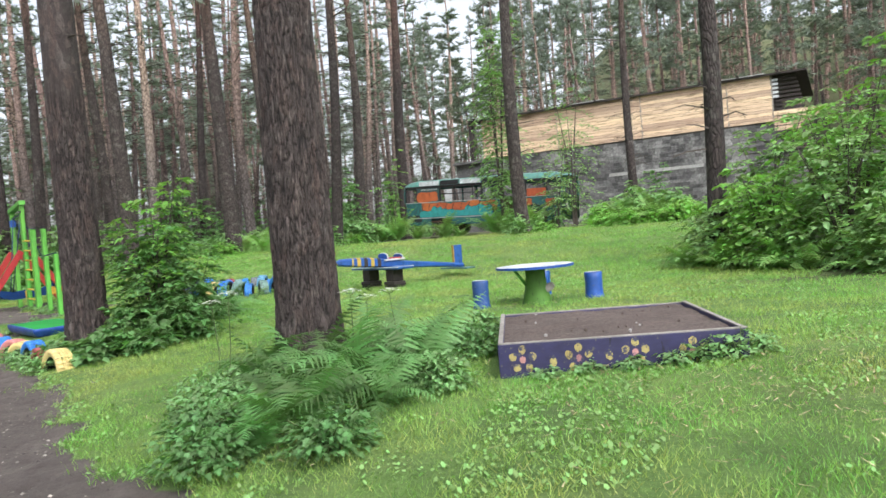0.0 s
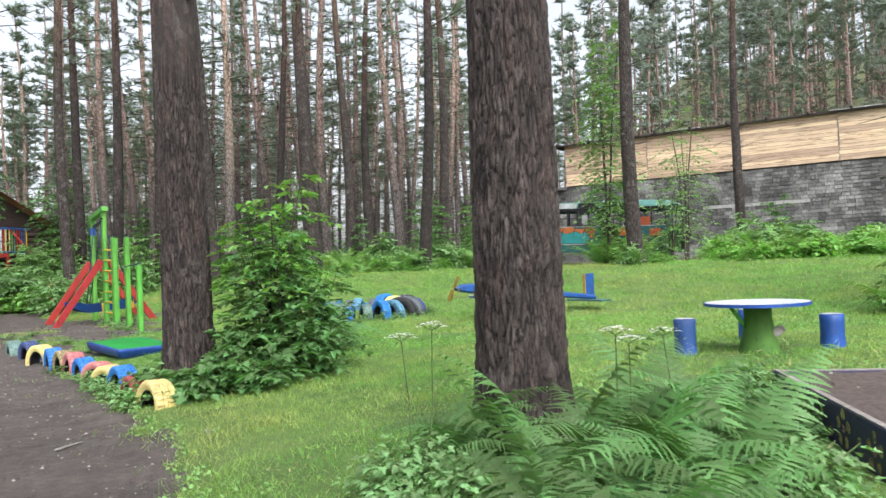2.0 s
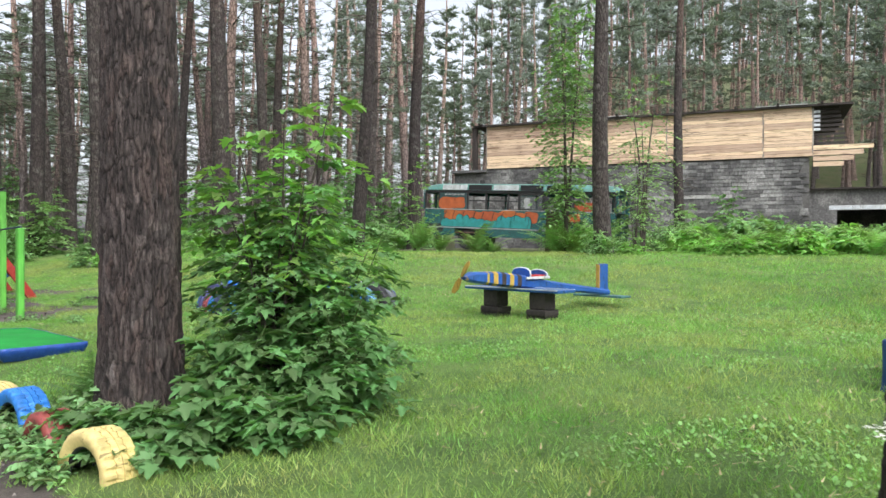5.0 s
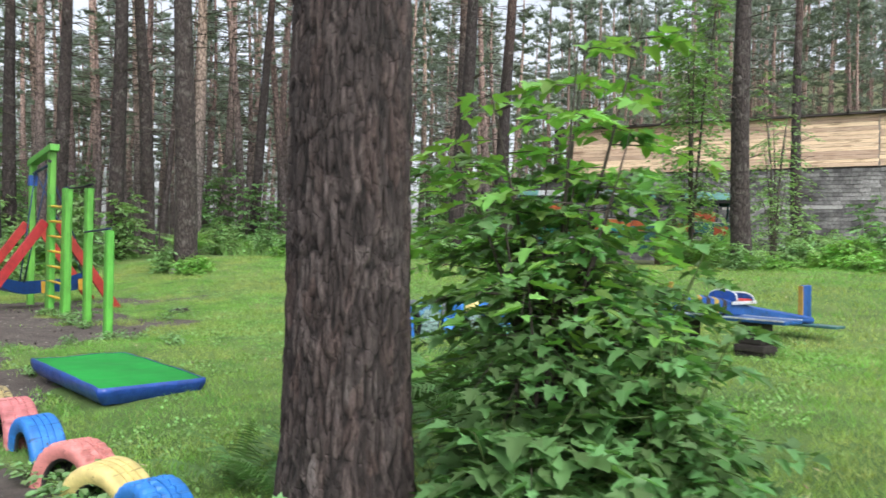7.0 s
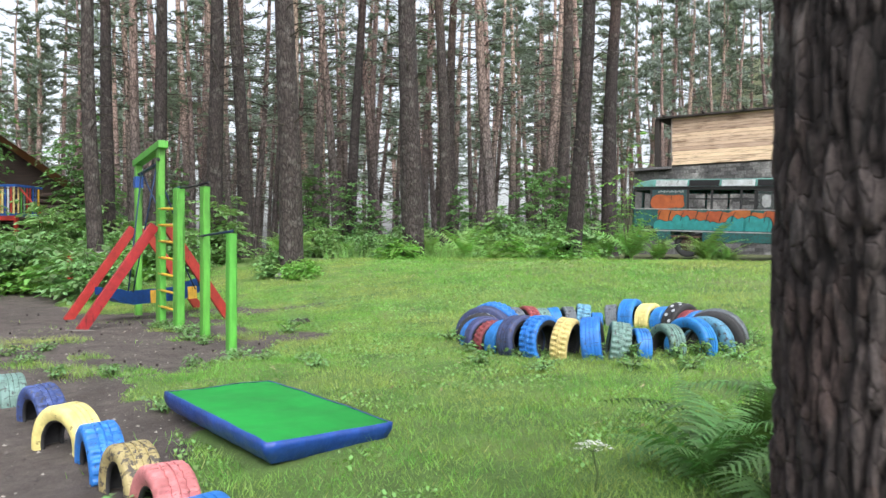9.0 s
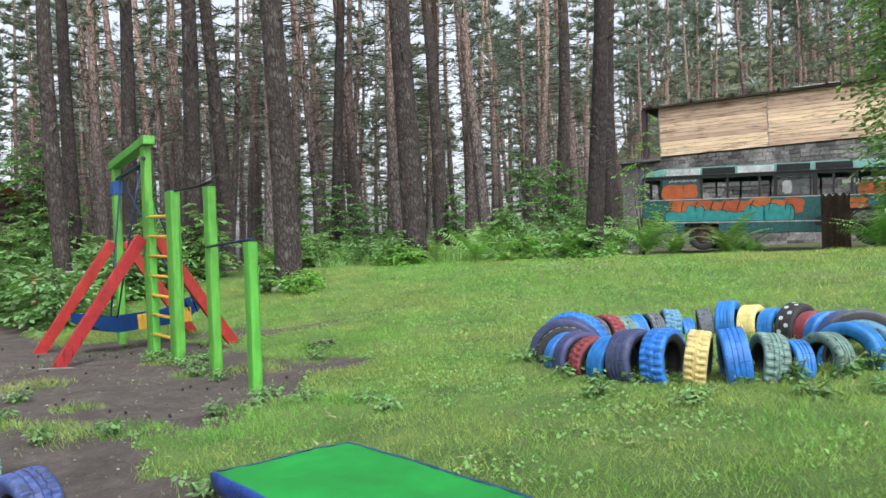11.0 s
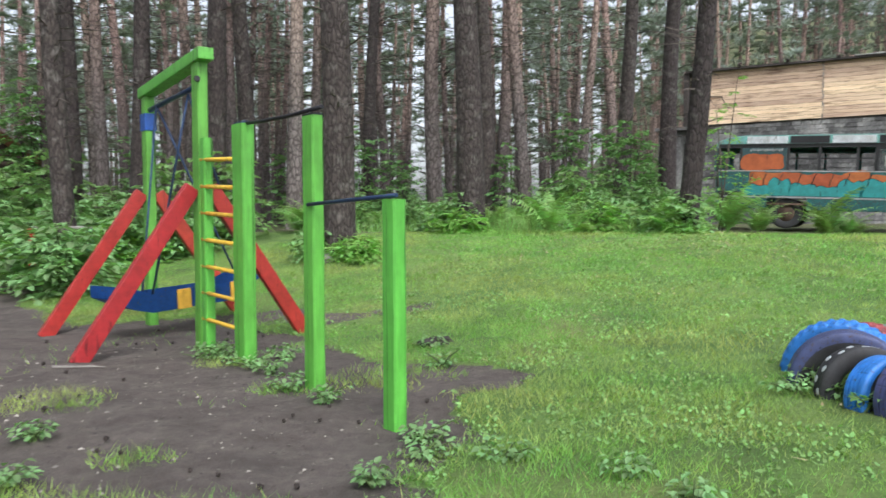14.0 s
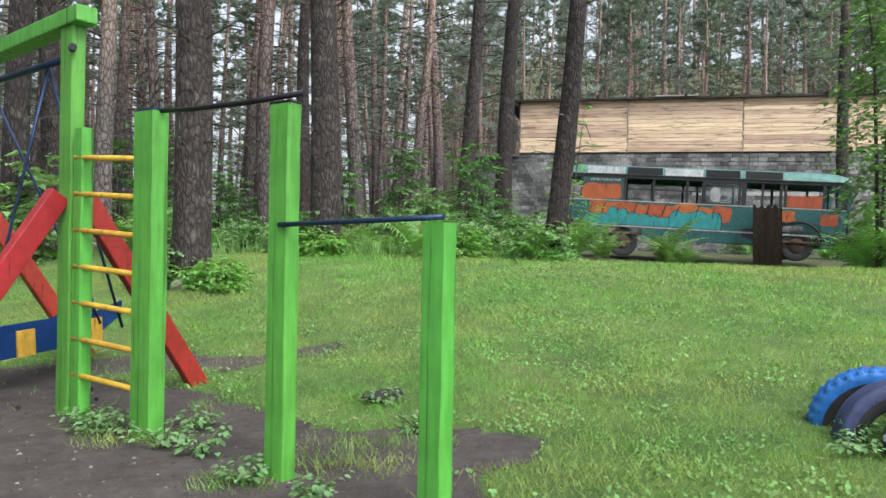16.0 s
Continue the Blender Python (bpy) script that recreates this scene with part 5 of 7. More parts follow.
def make_tyre_ring():
    """Tyres stood on edge round an oval, their tops fanning out; colours in order from the path side."""
    cx, cy = -5.72, 16.5
    # bearing, colour, radius, width, sunk, lugs
    ring = [
        (162, "blue", 0.46, 0.21, 0.43, 34), (176, "violet", 0.42, 0.19, 0.37, 0), (189, "dotted black", 0.33, 0.19, 0.25, 0), (199, "blue", 0.30, 0.20, 0.21, 0),
        (208, "violet", 0.28, 0.22, 0.14, 0), (217, "red", 0.26, 0.19, 0.13, 26), (227, "blue", 0.265, 0.23, 0.12, 0), (236.5, "violet", 0.30, 0.28, 0.11, 0),
        (247.5, "blue", 0.31, 0.25, 0.12, 28), (258.5, "yellow", 0.30, 0.22, 0.12, 30), (270, "blue", 0.30, 0.25, 0.11, 0), (281, "grey-green", 0.28, 0.25, 0.13, 26), (291, "blue", 0.22, 0.19, 0.09, 0),
        (304, "grey-green", 0.255, 0.22, 0.12, 0), (318, "blue", 0.33, 0.22, 0.21, 0), (330, "pale blue", 0.35, 0.18, 0.26, 0), (341, "black", 0.38, 0.20, 0.28, 0), (353, "grey", 0.38, 0.20, 0.28, 0),
        (10, "dark blue", 0.33, 0.2, 0.24, 0), (23, "blue", 0.28, 0.2, 0.19, 0), (32, "red", 0.26, 0.2, 0.17, 0), (42, "dotted black", 0.31, 0.24, 0.2, 0), (53, "blue", 0.26, 0.21, 0.18, 0), (63, "yellow", 0.265, 0.24, 0.16, 0), (74, "blue", 0.30, 0.25, 0.18, 0),
        (85, "grey", 0.25, 0.2, 0.17, 0), (94, "blue", 0.2, 0.18, 0.19, 0), (102, "pale blue", 0.27, 0.23, 0.2, 26), (110, "grey", 0.25, 0.19, 0.19, 0), (118, "blue", 0.25, 0.19, 0.19, 0), (126, "grey-green", 0.25, 0.2, 0.19, 0), (135, "red", 0.28, 0.2, 0.2, 26), (146, "grey", 0.27, 0.18, 0.17, 0),
    ]
    rng = random.Random(8)
    for deg, colour, R, w, sunk, lugs in ring:
        a = math.radians(deg)
        x, y = cx + (1.55 if deg > 90 and deg < 270 else 1.44) * math.cos(a), cy + 1.42 * math.sin(a)
        dotted = colour.startswith("dotted")
        ob = tyre((x, y, gz(x, y)), "black" if dotted else colour, R, 0.91 * w, deg + 90 + rng.uniform(-7, 7), rng.uniform(-8, 8), lugs, "ring of painted tyres", ("black tyre with white dots" if dotted else colour + " painted tyre half sunk") + " in grass in a ring", sunk + 0.045)
        if dotted:
            for d in range(24):
                bm = bmesh.new()
                bmesh.ops.create_circle(bm, cap_ends=True, segments=10, radius=0.026)
                bmesh.ops.solidify(bm, geom=bm.faces[:], thickness=0.004)
                dot = part("white_dot", bm, M_WHITE, ob)
                dot.matrix_basis = pose(0, 0, 0, 0, 0, 30 * (d // 2) + 15 * (d % 2)) @ pose(R + 0.002, 0, 0.16 * w * (-1) ** d, 0, 90, 0)


def make_tyre_row():
    spots = [(-4.36, 7.24, "yellow"), (-5.0, 7.8, "red"), (-5.62, 8.38, "blue"), (-6.12, 8.78, "yellow"), (-6.57, 9.13, "pink"), (-7.28, 9.72, "blue"), (-7.72, 10.02, "pink"), (-8.22, 10.4, "worn yellow"), (-8.78, 10.82, "blue"), (-9.42, 11.25, "yellow"), (-10.2, 11.85, "dark blue"), (-11.1, 12.42, "grey-green"), (-12.36, 13.05, "yellow"), (-12.97, 13.53, "blue")]
    rng = random.Random(4)
    for k, (x, y, c) in enumerate(spots):
        R = rng.choice((0.29, 0.31))
        tyre((x, y, gz(x, y)), c, R, 0.24, 64 + rng.uniform(-14, 14), rng.uniform(-6, 6), 28 if k % 2 == 0 else 0, "row of painted tyres", c + " painted tyre half sunk beside the earth path", 0.285 + rng.uniform(-0.02, 0.04))


make_tyre_ring()
make_tyre_row()


def make_stick(x, y, length, turn, label):
    """A dry crooked stick lying on the ground."""
    rng = random.Random(int(length * 1000))
    bm = bmesh.new()
    pts = [(length * (k / 5 - 0.5), rng.uniform(-0.012, 0.012), 0.008 + rng.uniform(0, 0.008)) for k in range(6)]
    tube(bm, pts, [0.011, 0.013, 0.012, 0.010, 0.008, 0.004], 6)
    tube(bm, [pts[3], (pts[3][0] + 0.05, 0.06, 0.02)], [0.006, 0.002], 5)
    solo("stick", bm, M_GREYWOOD, label, "stick", at=at_ground(x, y, -0.01), rz=turn)


make_stick(-4.22, 5.79, 0.3, 87, "pale dry stick lying on the earth path")
make_stick(-3.05, 6.08, 0.16, -50, "short grey stick lying beside the path")
make_stick(-13.9, 16.67, 0.5, 12, "grey bit of board half trodden into the earth")

# ---- sandbox, table, stools ----
def make_sandbox():
    cx, cy = 2.74, 5.72
    z0 = -0.01
    sb = thing("sandbox", (cx, cy, z0), "navy sandbox painted with yellow flowers, filled with dark soil", "sandbox", rz=4.8)
    W, D, H, t = 2.03, 2.24, 0.295, 0.05
    boards = {
        "front_board": ((-W / 2, -D / 2, -0.1), (W / 2, -D / 2 + t, H)),
        "back_board": ((-W / 2, D / 2 - t, -0.04), (W / 2, D / 2, H - 0.02)),
        "side_board": ((-W / 2, -D / 2 + t + 0.002, -0.04), (-W / 2 + t, D / 2 - t - 0.002, H - 0.005)),
        "end_board": ((W / 2 - t, -D / 2 + t + 0.002, -0.04), (W / 2, D / 2 - t - 0.002, H - 0.005)),
    }
    made = {}
    for name, (lo, hi) in boards.items():
        made[name] = part(name, box(bmesh.new(), lo, hi, 0.008), M_NAVY, sb)
        top = part("worn_edge", box(bmesh.new(), (lo[0] + 0.004, lo[1] + 0.004, hi[2] + 0.001), (hi[0] - 0.004, hi[1] - 0.004, hi[2] + 0.012), 0.004), M_GREYWOOD, made[name], "worn grey top edge")
    rng = random.Random(6)

    def dot(x, z, r, m, face):
        bm = bmesh.new()
        y = {"front_board": -D / 2 - 0.003, "side_board": -W / 2 - 0.003}[face]
        ring = []
        for k in range(12):
            a = k * math.tau / 12
            q = r * rng.uniform(0.85, 1.1)
            u, v = x + q * 0.85 * math.cos(a), z + q * math.sin(a)
            ring.append(bm.verts.new((u, y, v) if face == "front_board" else (y, -u, v)))
        bm.faces.new(ring)
        part("painted_petal", bm, m, made[face])

    for face, half in (("front_board", W / 2), ("side_board", D / 2)):
        x = -half + 0.2
        while x < half - 0.1:
            cz = 0.15 + rng.uniform(-0.02, 0.02)
            for k in range(5):
                a = k * math.tau / 5 + 0.3
                dot(x + 0.085 * math.cos(a), cz + 0.085 * math.sin(a), 0.038, M_PETAL_YELLOW, face)
            dot(x, cz, 0.032, M_PETAL_PINK, face)
            if x + 0.3 < half:
                dot(x + 0.25, 0.13 + rng.uniform(-0.03, 0.03), 0.036, M_PETAL_YELLOW, face)
            x += 0.46
    bm = bmesh.new()
    n = 40
    rows = [[bm.verts.new(((i / n - 0.5) * (W - 2 * t), (j / n - 0.5) * (D - 2 * t), H - 0.03 + 0.03 * noise.noise(Vector((i * 0.12, j * 0.12, 3))) + rng.uniform(-0.006, 0.006))) for i in range(n + 1)] for j in range(n + 1)]
    for j in range(n):
        for i in range(n):
            bm.faces.new((rows[j][i], rows[j][i + 1], rows[j + 1][i + 1], rows[j + 1][i])).smooth = True
    part("soil", bm, M_SOIL, sb, "dark trodden soil")
    for k in range(26):
        bm = bmesh.new()
        bmesh.ops.create_icosphere(bm, subdivisions=1, radius=rng.uniform(0.008, 0.02))
        ob = part("pebble", bm, M_STONE if k % 4 == 0 else M_SOIL, sb)
        ob.location = (rng.uniform(-0.9, 0.9), rng.uniform(-0.95, 0.95), H - 0.02)


def stump(r_low, r_high, h, seed, sides=18):
    rng = random.Random(seed)
    ph = rng.uniform(0, 6)
    prof = [(r_low * 1.15, -0.05), (r_low, 0.06), ((r_low + r_high) / 2 * 0.96, h * 0.4), (r_high * 0.97, h * 0.75), (r_high, h - 0.012), (r_high - 0.012, h)]
    bm = bmesh.new()
    rings = [[bm.verts.new((r * (1 + 0.06 * math.sin(2 * k * math.tau / sides + ph)) * math.cos(k * math.tau / sides), r * (1 + 0.05 * math.sin(3 * k * math.tau / sides + ph)) * math.sin(k * math.tau / sides), z)) for k in range(sides)] for r, z in prof]
    for r0, r1 in zip(rings, rings[1:]):
        for k in range(sides):
            bm.faces.new((r0[k], r0[(k + 1) % sides], r1[(k + 1) % sides], r1[k])).smooth = True
    bm.faces.new(rings[-1])
    return bm


def make_table():
    x, y = 1.92, 9.2
    tb = thing("garden_table", at_ground(x, y), "round table with worn white-blue top on a green tree stump", "table")
    h = 0.66 - gz(x, y)
    part("stump_leg", stump(0.21, 0.15, h - 0.02, 5), painted("green_stump", (0.07, 0.2, 0.025), (0.1, 0.12, 0.05), 0.64, 0.7, (5, 5, 1)), tb, "green painted tree stump")
    bm = bmesh.new()
    n, rng = 40, random.Random(3)
    lo, hi, inn = [], [], []
    for k in range(n):
        a = k * math.tau / n
        r = 0.56 + 0.012 * math.sin(3 * a) + rng.uniform(-0.004, 0.004)
        lo.append(bm.verts.new((r * math.cos(a), r * math.sin(a) * 0.98, h - 0.02)))
        hi.append(bm.verts.new((r * math.cos(a), r * math.sin(a) * 0.98, h + 0.012)))
    for k in range(n):
        bm.faces.new((lo[k], lo[(k + 1) % n], hi[(k + 1) % n], hi[k]))
    bm.faces.new(lo[::-1])
    bm.faces.new(hi)
    top = part("tabletop", bm, M_BLUE, tb, "blue-edged round top")
    bm = bmesh.new()
    bm.faces.new([bm.verts.new((0.54 * math.cos(k * math.tau / n), 0.53 * math.sin(k * math.tau / n), h + 0.0155)) for k in range(n)])
    part("worn_surface", bm, M_WHITE, top, "worn white and blue paint")
    part("strut", bar((-0.14, -0.05, h - 0.26), (-0.3, -0.1, h - 0.02), 0.022, 8), M_GREEN, tb)
    part("knot", stump(0.05, 0.04, 0.1, 8, 10), M_GREYWOOD, tb).matrix_basis = pose(0.17, -0.06, 0.22, 0, 60, 0)
    for k, (sx, sy, h, r) in enumerate(((1.13, 9.05, 0.40, 0.118), (2.74, 9.5, 0.38, 0.125), (1.98, 10.5, 0.38, 0.11))):
        st = thing("stump_stool", at_ground(sx, sy), "blue painted log stool with pale top in the grass", "stool", "stools round the table")
        part("log", stump(r, r, h, 40 + k, 16), painted("blue_log", (0.02, 0.075, 0.24), (0.3, 0.33, 0.38), 0.60, 0.6, (5, 5, 2)) if k == 0 else M_BLUE, st)
        bm = bmesh.new()
        bm.faces.new([bm.verts.new(((r - 0.02) * math.cos(q * math.tau / 16), (r - 0.02) * math.sin(q * math.tau / 16), h + 0.0035)) for q in range(16)])
        part("seat", bm, M_WHITE, st, "pale worn top")


make_sandbox()
make_table()

# ---- wooden aeroplane ----
def make_plane():
    x, y = -1.74, 14.58
    pl = thing("toy_aeroplane", at_ground(x, y, -0.2), "home-made wooden ride-on aeroplane, blue with yellow nose, on tarred stumps", "toy plane", rz=48)
    zb = 0.62
    bm = bmesh.new()
    secs = [(-1.22, 0.05, 0.83, 0.87), (-1.05, 0.10, 0.78, 0.93), (-0.6, 0.14, 0.72, 0.93), (0.0, 0.15, 0.66, 0.86), (0.6, 0.14, 0.60, 0.76), (1.4, 0.11, 0.54, 0.66), (2.3, 0.07, 0.46, 0.55)]
    rows = [[bm.verts.new(c) for c in ((u, -w, a + 0.03), (u, -w * 0.7, a), (u, w * 0.7, a), (u, w, a + 0.03), (u, w, b - 0.03), (u, w * 0.6, b), (u, -w * 0.6, b), (u, -w, b - 0.03))] for u, w, a, b in secs]
    for r0, r1 in zip(rows, rows[1:]):
        for k in range(8):
            bm.faces.new((r0[k], r1[k], r1[(k + 1) % 8], r0[(k + 1) % 8]))
    bm.faces.new(rows[0])
    bm.faces.new(rows[-1][::-1])
    bmesh.ops.recalc_face_normals(bm, faces=bm.faces)
    body = part("fuselage", bm, M_BLUE, pl, "blue plank fuselage")
    ochre = painted("ochre_paint", (0.42, 0.27, 0.05), (0.2, 0.14, 0.06), 0.6, 0.6, (4, 4, 4))
    # yellow nose with blue stripes laid a little proud
    def band(a, b, m, grow):
        bm = bmesh.new()
        out = []
        for u in (a, b):
            k = max(i for i in range(len(secs) - 1) if secs[i][0] <= u + 1e-6)
            (u0, w0, a0, b0), (u1, w1, a1, b1) = secs[k], secs[k + 1]
            t = (u - u0) / (u1 - u0)
            w, lo, hi = w0 + (w1 - w0) * t + grow, a0 + (a1 - a0) * t - grow, b0 + (b1 - b0) * t + grow
            out.append([bm.verts.new(c) for c in ((u, -w, lo + 0.03), (u, -w * 0.7, lo), (u, w * 0.7, lo), (u, w, lo + 0.03), (u, w, hi - 0.03), (u, w * 0.6, hi), (u, -w * 0.6, hi), (u, -w, hi - 0.03))])
        for k in range(8):
            bm.faces.new((out[0][k], out[1][k], out[1][(k + 1) % 8], out[0][(k + 1) % 8]))
        part("painted_band", bm, m, body)

    band(-1.2, -0.8, ochre, 0.003)
    for k in range(4):
        band(-0.72 + 0.17 * k, -0.63 + 0.17 * k, ochre if k % 2 == 0 else M_DARKWOOD, 0.003)
    wing = part("wing", box(bmesh.new(), (-0.2, -0.9, 0.62), (0.22, 1.0, 0.665), 0.015), M_BLUE, pl, "blue plank wing")
    part("wing_edge", boxes(((-0.206, -0.89, 0.654), (-0.18, 0.99, 0.672)), ((0.2, -0.89, 0.654), (0.226, 0.99, 0.672)), bevel=0.003), M_WHITE, wing, "white edge line")
    for u, lab in ((0.02, 0), (0.42, 1)):
        bm = bmesh.new()
        n = 14
        f0, f1 = [], []
        for k in range(n + 1):
            a = math.pi * k / n
            v, z = 0.18 * math.cos(a), 0.84 - 0.1 * u + 0.13 * max(math.sin(a), 0) ** 0.45
            f0.append(bm.verts.new((u, v, z)))
            f1.append(bm.verts.new((u + 0.045, v, z)))
        for k in range(n):
            bm.faces.new((f0[k], f0[k + 1], f1[k + 1], f1[k])).smooth = True
        bm.faces.new(f0[::-1])
        bm.faces.new(f1)
        bmesh.ops.recalc_face_normals(bm, faces=bm.faces)
        s = part("seat_back", bm, M_BLUE, pl, "rounded blue seat back with white rim")
        rim = bmesh.new()
        tube(rim, [(u + 0.0225, 0.183 * math.cos(math.pi * k / n), 0.84 - 0.1 * u + 0.133 * max(math.sin(math.pi * k / n), 0) ** 0.45) for k in range(n + 1)], 0.014, 6)
        part("rim", rim, M_WHITE, s)
    part("seat_board", boxes(((0.08, -0.17, 0.835), (0.42, 0.17, 0.862)), bevel=0.006), M_RED, pl, "red seat board")
    part("cockpit_edge", boxes(((-0.05, -0.19, 0.80), (0.5, -0.165, 0.84)), ((-0.05, 0.165, 0.80), (0.5, 0.19, 0.84)), bevel=0.005), M_WHITE, pl)
    fin = part("tail_fin", box(bmesh.new(), (2.05, -0.03, 0.5), (2.3, 0.03, 1.0), 0.02), M_BLUE, pl, "blue upright tail fin")
    part("fin_edge", boxes(((2.025, -0.032, 0.5), (2.052, 0.032, 0.99)), bevel=0.004), ochre, fin, "ochre front edge")
    part("tailplane", box(bmesh.new(), (2.0, -0.5, 0.43), (2.28, 0.5, 0.465), 0.012), painted("teal_board", (0.05, 0.16, 0.17), (0.15, 0.13, 0.11), 0.56), pl, "faded teal tail board")
    hub = Vector((-1.24, 0, 0.86))
    bm = bmesh.new()
    for s in (-1, 1):
        pts = [(0.02, 0.02), (0.04, 0.1), (0.05, 0.19), (0.035, 0.27), (0.0, 0.29), (-0.025, 0.24), (-0.03, 0.11), (-0.02, 0.02)]
        lo = [bm.verts.new(hub + Matrix.Rotation(radians(38 + (180 if s < 0 else 0)), 3, "X") @ Vector((-0.012 + 0.25 * a, a, b))) for a, b in pts]
        hi = [bm.verts.new(v.co + Vector((-0.025, 0, 0))) for v in lo]
        for k in range(8):
            bm.faces.new((lo[k], lo[(k + 1) % 8], hi[(k + 1) % 8], hi[k]))
        bm.faces.new(lo[::-1])
        bm.faces.new(hi)
    bmesh.ops.recalc_face_normals(bm, faces=bm.faces)
    part("propeller", bm, ochre, pl, "ochre two-bladed wooden propeller")
    for s in (-0.45, 0.5):
        z = 0.0
        ft = part("support_stump", boxes(((-0.13, s - 0.15, 0.36), (0.13, s + 0.15, 0.618)), ((-0.17, s - 0.2, 0.27), (0.15, s + 0.18, 0.358)), ((-0.15, s - 0.17, 0.1), (0.17, s + 0.2, 0.268)), bevel=0.02), M_DARKWOOD, pl, "tarred block support")


make_plane()

# ---- log house and play tower by the wood ----
def make_house():
    wood = plain("brown_log", (0.042, 0.027, 0.02), 0.8, grain=8, vary=0.4, stretch=(0.3, 4, 4))
    roofm = plain("ochre_roof_board", (0.27, 0.155, 0.075), 0.8, grain=8, vary=0.3)
    x, y = -38.2, 39.4
    hs = thing("log_house", at_ground(x, y), "dark brown log house with broad ochre gable roof among trees", "house", rz=42)
    hs.scale = (1.5, 1.5, 1.5)
    wall = part("wall", boxes(((-2.3, -2, 0), (2.3, 2, 2.2))), wood, hs)
    for z in range(11):
        bm = bmesh.new()
        tube(bm, [(-2.5, -2.03, 0.1 + 0.2 * z), (2.5, -2.03, 0.1 + 0.2 * z)], 0.1, 8)
        tube(bm, [(2.33, -2.2, 0.1 + 0.2 * z), (2.33, 2.2, 0.1 + 0.2 * z)], 0.1, 8)
        part("log", bm, wood, wall)
    bm = bmesh.new()
    for s in (-1, 1):
        vs = [bm.verts.new(c) for c in ((s * 3.3, -2.6, 1.75), (0, -2.6, 4.1), (0, 2.6, 4.1), (s * 3.3, 2.6, 1.75))]
        bm.faces.new(vs)
    bmesh.ops.solidify(bm, geom=bm.faces[:], thickness=0.14)
    part("roof", bm, roofm, hs, "ochre board roof")
    bm = bmesh.new()
    a, b, c = [bm.verts.new(q) for q in ((-2.3, -2.0, 2.2), (2.3, -2.0, 2.2), (0, -2.0, 3.9))]
    bm.faces.new((a, b, c))
    bmesh.ops.solidify(bm, geom=bm.faces[:], thickness=0.1)
    part("gable", bm, wood, hs)


def make_tower():
    x, y = -34.65, 36.45
    tw = thing("play_tower", at_ground(x, y, 0.55), "raised play platform fenced with pickets in many colours", "play tower", rz=6)
    tw.scale = (1.0, 1.0, 1.42)
    part("deck", boxes(((-1.5, -0.9, 1.02), (1.0, 0.9, 1.12)), bevel=0.01), M_BLUE, tw)
    for px in (-1.45, -0.3, 0.95):
        for py in (-0.85, 0.85):
            part("leg", box(bmesh.new(), (px - 0.06, py - 0.06, -0.6), (px + 0.06, py + 0.06, 1.02), 0.01), M_RED, tw)
    part("hand_rail", boxes(((-1.55, -0.95, 1.98), (1.05, -0.85, 2.06)), ((0.95, -0.85, 1.98), (1.05, 0.9, 2.06)), bevel=0.01), M_BLUE, tw, "blue top rail")
    cols = [TYRE_PAINT["yellow"], M_BLUE, M_WHITE, M_RED, TYRE_PAINT["yellow"], M_GREEN, TYRE_PAINT["dark blue"], TYRE_PAINT["yellow"], M_RED, M_WHITE, TYRE_PAINT["grey-green"], M_YELLOW]
    for k in range(17):
        u = -1.47 + 0.148 * k
        part("picket", box(bmesh.new(), (u - 0.05, -0.925, 1.1), (u + 0.05, -0.9, 2.0), 0.006), cols[k % 12], tw)
    for k in range(8):
        v = -0.75 + 0.2 * k
        part("picket", box(bmesh.new(), (1.0, v - 0.05, 1.1), (1.025, v + 0.05, 2.0), 0.006), cols[(k * 5) % 12], tw)
    part("skirt", boxes(((-1.5, -0.92, 0.86), (1.0, -0.9, 1.02)), bevel=0.005), M_RED, tw, "red skirting board")
    sl = part("slide_rail", bar((1.05, -0.7, 1.95), (3.4, -1.4, 0.5), 0.04), M_RED, tw, "red sloping rail")
    part("slide_rail", bar((1.05, -0.2, 1.1), (3.4, -1.0, 0.1), 0.05), painted("teal_rail", (0.05, 0.25, 0.2)), tw, "teal sloping rail")


def make_low_bar():
    x, y = -19.0, 23.5
    lb = thing("low_bar", at_ground(x, y), "low blue-green metal bar frame half hidden in bushes", "balance bar", rz=15)
    part("rail", bar((-0.9, 0, 0.92), (0.3, 0, 0.92), 0.03), M_GREYWOOD, lb)
    part("leg", box(bmesh.new(), (0.2, -0.05, -0.1), (0.3, 0.05, 0.9), 0.01), painted("teal_leg", (0.04, 0.17, 0.16)), lb)
    part("leg", box(bmesh.new(), (-0.9, -0.05, -0.1), (-0.8, 0.05, 0.9), 0.01), M_RED, lb)


make_house()
make_tower()
make_low_bar()

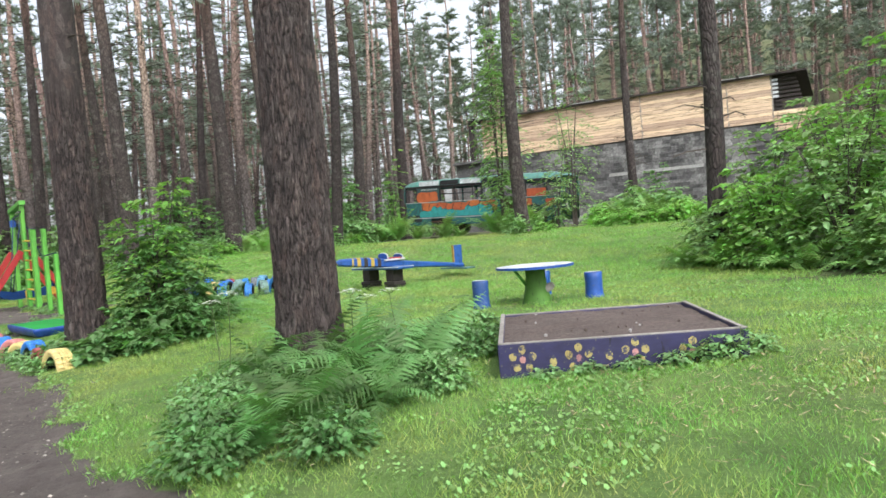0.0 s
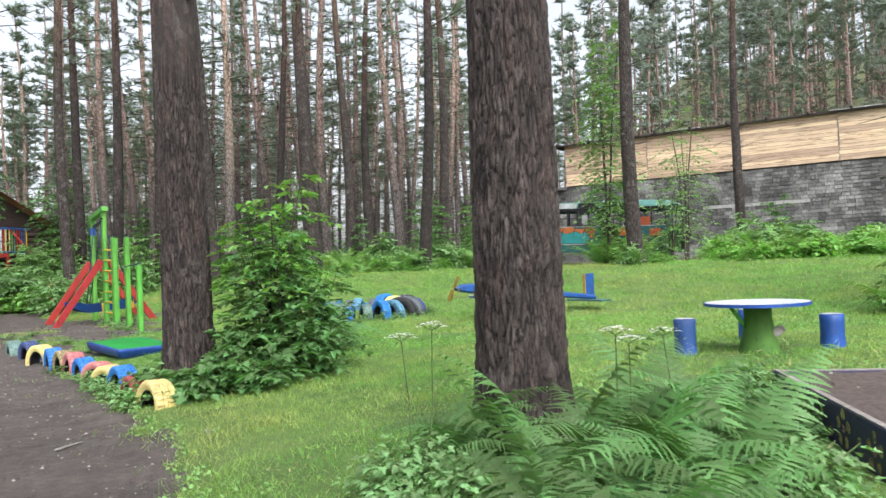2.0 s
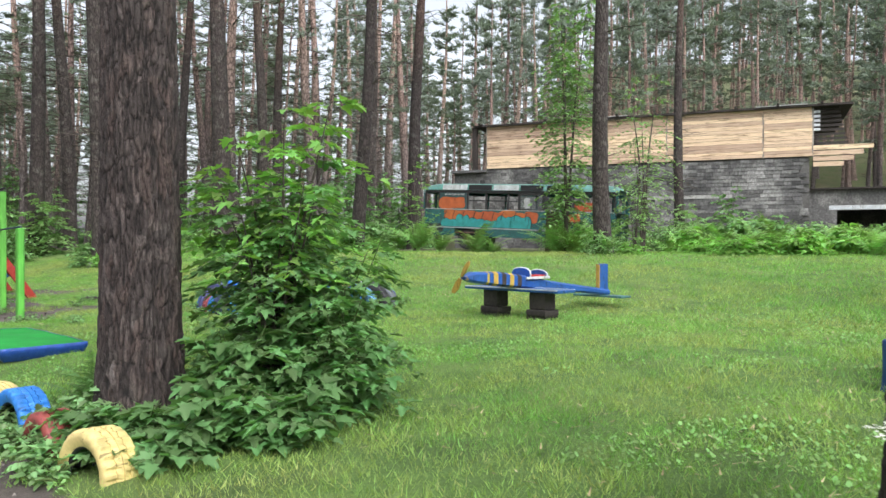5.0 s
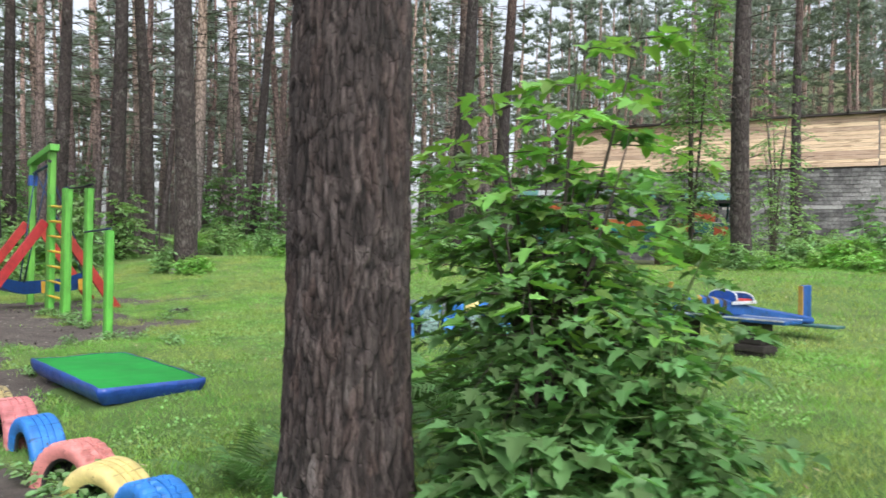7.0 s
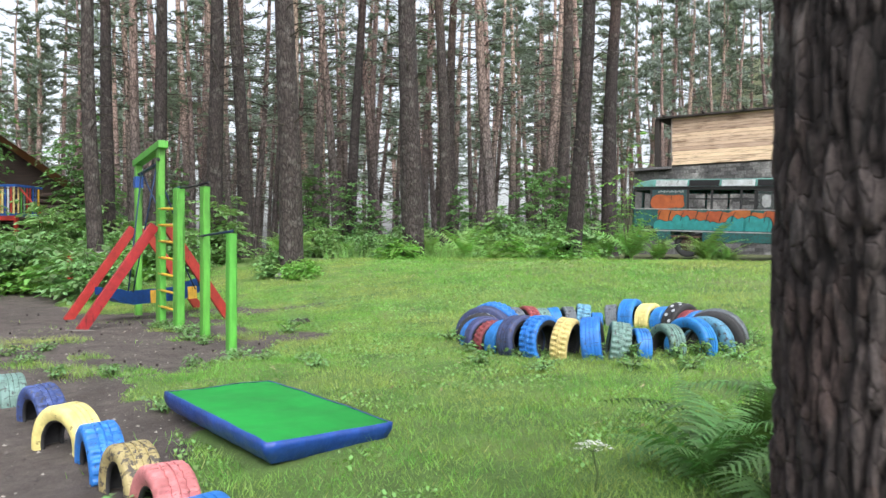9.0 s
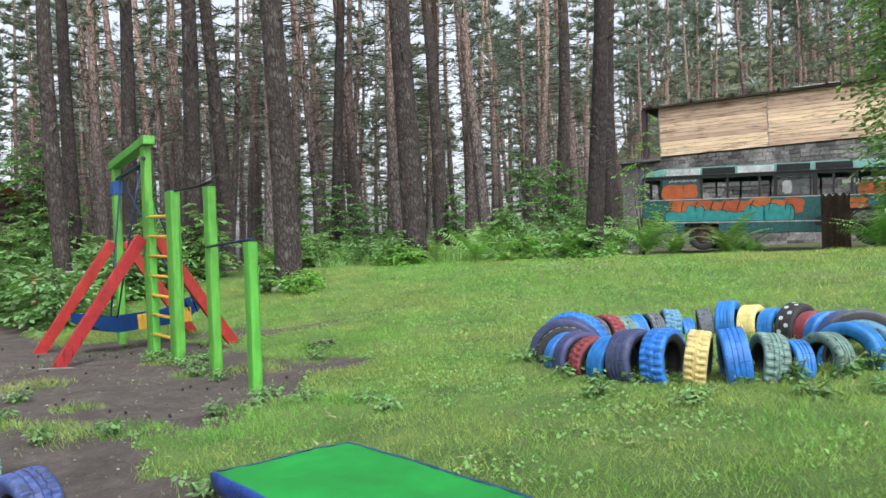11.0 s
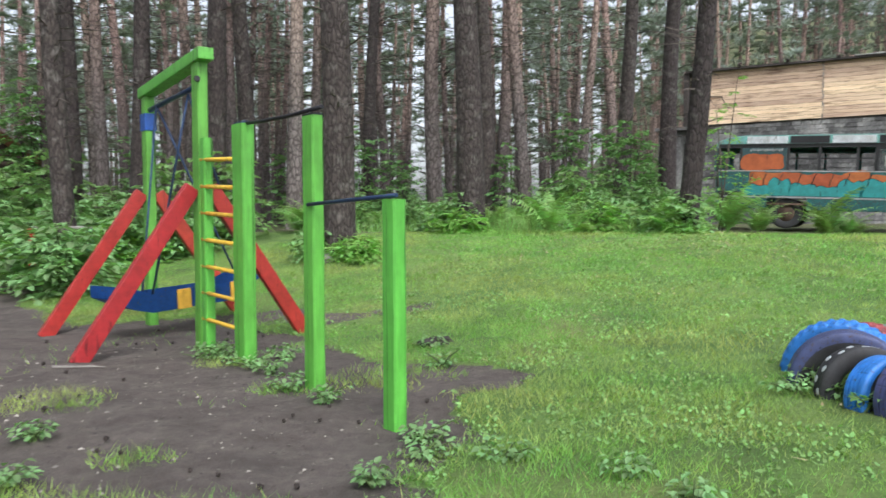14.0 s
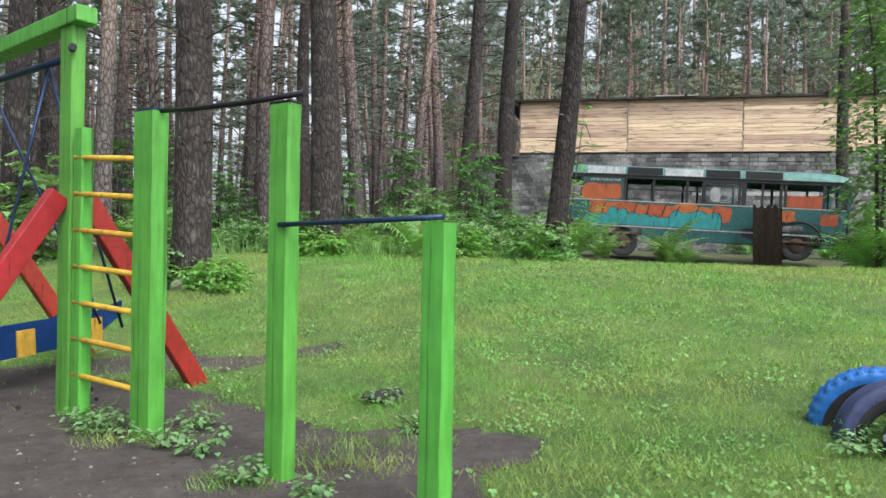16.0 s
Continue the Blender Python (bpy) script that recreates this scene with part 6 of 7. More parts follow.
# ---- plants ----
def frond_mesh(L, seed, pairs=20, lobes=6, arch=0.55, width=0.24):
    """A fern frond that rises and arches over, with lobed pinnae in pairs."""
    rng = random.Random(seed)
    v, f = [], []
    bend = rng.uniform(-0.16, 0.16)

    def centre(t):
        return Vector((L * (0.25 * t + 0.62 * t * t * 0.9), L * bend * t * t, L * (1.05 * t - arch * t * t)))

    n = 8
    for i in range(n):
        a, b = centre(i / n), centre((i + 1) / n)
        k = len(v)
        w0, w1 = 0.006 * (1 - i / n) + 0.001, 0.006 * (1 - (i + 1) / n) + 0.001
        v += [a + Vector((0, -w0, 0)), a + Vector((0, w0, 0)), b + Vector((0, w1, 0)), b + Vector((0, -w1, 0))]
        f += [(k, k + 1, k + 2), (k, k + 2, k + 3)]
    for i in range(pairs):
        t = 0.14 + 0.84 * i / pairs
        p = centre(t)
        d = (centre(min(t + 0.02, 1)) - centre(t - 0.02)).normalized()
        shape = math.sin(math.pi * (0.12 + 0.88 * (1 - (1 - t) ** 1.3))) if t < 0.45 else (1 - t) / 0.55 * 0.95 + 0.05
        ln = L * width * max(0.05, min(1.0, shape + 0.12)) * rng.uniform(0.86, 1.12)
        for s in (-1, 1):
            up = d.cross(Vector((0, s, 0))) * s
            out = (Vector((0, s, 0)) + d * rng.uniform(0.2, 0.55) + Vector((0, 0, -0.12 + rng.uniform(-0.25, 0.2)))).normalized()
            side = (d - out * d.dot(out)).normalized()
            hw = L * 0.023 * (0.45 + 0.55 * ln / (L * width))
            if lobes <= 1:
                k = len(v)
                v += [p - side * hw * 0.75, p + side * hw * 0.75, p + out * ln - Vector((0, 0, 0.12 * ln))]
                f += [(k, k + 1, k + 2)]
                continue
            # one pinna: a thin rib with leaflets on both sides, narrowing to its tip and drooping a little
            rib = lambda a: p + out * ln * a - Vector((0, 0, 0.2 * ln * a * a))
            k = len(v)
            for j in range(lobes + 1):
                a = j / lobes
                c, q = rib(a), hw * (1 - 0.9 * a) * 0.34
                v += [c + side * q, c - side * q]
            for j in range(lobes):
                a = (j + 0.75) / lobes
                q = hw * (1 - 0.8 * a) * rng.uniform(0.9, 1.15)
                i, c = k + 2 * j, rib(a)
                t0 = len(v)
                v += [c + side * q + Vector((0, 0, 0.1 * q)), c - side * q + Vector((0, 0, 0.1 * q))]
                f += [(i, i + 1, i + 3), (i, i + 3, i + 2), (i, i + 2, t0), (i + 1, t0 + 1, i + 3)]
    return tri_mesh("frond", [tuple(q) for q in v], f)


FRONDS = [frond_mesh(0.95, s, 24, 8, a, w) for s, a, w in ((1, 0.50, 0.20), (2, 0.66, 0.22), (3, 0.36, 0.18), (4, 0.80, 0.21), (11, 0.58, 0.19), (12, 0.9, 0.2))]
FRONDS_FAR = [frond_mesh(0.95, s, 20, 1, a, 0.2) for s, a in ((5, 0.45), (6, 0.62), (7, 0.54))]
for me in FRONDS:
    me.materials.append(M_FERN)
for me in FRONDS_FAR:
    me.materials.append(M_FERN_DARK)


def fern(x, y, size, seed, far=False, count=0, droop=34):
    rng = random.Random(seed)
    ob = thing("fern", at_ground(x, y, -0.02), "wide green fern with arching feathery fronds", "fern", "ferns round the lawn")
    n = count or rng.randint(9, 12)
    for k in range(n):
        fr = new("frond", rng.choice(FRONDS_FAR if far else FRONDS))
        fr.parent = ob
        s = size * rng.uniform(0.6, 1.12)
        fr.matrix_basis = pose(0, 0, 0, rng.uniform(-24, 24), rng.uniform(-26, droop), k * 360 / n + rng.uniform(-20, 20)) @ Matrix.Diagonal((s, s, s, 1))
    return ob


def leaf_shape(kind):
    """Outline points of one leaf in its plane and a fan of triangles; folded along the midrib by the caller."""
    if kind == "lobed":
        half = [(0.16, -0.03), (0.40, 0.08), (0.27, 0.22), (0.56, 0.50), (0.25, 0.50), (0.20, 0.78)]
        return [(0, 0)] + half + [(0, 1.05)] + [(-a, b) for a, b in half[::-1]]
    if kind == "broad":
        return [(0, 0), (0.30, 0.22), (0.34, 0.52), (0.16, 0.84), (0, 1.0), (-0.16, 0.84), (-0.34, 0.52), (-0.30, 0.22)]
    return [(0, 0), (0.16, 0.4), (0, 1.0), (-0.16, 0.4)]


def leaves_mesh(name, spots, kind, size, seed, droop=0.08):
    """Many leaves at spots (point, outward way)."""
    rng = random.Random(seed)
    outline = leaf_shape(kind)
    v, f = [], []
    for p, way in spots:
        s = size * rng.uniform(0.6, 1.25)
        d = Vector((way[0] + rng.uniform(-0.6, 0.6), way[1] + rng.uniform(-0.6, 0.6), way[2] * 0.3 + rng.uniform(-0.4, 0.3) - droop)).normalized()
        side = d.cross(Vector((rng.uniform(-0.35, 0.35), rng.uniform(-0.35, 0.35), 1))).normalized()
        nrm = side.cross(d)
        k = len(v)
        m = len(outline)
        for a, b in outline:
            v.append(tuple(Vector(p) + side * a * s + d * b * s + nrm * (abs(a) * 0.35 - b * b * 0.18) * s))
        for i in range(1, m - 1):
            f.append((k, k + i, k + i + 1))
    return tri_mesh(name, v, f)


def shrub(x, y, radius, height, seed, leaves, size, mat, kind="lobed", label="", stems=7, name="shrub", group="shrubs", squash=1.0, dome=0, clear=0.03):
    rng = random.Random(seed)
    ob = thing(name, at_ground(x, y, -0.02), label, "shrub", group)
    bm = bmesh.new()
    spots = []
    tips = []
    for k in range(stems):
        a = k * math.tau / stems + rng.uniform(-0.4, 0.4)
        r = radius * rng.uniform(0.35, 0.95)
        h = height * (rng.uniform(0.85, 1.0) if k < 2 else rng.uniform(0.35, 0.8))
        p0, p2 = Vector((rng.uniform(-0.08, 0.08), rng.uniform(-0.08, 0.08), 0)), Vector((math.cos(a) * r, math.sin(a) * r * squash, h))
        p1 = Vector((p2.x * 0.4, p2.y * 0.4, h * 0.6))
        tube(bm, [p0, p1, p2], [0.012 + 0.006 * height, 0.010, 0.003], 5, False)
        tips.append((p0, p1, p2))
    part("stem", bm, M_TWIG if height > 1.6 else M_STEM, ob, "thin stems of the shrub")["kind"] = "stuff"
    per = max(1, leaves // (stems * 9))
    for p0, p1, p2 in tips:
        for _ in range(9):
            t = rng.uniform(0.18, 1.0)
            c = p0.lerp(p1, t / 0.55) if t < 0.55 else p1.lerp(p2, (t - 0.55) / 0.45)
            a = rng.uniform(0, math.tau)
            ln = radius * rng.uniform(0.25, 0.6) * (1.15 - 0.75 * t)
            way = Vector((math.cos(a), math.sin(a) * squash, rng.uniform(-0.1, 0.35)))
            for j in range(per):
                q = c + way * ln * rng.uniform(0.25, 1.0) + Vector((rng.uniform(-1, 1), rng.uniform(-1, 1), rng.uniform(-0.5, 0.5))) * 0.09 * radius
                if q.z > clear:
                    spots.append((q, way))
    for _ in range(dome):
        # leaves crowding on the outside of the bush
        a, e = rng.uniform(0, math.tau), math.asin(rng.uniform(0.0, 1.0))
        way = Vector((math.cos(a) * math.cos(e), math.sin(a) * math.cos(e) * squash, math.sin(e)))
        lump = 0.84 + 0.3 * noise.noise(way * 2.6 + Vector((seed, 0, 0))) + 0.16 * noise.noise(way * 7 + Vector((0, seed, 0)))
        q = way * lump * (1 - 0.35 * rng.random() ** 2)
        spots.append((Vector((q.x * radius, q.y * radius, 0.06 + max(0.0, q.z) ** 1.15 * height * 0.95)), Vector((way.x, way.y, 0.15))))
    part("foliage", leaves_mesh("foliage", spots, kind, size, seed + 1), mat, ob, "loose green leaves")["kind"] = "stuff"
    return ob


def layered_bush(x, y, radius, height, seed, leaf, mat, label, kind="lobed", stems=6, tiers=9, per=7, low=0.1, name="shrub", group="shrubs", waist=0.25, droop=0.22, wood=None):
    """A bush of upright stems that carry flat, drooping sprays of leaves, tier over tier, with gaps between."""
    rng = random.Random(seed)
    ob = thing(name, at_ground(x, y, -0.02), label, "tree" if height > 4 else "shrub", group)
    bm, spots = bmesh.new(), []
    for k in range(stems):
        a = k * math.tau / stems + rng.uniform(-0.5, 0.5)
        r = radius * rng.uniform(0.15, 0.62)
        h = height * (1.0 if k == 0 else rng.uniform(0.55, 0.97))
        tip = Vector((math.cos(a) * r, math.sin(a) * r, h))
        mid = Vector((tip.x * 0.35 + rng.uniform(-0.05, 0.05), tip.y * 0.35, h * 0.55))
        root = Vector((rng.uniform(-0.1, 0.1), rng.uniform(-0.1, 0.1), -0.02))
        thick = 0.006 + 0.005 * height
        tube(bm, [root, mid, tip], [thick, thick * 0.7, 0.003], 5, False)
        turn = rng.uniform(0, 6)
        for j in range(tiers):
            t = low + (1 - low) * (j + rng.uniform(0, 0.8)) / tiers
            c = root.lerp(mid, t / 0.55) if t < 0.55 else mid.lerp(tip, (t - 0.55) / 0.45)
            turn += 2.4 + rng.uniform(-0.4, 0.4)
            q = (t * h / height)
            shape = min(1.0, 0.55 + q / max(waist, 0.01) * 0.45) * (1.06 - 0.82 * max(0.0, q - waist) / (1 - waist))
            ln = radius * 0.85 * shape * rng.uniform(0.55, 1.05)
            way = Vector((math.cos(turn), math.sin(turn), 0))
            side = Vector((-way.y, way.x, 0))
            rise = rng.uniform(0.0, 0.35)
            at = lambda u: c + way * ln * u + Vector((0, 0, ln * (rise * u - (droop + rise * 0.7) * u * u)))
            tube(bm, [c, at(0.5), at(1.0)], [0.005, 0.003, 0.0015], 3, False)
            for m in range(per):
                u = 0.22 + 0.78 * (m + rng.uniform(0, 0.7)) / per
                e = 1 if m % 2 else -1
                p = at(u)
                if p.z < 0.03:
                    continue
                out = way * 0.55 + side * e * 0.9
                spots.append((p + side * e * leaf * rng.uniform(0, 0.5), out))
                if rng.random() < 0.55:
                    spots.append((p + side * -e * leaf * rng.uniform(0.2, 1.1) + Vector((0, 0, rng.uniform(-0.05, 0.03))), way * 0.6 - side * e))
            spots.append((at(1.0), way))
    part("stem", bm, wood or (M_TWIG if height > 1.6 else M_STEM), ob, "thin stems of the shrub")["kind"] = "stuff"
    part("foliage", leaves_mesh("foliage", spots, kind, leaf, seed + 1), mat, ob, "flat sprays of green leaves")["kind"] = "stuff"
    return ob


# shrub and herbs at the foot of the second pine
layered_bush(-3.74, 8.72, 0.98, 1.95, 11, 0.085, M_SHRUB, "dense green shrub with lobed leaves beside a pine", stems=10, tiers=15, per=11, low=0.04, waist=0.24)
layered_bush(-3.72, 8.80, 0.95, 2.5, 12, 0.10, M_SHRUB_LIGHT, "tall loose shrub with light green lobed leaves", stems=6, tiers=12, per=7, low=0.45, waist=0.5)
layered_bush(-3.35, 9.0, 0.8, 1.35, 17, 0.085, M_SHRUB, "green shrub with lobed leaves behind the pine", stems=8, tiers=12, per=9, low=0.04)
layered_bush(-3.22, 8.42, 0.7, 1.05, 13, 0.09, M_SHRUB, "low green shrub with lobed leaves", stems=9, tiers=10, per=9, low=0.04)
layered_bush(-3.85, 8.15, 0.6, 0.75, 18, 0.12, M_SHRUB, "low broad-leaved shrub under a taller one", stems=8, tiers=7, per=7, low=0.05)
for k, (x, y, r, h) in enumerate(((-4.35, 7.72, 0.42, 0.36), (-3.75, 7.75, 0.5, 0.42), (-4.05, 7.45, 0.4, 0.3), (-3.35, 7.75, 0.45, 0.4), (-4.75, 7.75, 0.35, 0.3))):
    layered_bush(x, y, r, h, 14 + 31 * k, 0.115, M_SHRUB, "low leafy herbs at the foot of a pine", stems=9, tiers=4, per=5, low=0.2, name="herbs", waist=0.6)
shrub(-4.9, 8.05, 0.45, 0.32, 16, 200, 0.075, M_HERB, label="low leafy herbs between tyres and pine", stems=8, name="herbs", dome=320)
for k, (x, y) in enumerate(((-4.75, 7.35), (-5.25, 7.9), (-5.85, 8.35), (-6.3, 8.8))):
    shrub(x, y, 0.3, 0.2, 70 + k, 160, 0.06, M_HERB, "broad", "low leafy weeds between the tyres", 6, name="weed_clump", group="weeds", dome=160)

# ferns round the first pine
NEAR_FERNS = [(0.55, 3.35, 0.85), (1.0, 3.75, 0.9), (0.1, 3.9, 0.85), (0.75, 4.3, 1.0), (0.25, 4.6, 0.95), (1.15, 4.55, 0.85), (-0.1, 4.9, 0.9), (0.6, 5.1, 1.0), (1.05, 5.3, 0.85), (0.45, 5.75, 0.95), (0.95, 6.0, 0.8), (-0.55, 5.05, 0.8), (0.35, 3.0, 0.65), (-0.45, 5.35, 0.75)]
for k, (x, y, s) in enumerate(NEAR_FERNS):
    fern(x, y, s * 1.08, 500 + k, False, 13)
for k, (x, y, s) in enumerate(((-4.55, 11.3, 1.2), (-4.2, 11.9, 1.1), (-4.85, 10.85, 1.0), (-4.3, 10.6, 1.1), (-3.9, 11.2, 1.1), (-5.3, 9.4, 0.6), (-5.5, 9.0, 0.55), (-5.1, 9.7, 0.6), (-5.15, 8.85, 0.5))):
    fern(x, y, s, 540 + k)
for k, (x, y, r) in enumerate(((-0.4, 3.9, 0.45), (-0.2, 3.35, 0.4), (1.35, 4.2, 0.35), (1.45, 5.6, 0.35), (1.4, 6.6, 0.3), (0.1, 2.75, 0.4), (-0.75, 4.5, 0.4), (0.9, 2.85, 0.35))):
    shrub(x, y, r, 0.32, 560 + k, 260, 0.05, M_SHRUB if k % 2 else M_HERB, dome=420, label="low leafy herbs at the edge of the ferns", stems=7, name="herbs")

for k, (x, y, r, h) in enumerate(((2.55, 4.52, 0.14, 0.12), (2.9, 4.54, 0.16, 0.14), (3.25, 4.56, 0.17, 0.2), (3.5, 4.58, 0.18, 0.24), (3.72, 4.6, 0.16, 0.27), (3.95, 4.72, 0.2, 0.22), (2.2, 4.46, 0.13, 0.1))):
    layered_bush(x, y, r, h, 1500 + k, 0.05, M_HERB, "small trailing weeds along the sandbox", "broad", stems=6, tiers=4, per=4, low=0.15, name="weed_clump", group="weeds", waist=0.6)

# thicket at the edge beyond the sandbox, young trees
for k, (x, y, r, h) in enumerate(((5.9, 12.6, 1.2, 2.1), (6.9, 11.7, 1.4, 2.8), (5.4, 13.9, 1.1, 1.8), (7.7, 13.2, 1.6, 4.2), (6.5, 14.6, 1.4, 3.2), (8.3, 11.2, 1.5, 4.4), (9.2, 12.6, 1.8, 6.4), (8.2, 15.6, 1.6, 4.4), (7.2, 10.5, 0.9, 1.4), (8.6, 10.0, 1.3, 3.6), (6.2, 12.2, 0.8, 1.2))):
    layered_bush(x, y, r, h, 600 + k, 0.125, M_BIRCH if k % 3 else M_SHRUB_LIGHT, "light green young bushes in tiers at the lawn's edge", "broad", stems=9, tiers=int(9 + 2 * h), per=9, low=0.05, group="thicket")
for k, (x, y, s) in enumerate(((7.9, 10.1, 1.3), (7.4, 9.7, 1.0), (8.6, 10.4, 1.4), (6.2, 11.6, 1.2), (5.2, 13.0, 1.1), (5.9, 12.0, 1.3), (4.7, 13.8, 1.1), (6.8, 10.6, 1.2))):
    fern(x, y, s, 640 + k, True, 15)
layered_bush(-0.15, 27.0, 1.6, 8.6, 650, 0.15, M_BIRCH, "slender young birch with light green leaves", "broad", stems=3, tiers=64, per=10, low=0.16, name="young_tree", waist=0.45, droop=0.4)
layered_bush(2.0, 26.6, 1.0, 3.2, 651, 0.10, M_BIRCH, "young tree with pale green leaves beside a pine", "broad", stems=4, tiers=14, per=7, name="young_tree")
layered_bush(-5.6, 32.2, 1.1, 4.4, 653, 0.12, M_SHRUB_LIGHT, "thin young sapling behind the bus", "broad", stems=3, tiers=12, per=6, name="young_tree")
layered_bush(2.6, 28.9, 1.6, 6.4, 654, 0.12, M_BIRCH, "young deciduous tree with light leaves beside the bus", "broad", stems=5, tiers=22, per=8, low=0.2, name="young_tree", waist=0.5, droop=0.35)
layered_bush(1.75, 30.3, 0.8, 1.7, 655, 0.12, M_SHRUB, "green bush growing against the bus", "broad", stems=7, tiers=9)

for k, (u, d, s) in enumerate(((-0.5, 1.7, 1.1), (0.5, 1.9, 1.25), (1.2, 1.4, 0.9), (2.9, 1.8, 1.25), (3.4, 1.4, 0.8), (6.9, 4.9, 1.05), (7.2, 4.2, 1.2), (7.8, 4.4, 1.1), (7.5, 5.1, 1.1), (8.3, 4.8, 1.1), (8.0, 3.7, 1.0))):
    fern(-5.3 + 0.943 * u - 0.333 * d, 34.05 - 0.333 * u - 0.943 * d, s * 1.5, 660 + k, True, 20, 8)

# broad-leaved trees about the log house
for k, (x, y, r, h) in enumerate(((-31.5, 31.0, 2.2, 9.0), (-37.0, 33.5, 2.6, 11.0), (-29.0, 34.5, 1.8, 7.5))):
    layered_bush(x, y, r, h, 1600 + k, 0.19, M_SHRUB, "tall dark green broad-leaved tree beside the log house", "broad", stems=6, tiers=24, per=10, low=0.28, name="young_tree", group="trees by the house", waist=0.6)

# undergrowth along the edge of the wood, built from a few plants repeated
KINDS = [
    layered_bush(-50, -30, 0.95, 1.1, 700, 0.13, M_HERB, "low green bush of the undergrowth", "broad", 9, 9, 7, 0.05, group="undergrowth"),
    layered_bush(-52, -30, 0.85, 1.6, 701, 0.12, M_BIRCH, "green bush of the undergrowth", "broad", 7, 11, 7, 0.05, group="undergrowth"),
    layered_bush(-54, -30, 0.75, 2.6, 702, 0.12, M_SHRUB, "young bushy sapling of the undergrowth", "broad", 4, 15, 7, 0.06, group="undergrowth"),
    layered_bush(-56, -30, 1.0, 0.7, 703, 0.14, M_SHRUB_LIGHT, "low light green leafy plants of the undergrowth", "broad", 10, 6, 7, 0.08, group="undergrowth"),
    fern(-58, -30, 1.35, 704, True, 15, 12),
    fern(-60, -30, 1.15, 705, True, 13),
]


def spread_undergrowth():
    rng = random.Random(77)

    def plant(x, y, kind, s):
        copy_thing(KINDS[kind], pose(x, y, gz(x, y) - 0.03, 0, 0, rng.uniform(0, 360)) @ Matrix.Diagonal((s, s, s * rng.uniform(0.8, 1.15), 1)))

    # strip behind the lawn
    for k in range(190):
        x = rng.uniform(-17.5, 7)
        v = rng.uniform(27.2, 33.5) if rng.random() < 0.7 else rng.uniform(33, 48)
        y = v - 0.12 * (x + 8)
        if -6.2 < x < 3.6 and 30.0 < y + 0.34 * (x + 5.3) - 0 < 37.5:
            continue
        front = y < 30.0
        if -6.5 < x < 3.5 and y > 25.0:
            continue
        plant(x, y, rng.choice((3, 4, 4, 5, 0, 4)) if front else rng.choice((0, 1, 0, 4, 4, 2)), rng.uniform(0.8, 1.3))
    # in front of the bus and wall
    for k in range(60):
        x = rng.uniform(-5.5, 12)
        y = rng.uniform(26.5, 30.5) - 0.30 * (x + 5)
        if y < 22.5 - 0.1 * x or -6.5 < x < 3.2:
            continue
        plant(x, y, rng.choice((3, 4, 4, 5)), rng.uniform(0.7, 1.1))
    for k in range(50):
        x = rng.uniform(3.5, 16)
        plant(x, rng.uniform(24, 42) - 0.3 * x, rng.choice((3, 4, 5, 0)), rng.uniform(0.8, 1.3))
    # left edge
    for k in range(60):
        x = rng.uniform(-27, -17.2)
        y = rng.uniform(20.5, 28) - 0.1 * (x + 18)
        plant(x, y, rng.choice((0, 0, 0, 3, 1)), rng.uniform(1.1, 1.6))
    # deep in the wood
    for k in range(55):
        x, y = rng.uniform(-45, -6), rng.uniform(34, 70)
        plant(x, y, rng.choice((1, 2, 2, 0)), rng.uniform(1.0, 1.8))
    # at the foot of single pines on the lawn
    for px, py in ((-13.9, 24.2), (-7.08, 28.0), (0.78, 24.85)):
        for k in range(5):
            plant(px + rng.uniform(-0.8, 0.8), py + rng.uniform(-0.8, 0.3), rng.choice((0, 3, 5)), rng.uniform(0.45, 0.75))


spread_undergrowth()


def umbel(x, y, h, seed, lean=0.1):
    """A tall stem with flat white flower heads."""
    rng = random.Random(seed)
    ob = thing("umbel_flower", at_ground(x, y, -0.02), "tall wild umbel with flat white flower heads", "flower", "white umbels")
    bm = bmesh.new()
    top = Vector((lean * h, 0.05 * h, h))
    tube(bm, [(0, 0, 0), top * 0.5 + Vector((0.02, 0, 0)), top], [0.007, 0.006, 0.004], 6, False)
    for k in range(9):
        a = k * math.tau / 9
        tube(bm, [top, top + Vector((0.09 * math.cos(a), 0.09 * math.sin(a), 0.05))], 0.0015, 3, False)
    part("stem", bm, M_STEM, ob)
    v, f = [], []
    for k in range(15):
        a0, r0 = k * 2.4, 0.098 * math.sqrt((k + 0.5) / 15)
        c0 = top + Vector((r0 * math.cos(a0), r0 * math.sin(a0), 0.055 - 3.0 * r0 * r0 + rng.uniform(-0.006, 0.006)))
        for _ in range(16):
            a, r = rng.uniform(0, math.tau), 0.024 * math.sqrt(rng.random())
            c = c0 + Vector((r * math.cos(a), r * math.sin(a), 0.006 - 12 * r * r))
            n = len(v)
            for q in range(3):
                v.append((c.x + 0.006 * math.cos(q * 2.1 + a), c.y + 0.006 * math.sin(q * 2.1 + a), c.z + rng.uniform(-0.003, 0.003)))
            f.append((n, n + 1, n + 2))
    part("flower_head", tri_mesh("flower_head", v, f), M_PETAL, ob, "flat white flower head")["kind"] = "stuff"


for k, (x, y, h) in enumerate(((-0.70, 4.72, 0.9), (-0.84, 4.86, 0.82), (0.42, 4.9, 0.78), (0.8, 5.2, 0.74), (0.5, 5.15, 0.7), (-5.45, 10.6, 0.22))):
    umbel(x, y, h, 800 + k, 0.06 * (-1) ** k)


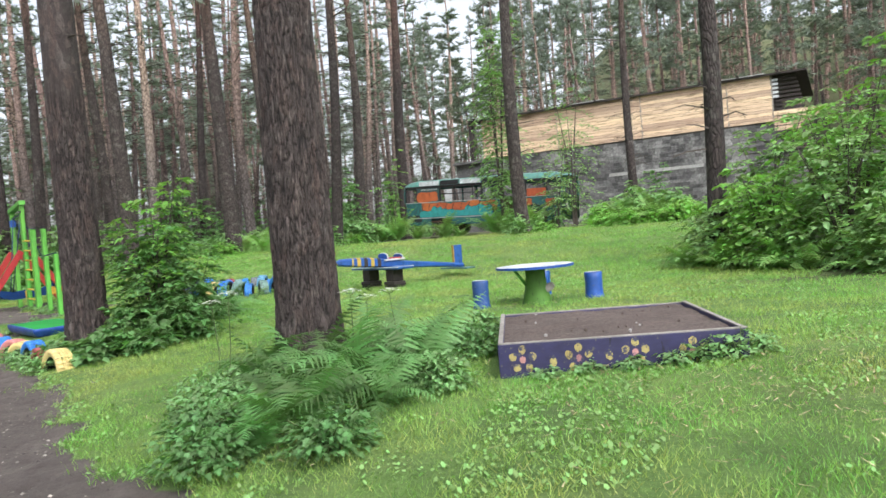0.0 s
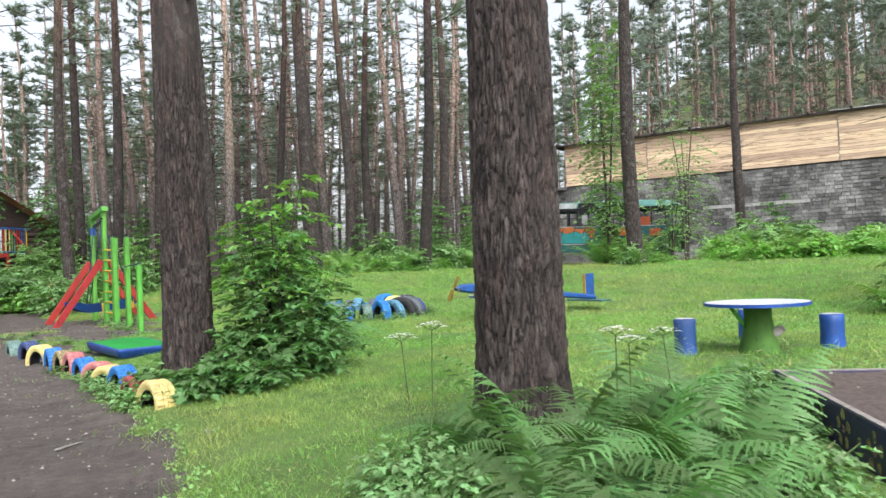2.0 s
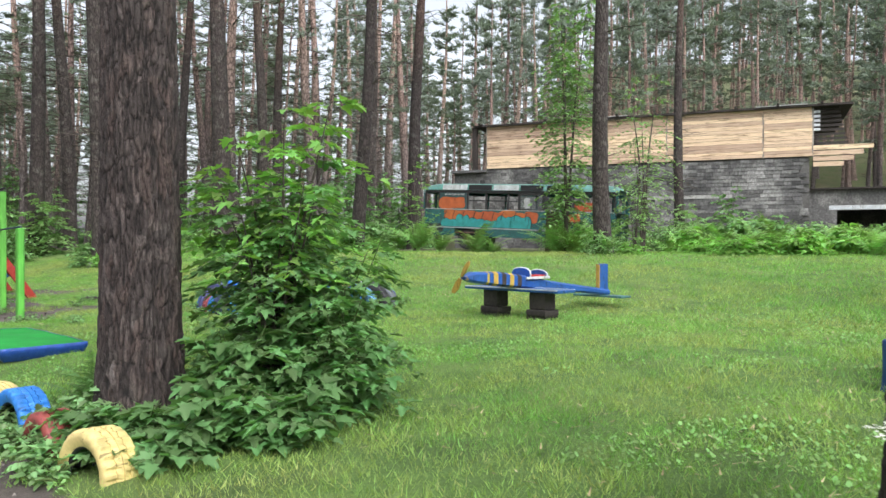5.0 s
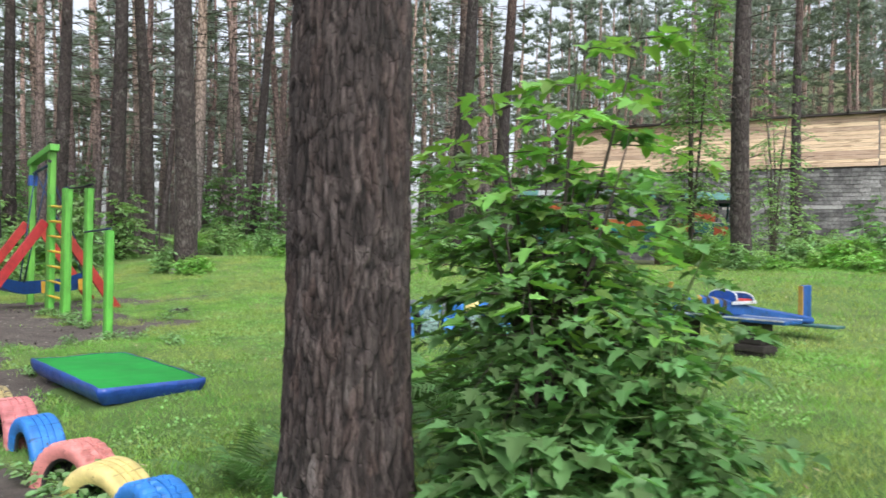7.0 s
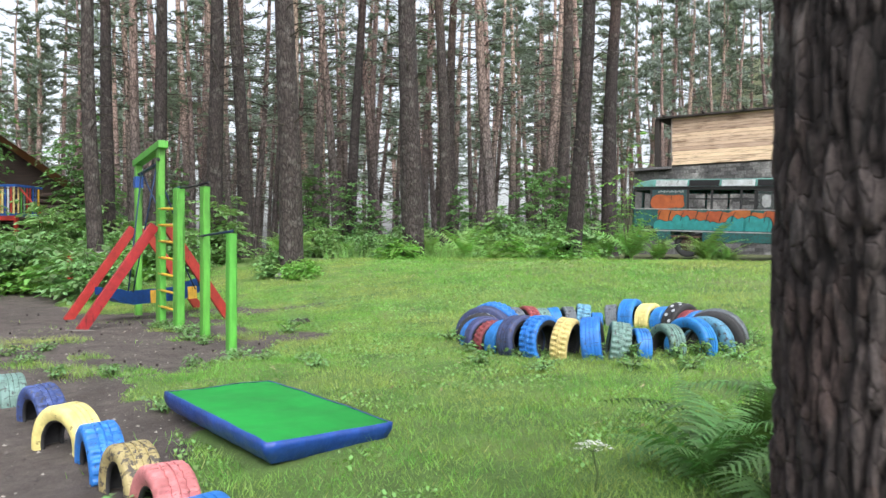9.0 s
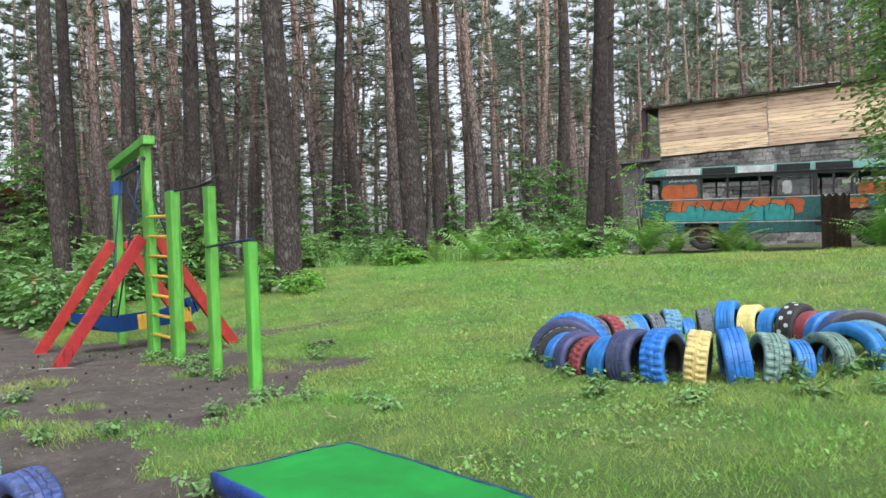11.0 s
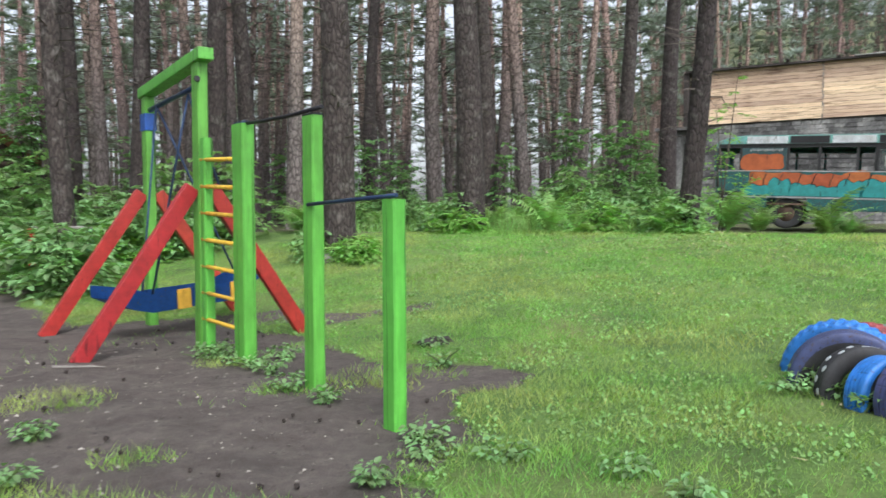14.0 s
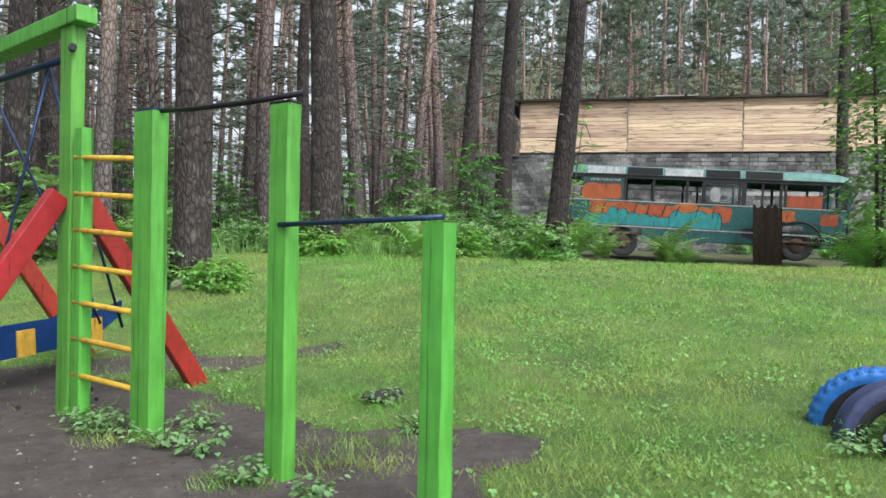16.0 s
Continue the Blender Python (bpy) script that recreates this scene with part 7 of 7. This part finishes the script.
# ---- grass ----
def make_grass():
    """Blades over the lawn, thick beside the footpath, thinner and longer farther away."""
    bands = ((-1.2, 6.0, 1900, 0.05, 0.115, 0.007), (6.0, 11.0, 900, 0.06, 0.13, 0.010), (11.0, 24.0, 420, 0.07, 0.16, 0.014))
    V, F, base = [], [], 0
    for lo, hi, density, h0, h1, w in bands:
        span_u = (-6.0, 30.0)
        n = int((hi - lo) * (span_u[1] - span_u[0]) * density)
        s, u = NP.uniform(lo, hi, n), NP.uniform(*span_u, n)
        x, y = (s * 1.4142 + 0.8 - u * 1.4142) / 2, (s * 1.4142 + 0.8 + u * 1.4142) / 2
        patch = 0.55 * vnoise(x, y, 1.1) + 0.45 * vnoise(x, y, 4.0)
        keep = (NP.random(n) > bare(x, y) * 1.03 - 0.06 * (vnoise(x, y, 1.6) > 0.72)) & (NP.random(n) < 0.45 + 0.55 * patch) & (x > -19) & (x < 9) & (y < 30) & (y > -3)
        box_ = (np.abs((x - 2.74)) < 1.08) & (np.abs(y - 5.72) < 1.14)
        mx, my = x + 8.01, y - 11.75
        p, q = 0.785 * mx - 0.62 * my, 0.62 * mx + 0.785 * my
        keep &= ~box_ & ~((np.abs(p) < 1.1) & (np.abs(q) < 0.53)) & (in_woods(x, y) < 0.7)
        x, y, patch = x[keep], y[keep], patch[keep]
        n = len(x)
        z = ground_z(x, y) - 0.012
        a, lean = NP.uniform(0, 2 * np.pi, n), NP.uniform(0.3, 1.3, n)
        h = NP.uniform(h0, h1, n) * (0.4 + 0.6 * patch)
        b = NP.uniform(0, 2 * np.pi, n)
        c, sn = np.cos(a) * w * 0.5, np.sin(a) * w * 0.5
        tri = np.stack([np.stack([x - c, y - sn, z], -1), np.stack([x + c, y + sn, z], -1), np.stack([x + np.cos(b) * h * lean, y + np.sin(b) * h * lean, z + h], -1)], 1)
        V.append(tri.reshape(-1, 3))
        F.append(np.arange(base, base + 3 * n).reshape(-1, 3))
        base += 3 * n
    # tufts that have taken hold on the trodden earth
    for cx, cy, cr in ((-13.29, 15.63, 0.3), (-11.9, 14.47, 0.2), (-11.05, 13.85, 0.35), (-11.2, 13.6, 0.3), (-11.6, 13.8, 0.25), (-11.95, 13.7, 0.3), (-12.25, 13.75, 0.25), (-13.07, 15.4, 0.2), (-10.2, 13.5, 0.25), (-9.85, 13.55, 0.25), (-10.65, 13.8, 0.15), (-11.1, 16.6, 0.35), (-10.85, 17.0, 0.4), (-11.0, 18.1, 0.4), (-12.0, 18.2, 0.3), (-12.6, 17.1, 0.25), (-11.7, 16.2, 0.2), (-9.9, 15.0, 0.4), (-13.7, 15.2, 0.3), (-13.6, 14.6, 0.4)):
        n = int(900 * cr)
        rr, a = cr * NP.random(n) ** 0.7, NP.uniform(0, 2 * np.pi, n)
        x, y = cx + 1.5 * rr * np.cos(a), cy + rr * np.sin(a)
        z = ground_z(x, y) - 0.03
        h, b = NP.uniform(0.05, 0.13, n) * (1.15 - rr / cr * 0.6), NP.uniform(0, 2 * np.pi, n)
        lean, w = NP.uniform(0.3, 1.2, n), 0.008
        c, sn = np.cos(a) * w * 0.5, np.sin(a) * w * 0.5
        tri = np.stack([np.stack([x - c, y - sn, z], -1), np.stack([x + c, y + sn, z], -1), np.stack([x + np.cos(b) * h * lean, y + np.sin(b) * h * lean, z + h], -1)], 1)
        V.append(tri.reshape(-1, 3))
        F.append(np.arange(base, base + 3 * n).reshape(-1, 3))
        base += 3 * n
    me = tri_mesh("grass", np.concatenate(V), np.concatenate(F))
    solo("grass", me, M_GRASS, "short bright green mown lawn grass", "grass", kind="stuff")


def make_tall_grass():
    n = 26000
    x, y = NP.uniform(-18, 13, n), NP.uniform(19, 34, n)
    w = in_woods(x, y)
    m = (x > -15.5) & ~((x > -6.5) & (x < 4.5) & (y > 26.6)) & (w > 0.25) & (y + 0.12 * (x + 8) < 33) & ~((x > -5.6) & (x < 2.6) & (y > 31.3 - 0.35 * (x - 2)))
    x, y = x[m], y[m]
    n = len(x)
    z, a, b = ground_z(x, y) - 0.02, NP.uniform(0, 6.28, n), NP.uniform(0, 6.28, n)
    h, lean = NP.uniform(0.25, 0.65, n), NP.uniform(0.1, 0.7, n)
    c, s = np.cos(a) * 0.012, np.sin(a) * 0.012
    tri = np.stack([np.stack([x - c, y - s, z], -1), np.stack([x + c, y + s, z], -1), np.stack([x + np.cos(b) * h * lean, y + np.sin(b) * h * lean, z + h], -1)], 1)
    solo("tall_grass", tri_mesh("tall_grass", tri.reshape(-1, 3), np.arange(3 * n).reshape(-1, 3)), M_WEED, "long pale green uncut grass before the wood", "grass", kind="stuff")


def make_clover():
    """Round low leaves in patches on the lawn and on the trodden edges."""
    n = 170000
    s, u = NP.uniform(0.4, 13, n), NP.uniform(-4, 24, n)
    x, y = (s * 1.4142 + 0.8 - u * 1.4142) / 2, (s * 1.4142 + 0.8 + u * 1.4142) / 2
    patch = vnoise(x + 40, y, 0.8) * 1.4 + vnoise(x, y + 40, 3.0) * 1.1 - 1.36
    e = bare(x, y)
    keep = ((patch > 0.1) & (e < 0.3) | ((e > 0.25) & (e < 0.75))) & ~((np.abs(x - 2.74) < 1.08) & (np.abs(y - 5.72) < 1.14)) & ~((np.abs(0.785 * (x + 8.01) - 0.62 * (y - 11.75)) < 1.1) & (np.abs(0.62 * (x + 8.01) + 0.785 * (y - 11.75)) < 0.53)) & (in_woods(x, y) < 0.5)
    x, y = x[keep], y[keep]
    n = len(x)
    z = ground_z(x, y) + NP.uniform(0.0, 0.04, n)
    r = NP.uniform(0.007, 0.017, n)
    a0 = NP.uniform(0, 6.28, n)
    tilt = NP.uniform(-0.9, 0.9, (n, 2))
    pts = []
    for k in range(5):
        a = a0 + k * 2 * np.pi / 5
        dx, dy = r * np.cos(a), r * np.sin(a)
        pts.append(np.stack([x + dx, y + dy, z + dx * tilt[:, 0] + dy * tilt[:, 1]], -1))
    V = np.stack(pts, 1).reshape(-1, 3)
    i = np.arange(n)[:, None] * 5
    F = np.concatenate([i + [0, 1, 2], i + [0, 2, 3], i + [0, 3, 4]])
    solo("clover", tri_mesh("clover", V, F), M_CLOVER, "patches of low clover and weeds in the lawn", "weeds", kind="stuff")


def make_litter():
    """Pebbles, needles and bits of wood on the trodden earth."""
    n = 26000
    s, u = NP.uniform(-3, 3.2, n), NP.uniform(-5, 23, n)
    x, y = (s * 1.4142 + 0.8 - u * 1.4142) / 2, (s * 1.4142 + 0.8 + u * 1.4142) / 2
    keep = bare(x, y) > 0.6
    x, y = x[keep], y[keep]
    n = len(x)
    r = 0.003 + 0.016 * NP.random(n) ** 4
    z = ground_z(x, y) - 0.02 + 0.3 * r
    P = np.array([(1, 0, 0), (-0.5, 0.85, 0), (-0.5, -0.85, 0), (0.1, 0.05, 0.8)])
    a = NP.uniform(0, 6.28, n)
    c, sn = np.cos(a)[:, None], np.sin(a)[:, None]
    X = x[:, None] + r[:, None] * (P[None, :, 0] * c * 1.4 - P[None, :, 1] * sn)
    Y = y[:, None] + r[:, None] * (P[None, :, 0] * sn * 1.4 + P[None, :, 1] * c)
    Z = z[:, None] + r[:, None] * P[None, :, 2]
    i = np.arange(n)[:, None] * 4
    F = np.concatenate([i + [0, 1, 3], i + [1, 2, 3], i + [2, 0, 3]])
    m, nt, b = material("path_litter", 0.9)
    nt.links.new(ramp(nt, island(nt), (0.2, (0.06, 0.05, 0.045)), (0.7, (0.2, 0.18, 0.16)), (1.0, (0.5, 0.46, 0.4))), b.inputs["Base Color"])
    solo("path_litter", tri_mesh("path_litter", np.stack([X, Y, Z], -1).reshape(-1, 3), F), m, "small stones and bark bits on the earth", "litter", kind="stuff")


def make_dry_grass():
    """Withered mown stalks lying in drifts on the lawn, most before the sandbox."""
    n = 90000
    s, u = NP.uniform(1.5, 22, n), NP.uniform(-6, 28, n)
    x, y = (s * 1.4142 + 0.8 - u * 1.4142) / 2, (s * 1.4142 + 0.8 + u * 1.4142) / 2
    drift = 0.9 * vnoise(x + 15, y + 7, 0.5) + 0.5 * vnoise(x, y, 2.2) - 0.62
    near = np.exp(-((x - 4.2) / 2.0) ** 2 - ((y - 3.9) / 1.2) ** 2) + 0.6 * np.exp(-((x + 7) / 5.0) ** 2 - ((y - 24) / 1.8) ** 2)
    keep = (NP.random(n) < 0.5 * np.clip(drift, 0, 1) + 0.85 * near) & (bare(x, y) < 0.4) & (in_woods(x, y) < 0.5) & ~((np.abs(x - 2.74) < 1.08) & (np.abs(y - 5.72) < 1.14))
    x, y = x[keep], y[keep]
    n = len(x)
    z = ground_z(x, y) + NP.uniform(0.01, 0.05, n)
    a, ln = NP.uniform(0, 6.28, n), NP.uniform(0.04, 0.11, n)
    c, sn, w = np.cos(a), np.sin(a), 0.004 + 0.0004 * np.hypot(x, y)
    tri = np.stack([np.stack([x - sn * w, y + c * w, z], -1), np.stack([x + sn * w, y - c * w, z], -1), np.stack([x + c * ln, y + sn * ln, z + NP.uniform(-0.02, 0.03, n)], -1)], 1)
    m, nt, b = material("withered_stalk", 0.8)
    nt.links.new(ramp(nt, island(nt), (0.1, (0.20, 0.14, 0.07)), (0.6, (0.40, 0.33, 0.17)), (1.0, (0.55, 0.48, 0.28))), b.inputs["Base Color"])
    solo("dry_grass", tri_mesh("dry_grass", tri.reshape(-1, 3), np.arange(3 * n).reshape(-1, 3)), m, "withered straw-coloured stalks lying on the lawn", "dry grass", kind="stuff")


make_dry_grass()
make_grass()
make_tall_grass()
make_clover()
make_litter()

# weeds at the feet of tyres, posts and mat
for k, (x, y, r) in enumerate(((-12.3, 17.0, 0.4), (-12.0, 16.75, 0.3), (-11.2, 15.95, 0.25), (-12.9, 17.3, 0.35), (-10.3, 15.3, 0.25), (-10.55, 17.3, 0.3), (-7.7, 16.4, 0.3), (-6.9, 14.55, 0.25), (-6.2, 14.2, 0.25), (-5.3, 14.25, 0.25), (-4.7, 14.4, 0.3), (-4.2, 15.0, 0.25), (-5.8, 15.9, 0.3), (-6.5, 15.6, 0.3), (-9.3, 12.3, 0.25), (-6.2, 8.7, 0.35), (-5.3, 7.9, 0.4), (-6.9, 9.2, 0.3), (-4.6, 7.2, 0.3), (-8.0, 9.95, 0.2))):
    shrub(x, y, r * 0.9, 0.17, 900 + k, 130, 0.052, M_HERB, "broad", "small clump of green weeds", 5, name="weed_clump", group="weeds")

for k in range(16):
    a = math.radians(176 + 13.5 * k)
    q = 1.12 + 0.05 * math.sin(5.0 * k)
    shrub(-5.72 + 1.62 * q * math.cos(a), 16.5 + 1.5 * q * math.sin(a), 0.17 + 0.05 * math.sin(3.0 * k), 0.2 + 0.05 * math.cos(7.0 * k), 1700 + k, 90, 0.055, M_HERB, "broad", "small clump of green weeds among tyres", 5, name="weed_clump", group="weeds")

# leafy rosettes on the trodden earth
for k, (x, y, r) in enumerate(((-11.45, 13.4, 0.14), (-10.95, 13.65, 0.14), (-12.3, 13.9, 0.22), (-12.9, 14.2, 0.25), (-12.7, 14.6, 0.2), (-12.2, 17.5, 0.25), (-13.0, 17.6, 0.35), (-12.75, 17.35, 0.3), (-11.65, 16.25, 0.22), (-10.2, 15.0, 0.3), (-9.7, 14.9, 0.25), (-10.8, 18.1, 0.3), (-10.4, 14.4, 0.15), (-9.0, 14.6, 0.2), (-8.7, 14.2, 0.2))):
    shrub(x, y, r * 0.8, 0.11, 940 + k, 40, 0.05, M_HERB, "broad", "small leafy rosette in trodden earth", 5, name="weed_clump", group="weeds", dome=50)


# fallen pine cones
def make_cones():
    rng = random.Random(31)
    verts, faces = [], []
    rings = ((0.0, 0.006), (0.008, 0.017), (0.018, 0.022), (0.028, 0.019), (0.038, 0.012), (0.046, 0.003))
    for i, (z, r0) in enumerate(rings):
        for k in range(9):
            a = (k + 0.5 * (i % 2)) * math.tau / 9
            q = r0 * (1.18 if k % 2 else 0.9)
            verts.append((q * math.cos(a), q * math.sin(a), z - 0.02))
    for i in range(5):
        for k in range(9):
            faces.append((9 * i + k, 9 * i + (k + 1) % 9, 9 * i + 9 + (k + 1) % 9, 9 * i + 9 + k))
    faces += [tuple(range(8, -1, -1)), tuple(range(45, 54))]
    me = mesh_of("pine_cone", verts, faces)
    me.materials.append(plain("cone_scales", (0.035, 0.026, 0.022), 0.85, grain=60, vary=0.4))
    for k in range(60):
        x, y = rng.uniform(-17, -9.8), rng.uniform(14, 19)
        if bare(np.array([x]), np.array([y]))[0] < 0.6:
            continue
        s = rng.uniform(0.6, 0.95)
        ob = new("pine_cone", me)
        ob.matrix_basis = pose(x, y, gz(x, y) + 0.012, rng.uniform(70, 110), 0, rng.uniform(0, 360)) @ Matrix.Diagonal((s, s, s, 1))
        tagged(ob, "small dark fallen pine cone on trodden earth", "pine cone", "fallen pine cones")


make_cones()


# pale stone at the foot of a pine
def make_stone(x, y, r, seed):
    bm = bmesh.new()
    bmesh.ops.create_icosphere(bm, subdivisions=3, radius=r)
    for v in bm.verts:
        v.co = Vector((v.co.x, v.co.y * 0.7, v.co.z * 0.9)) * (1 + 0.35 * noise.noise(v.co * 5 + Vector((seed, 0, 0))) + 0.1 * noise.noise(v.co * 16))
    solo("stone", bm, M_STONE, "pale grey stone at the foot of a pine", "stone", at=at_ground(x, y, r * 0.35))


make_stone(-13.95, 23.7, 0.12, 3)
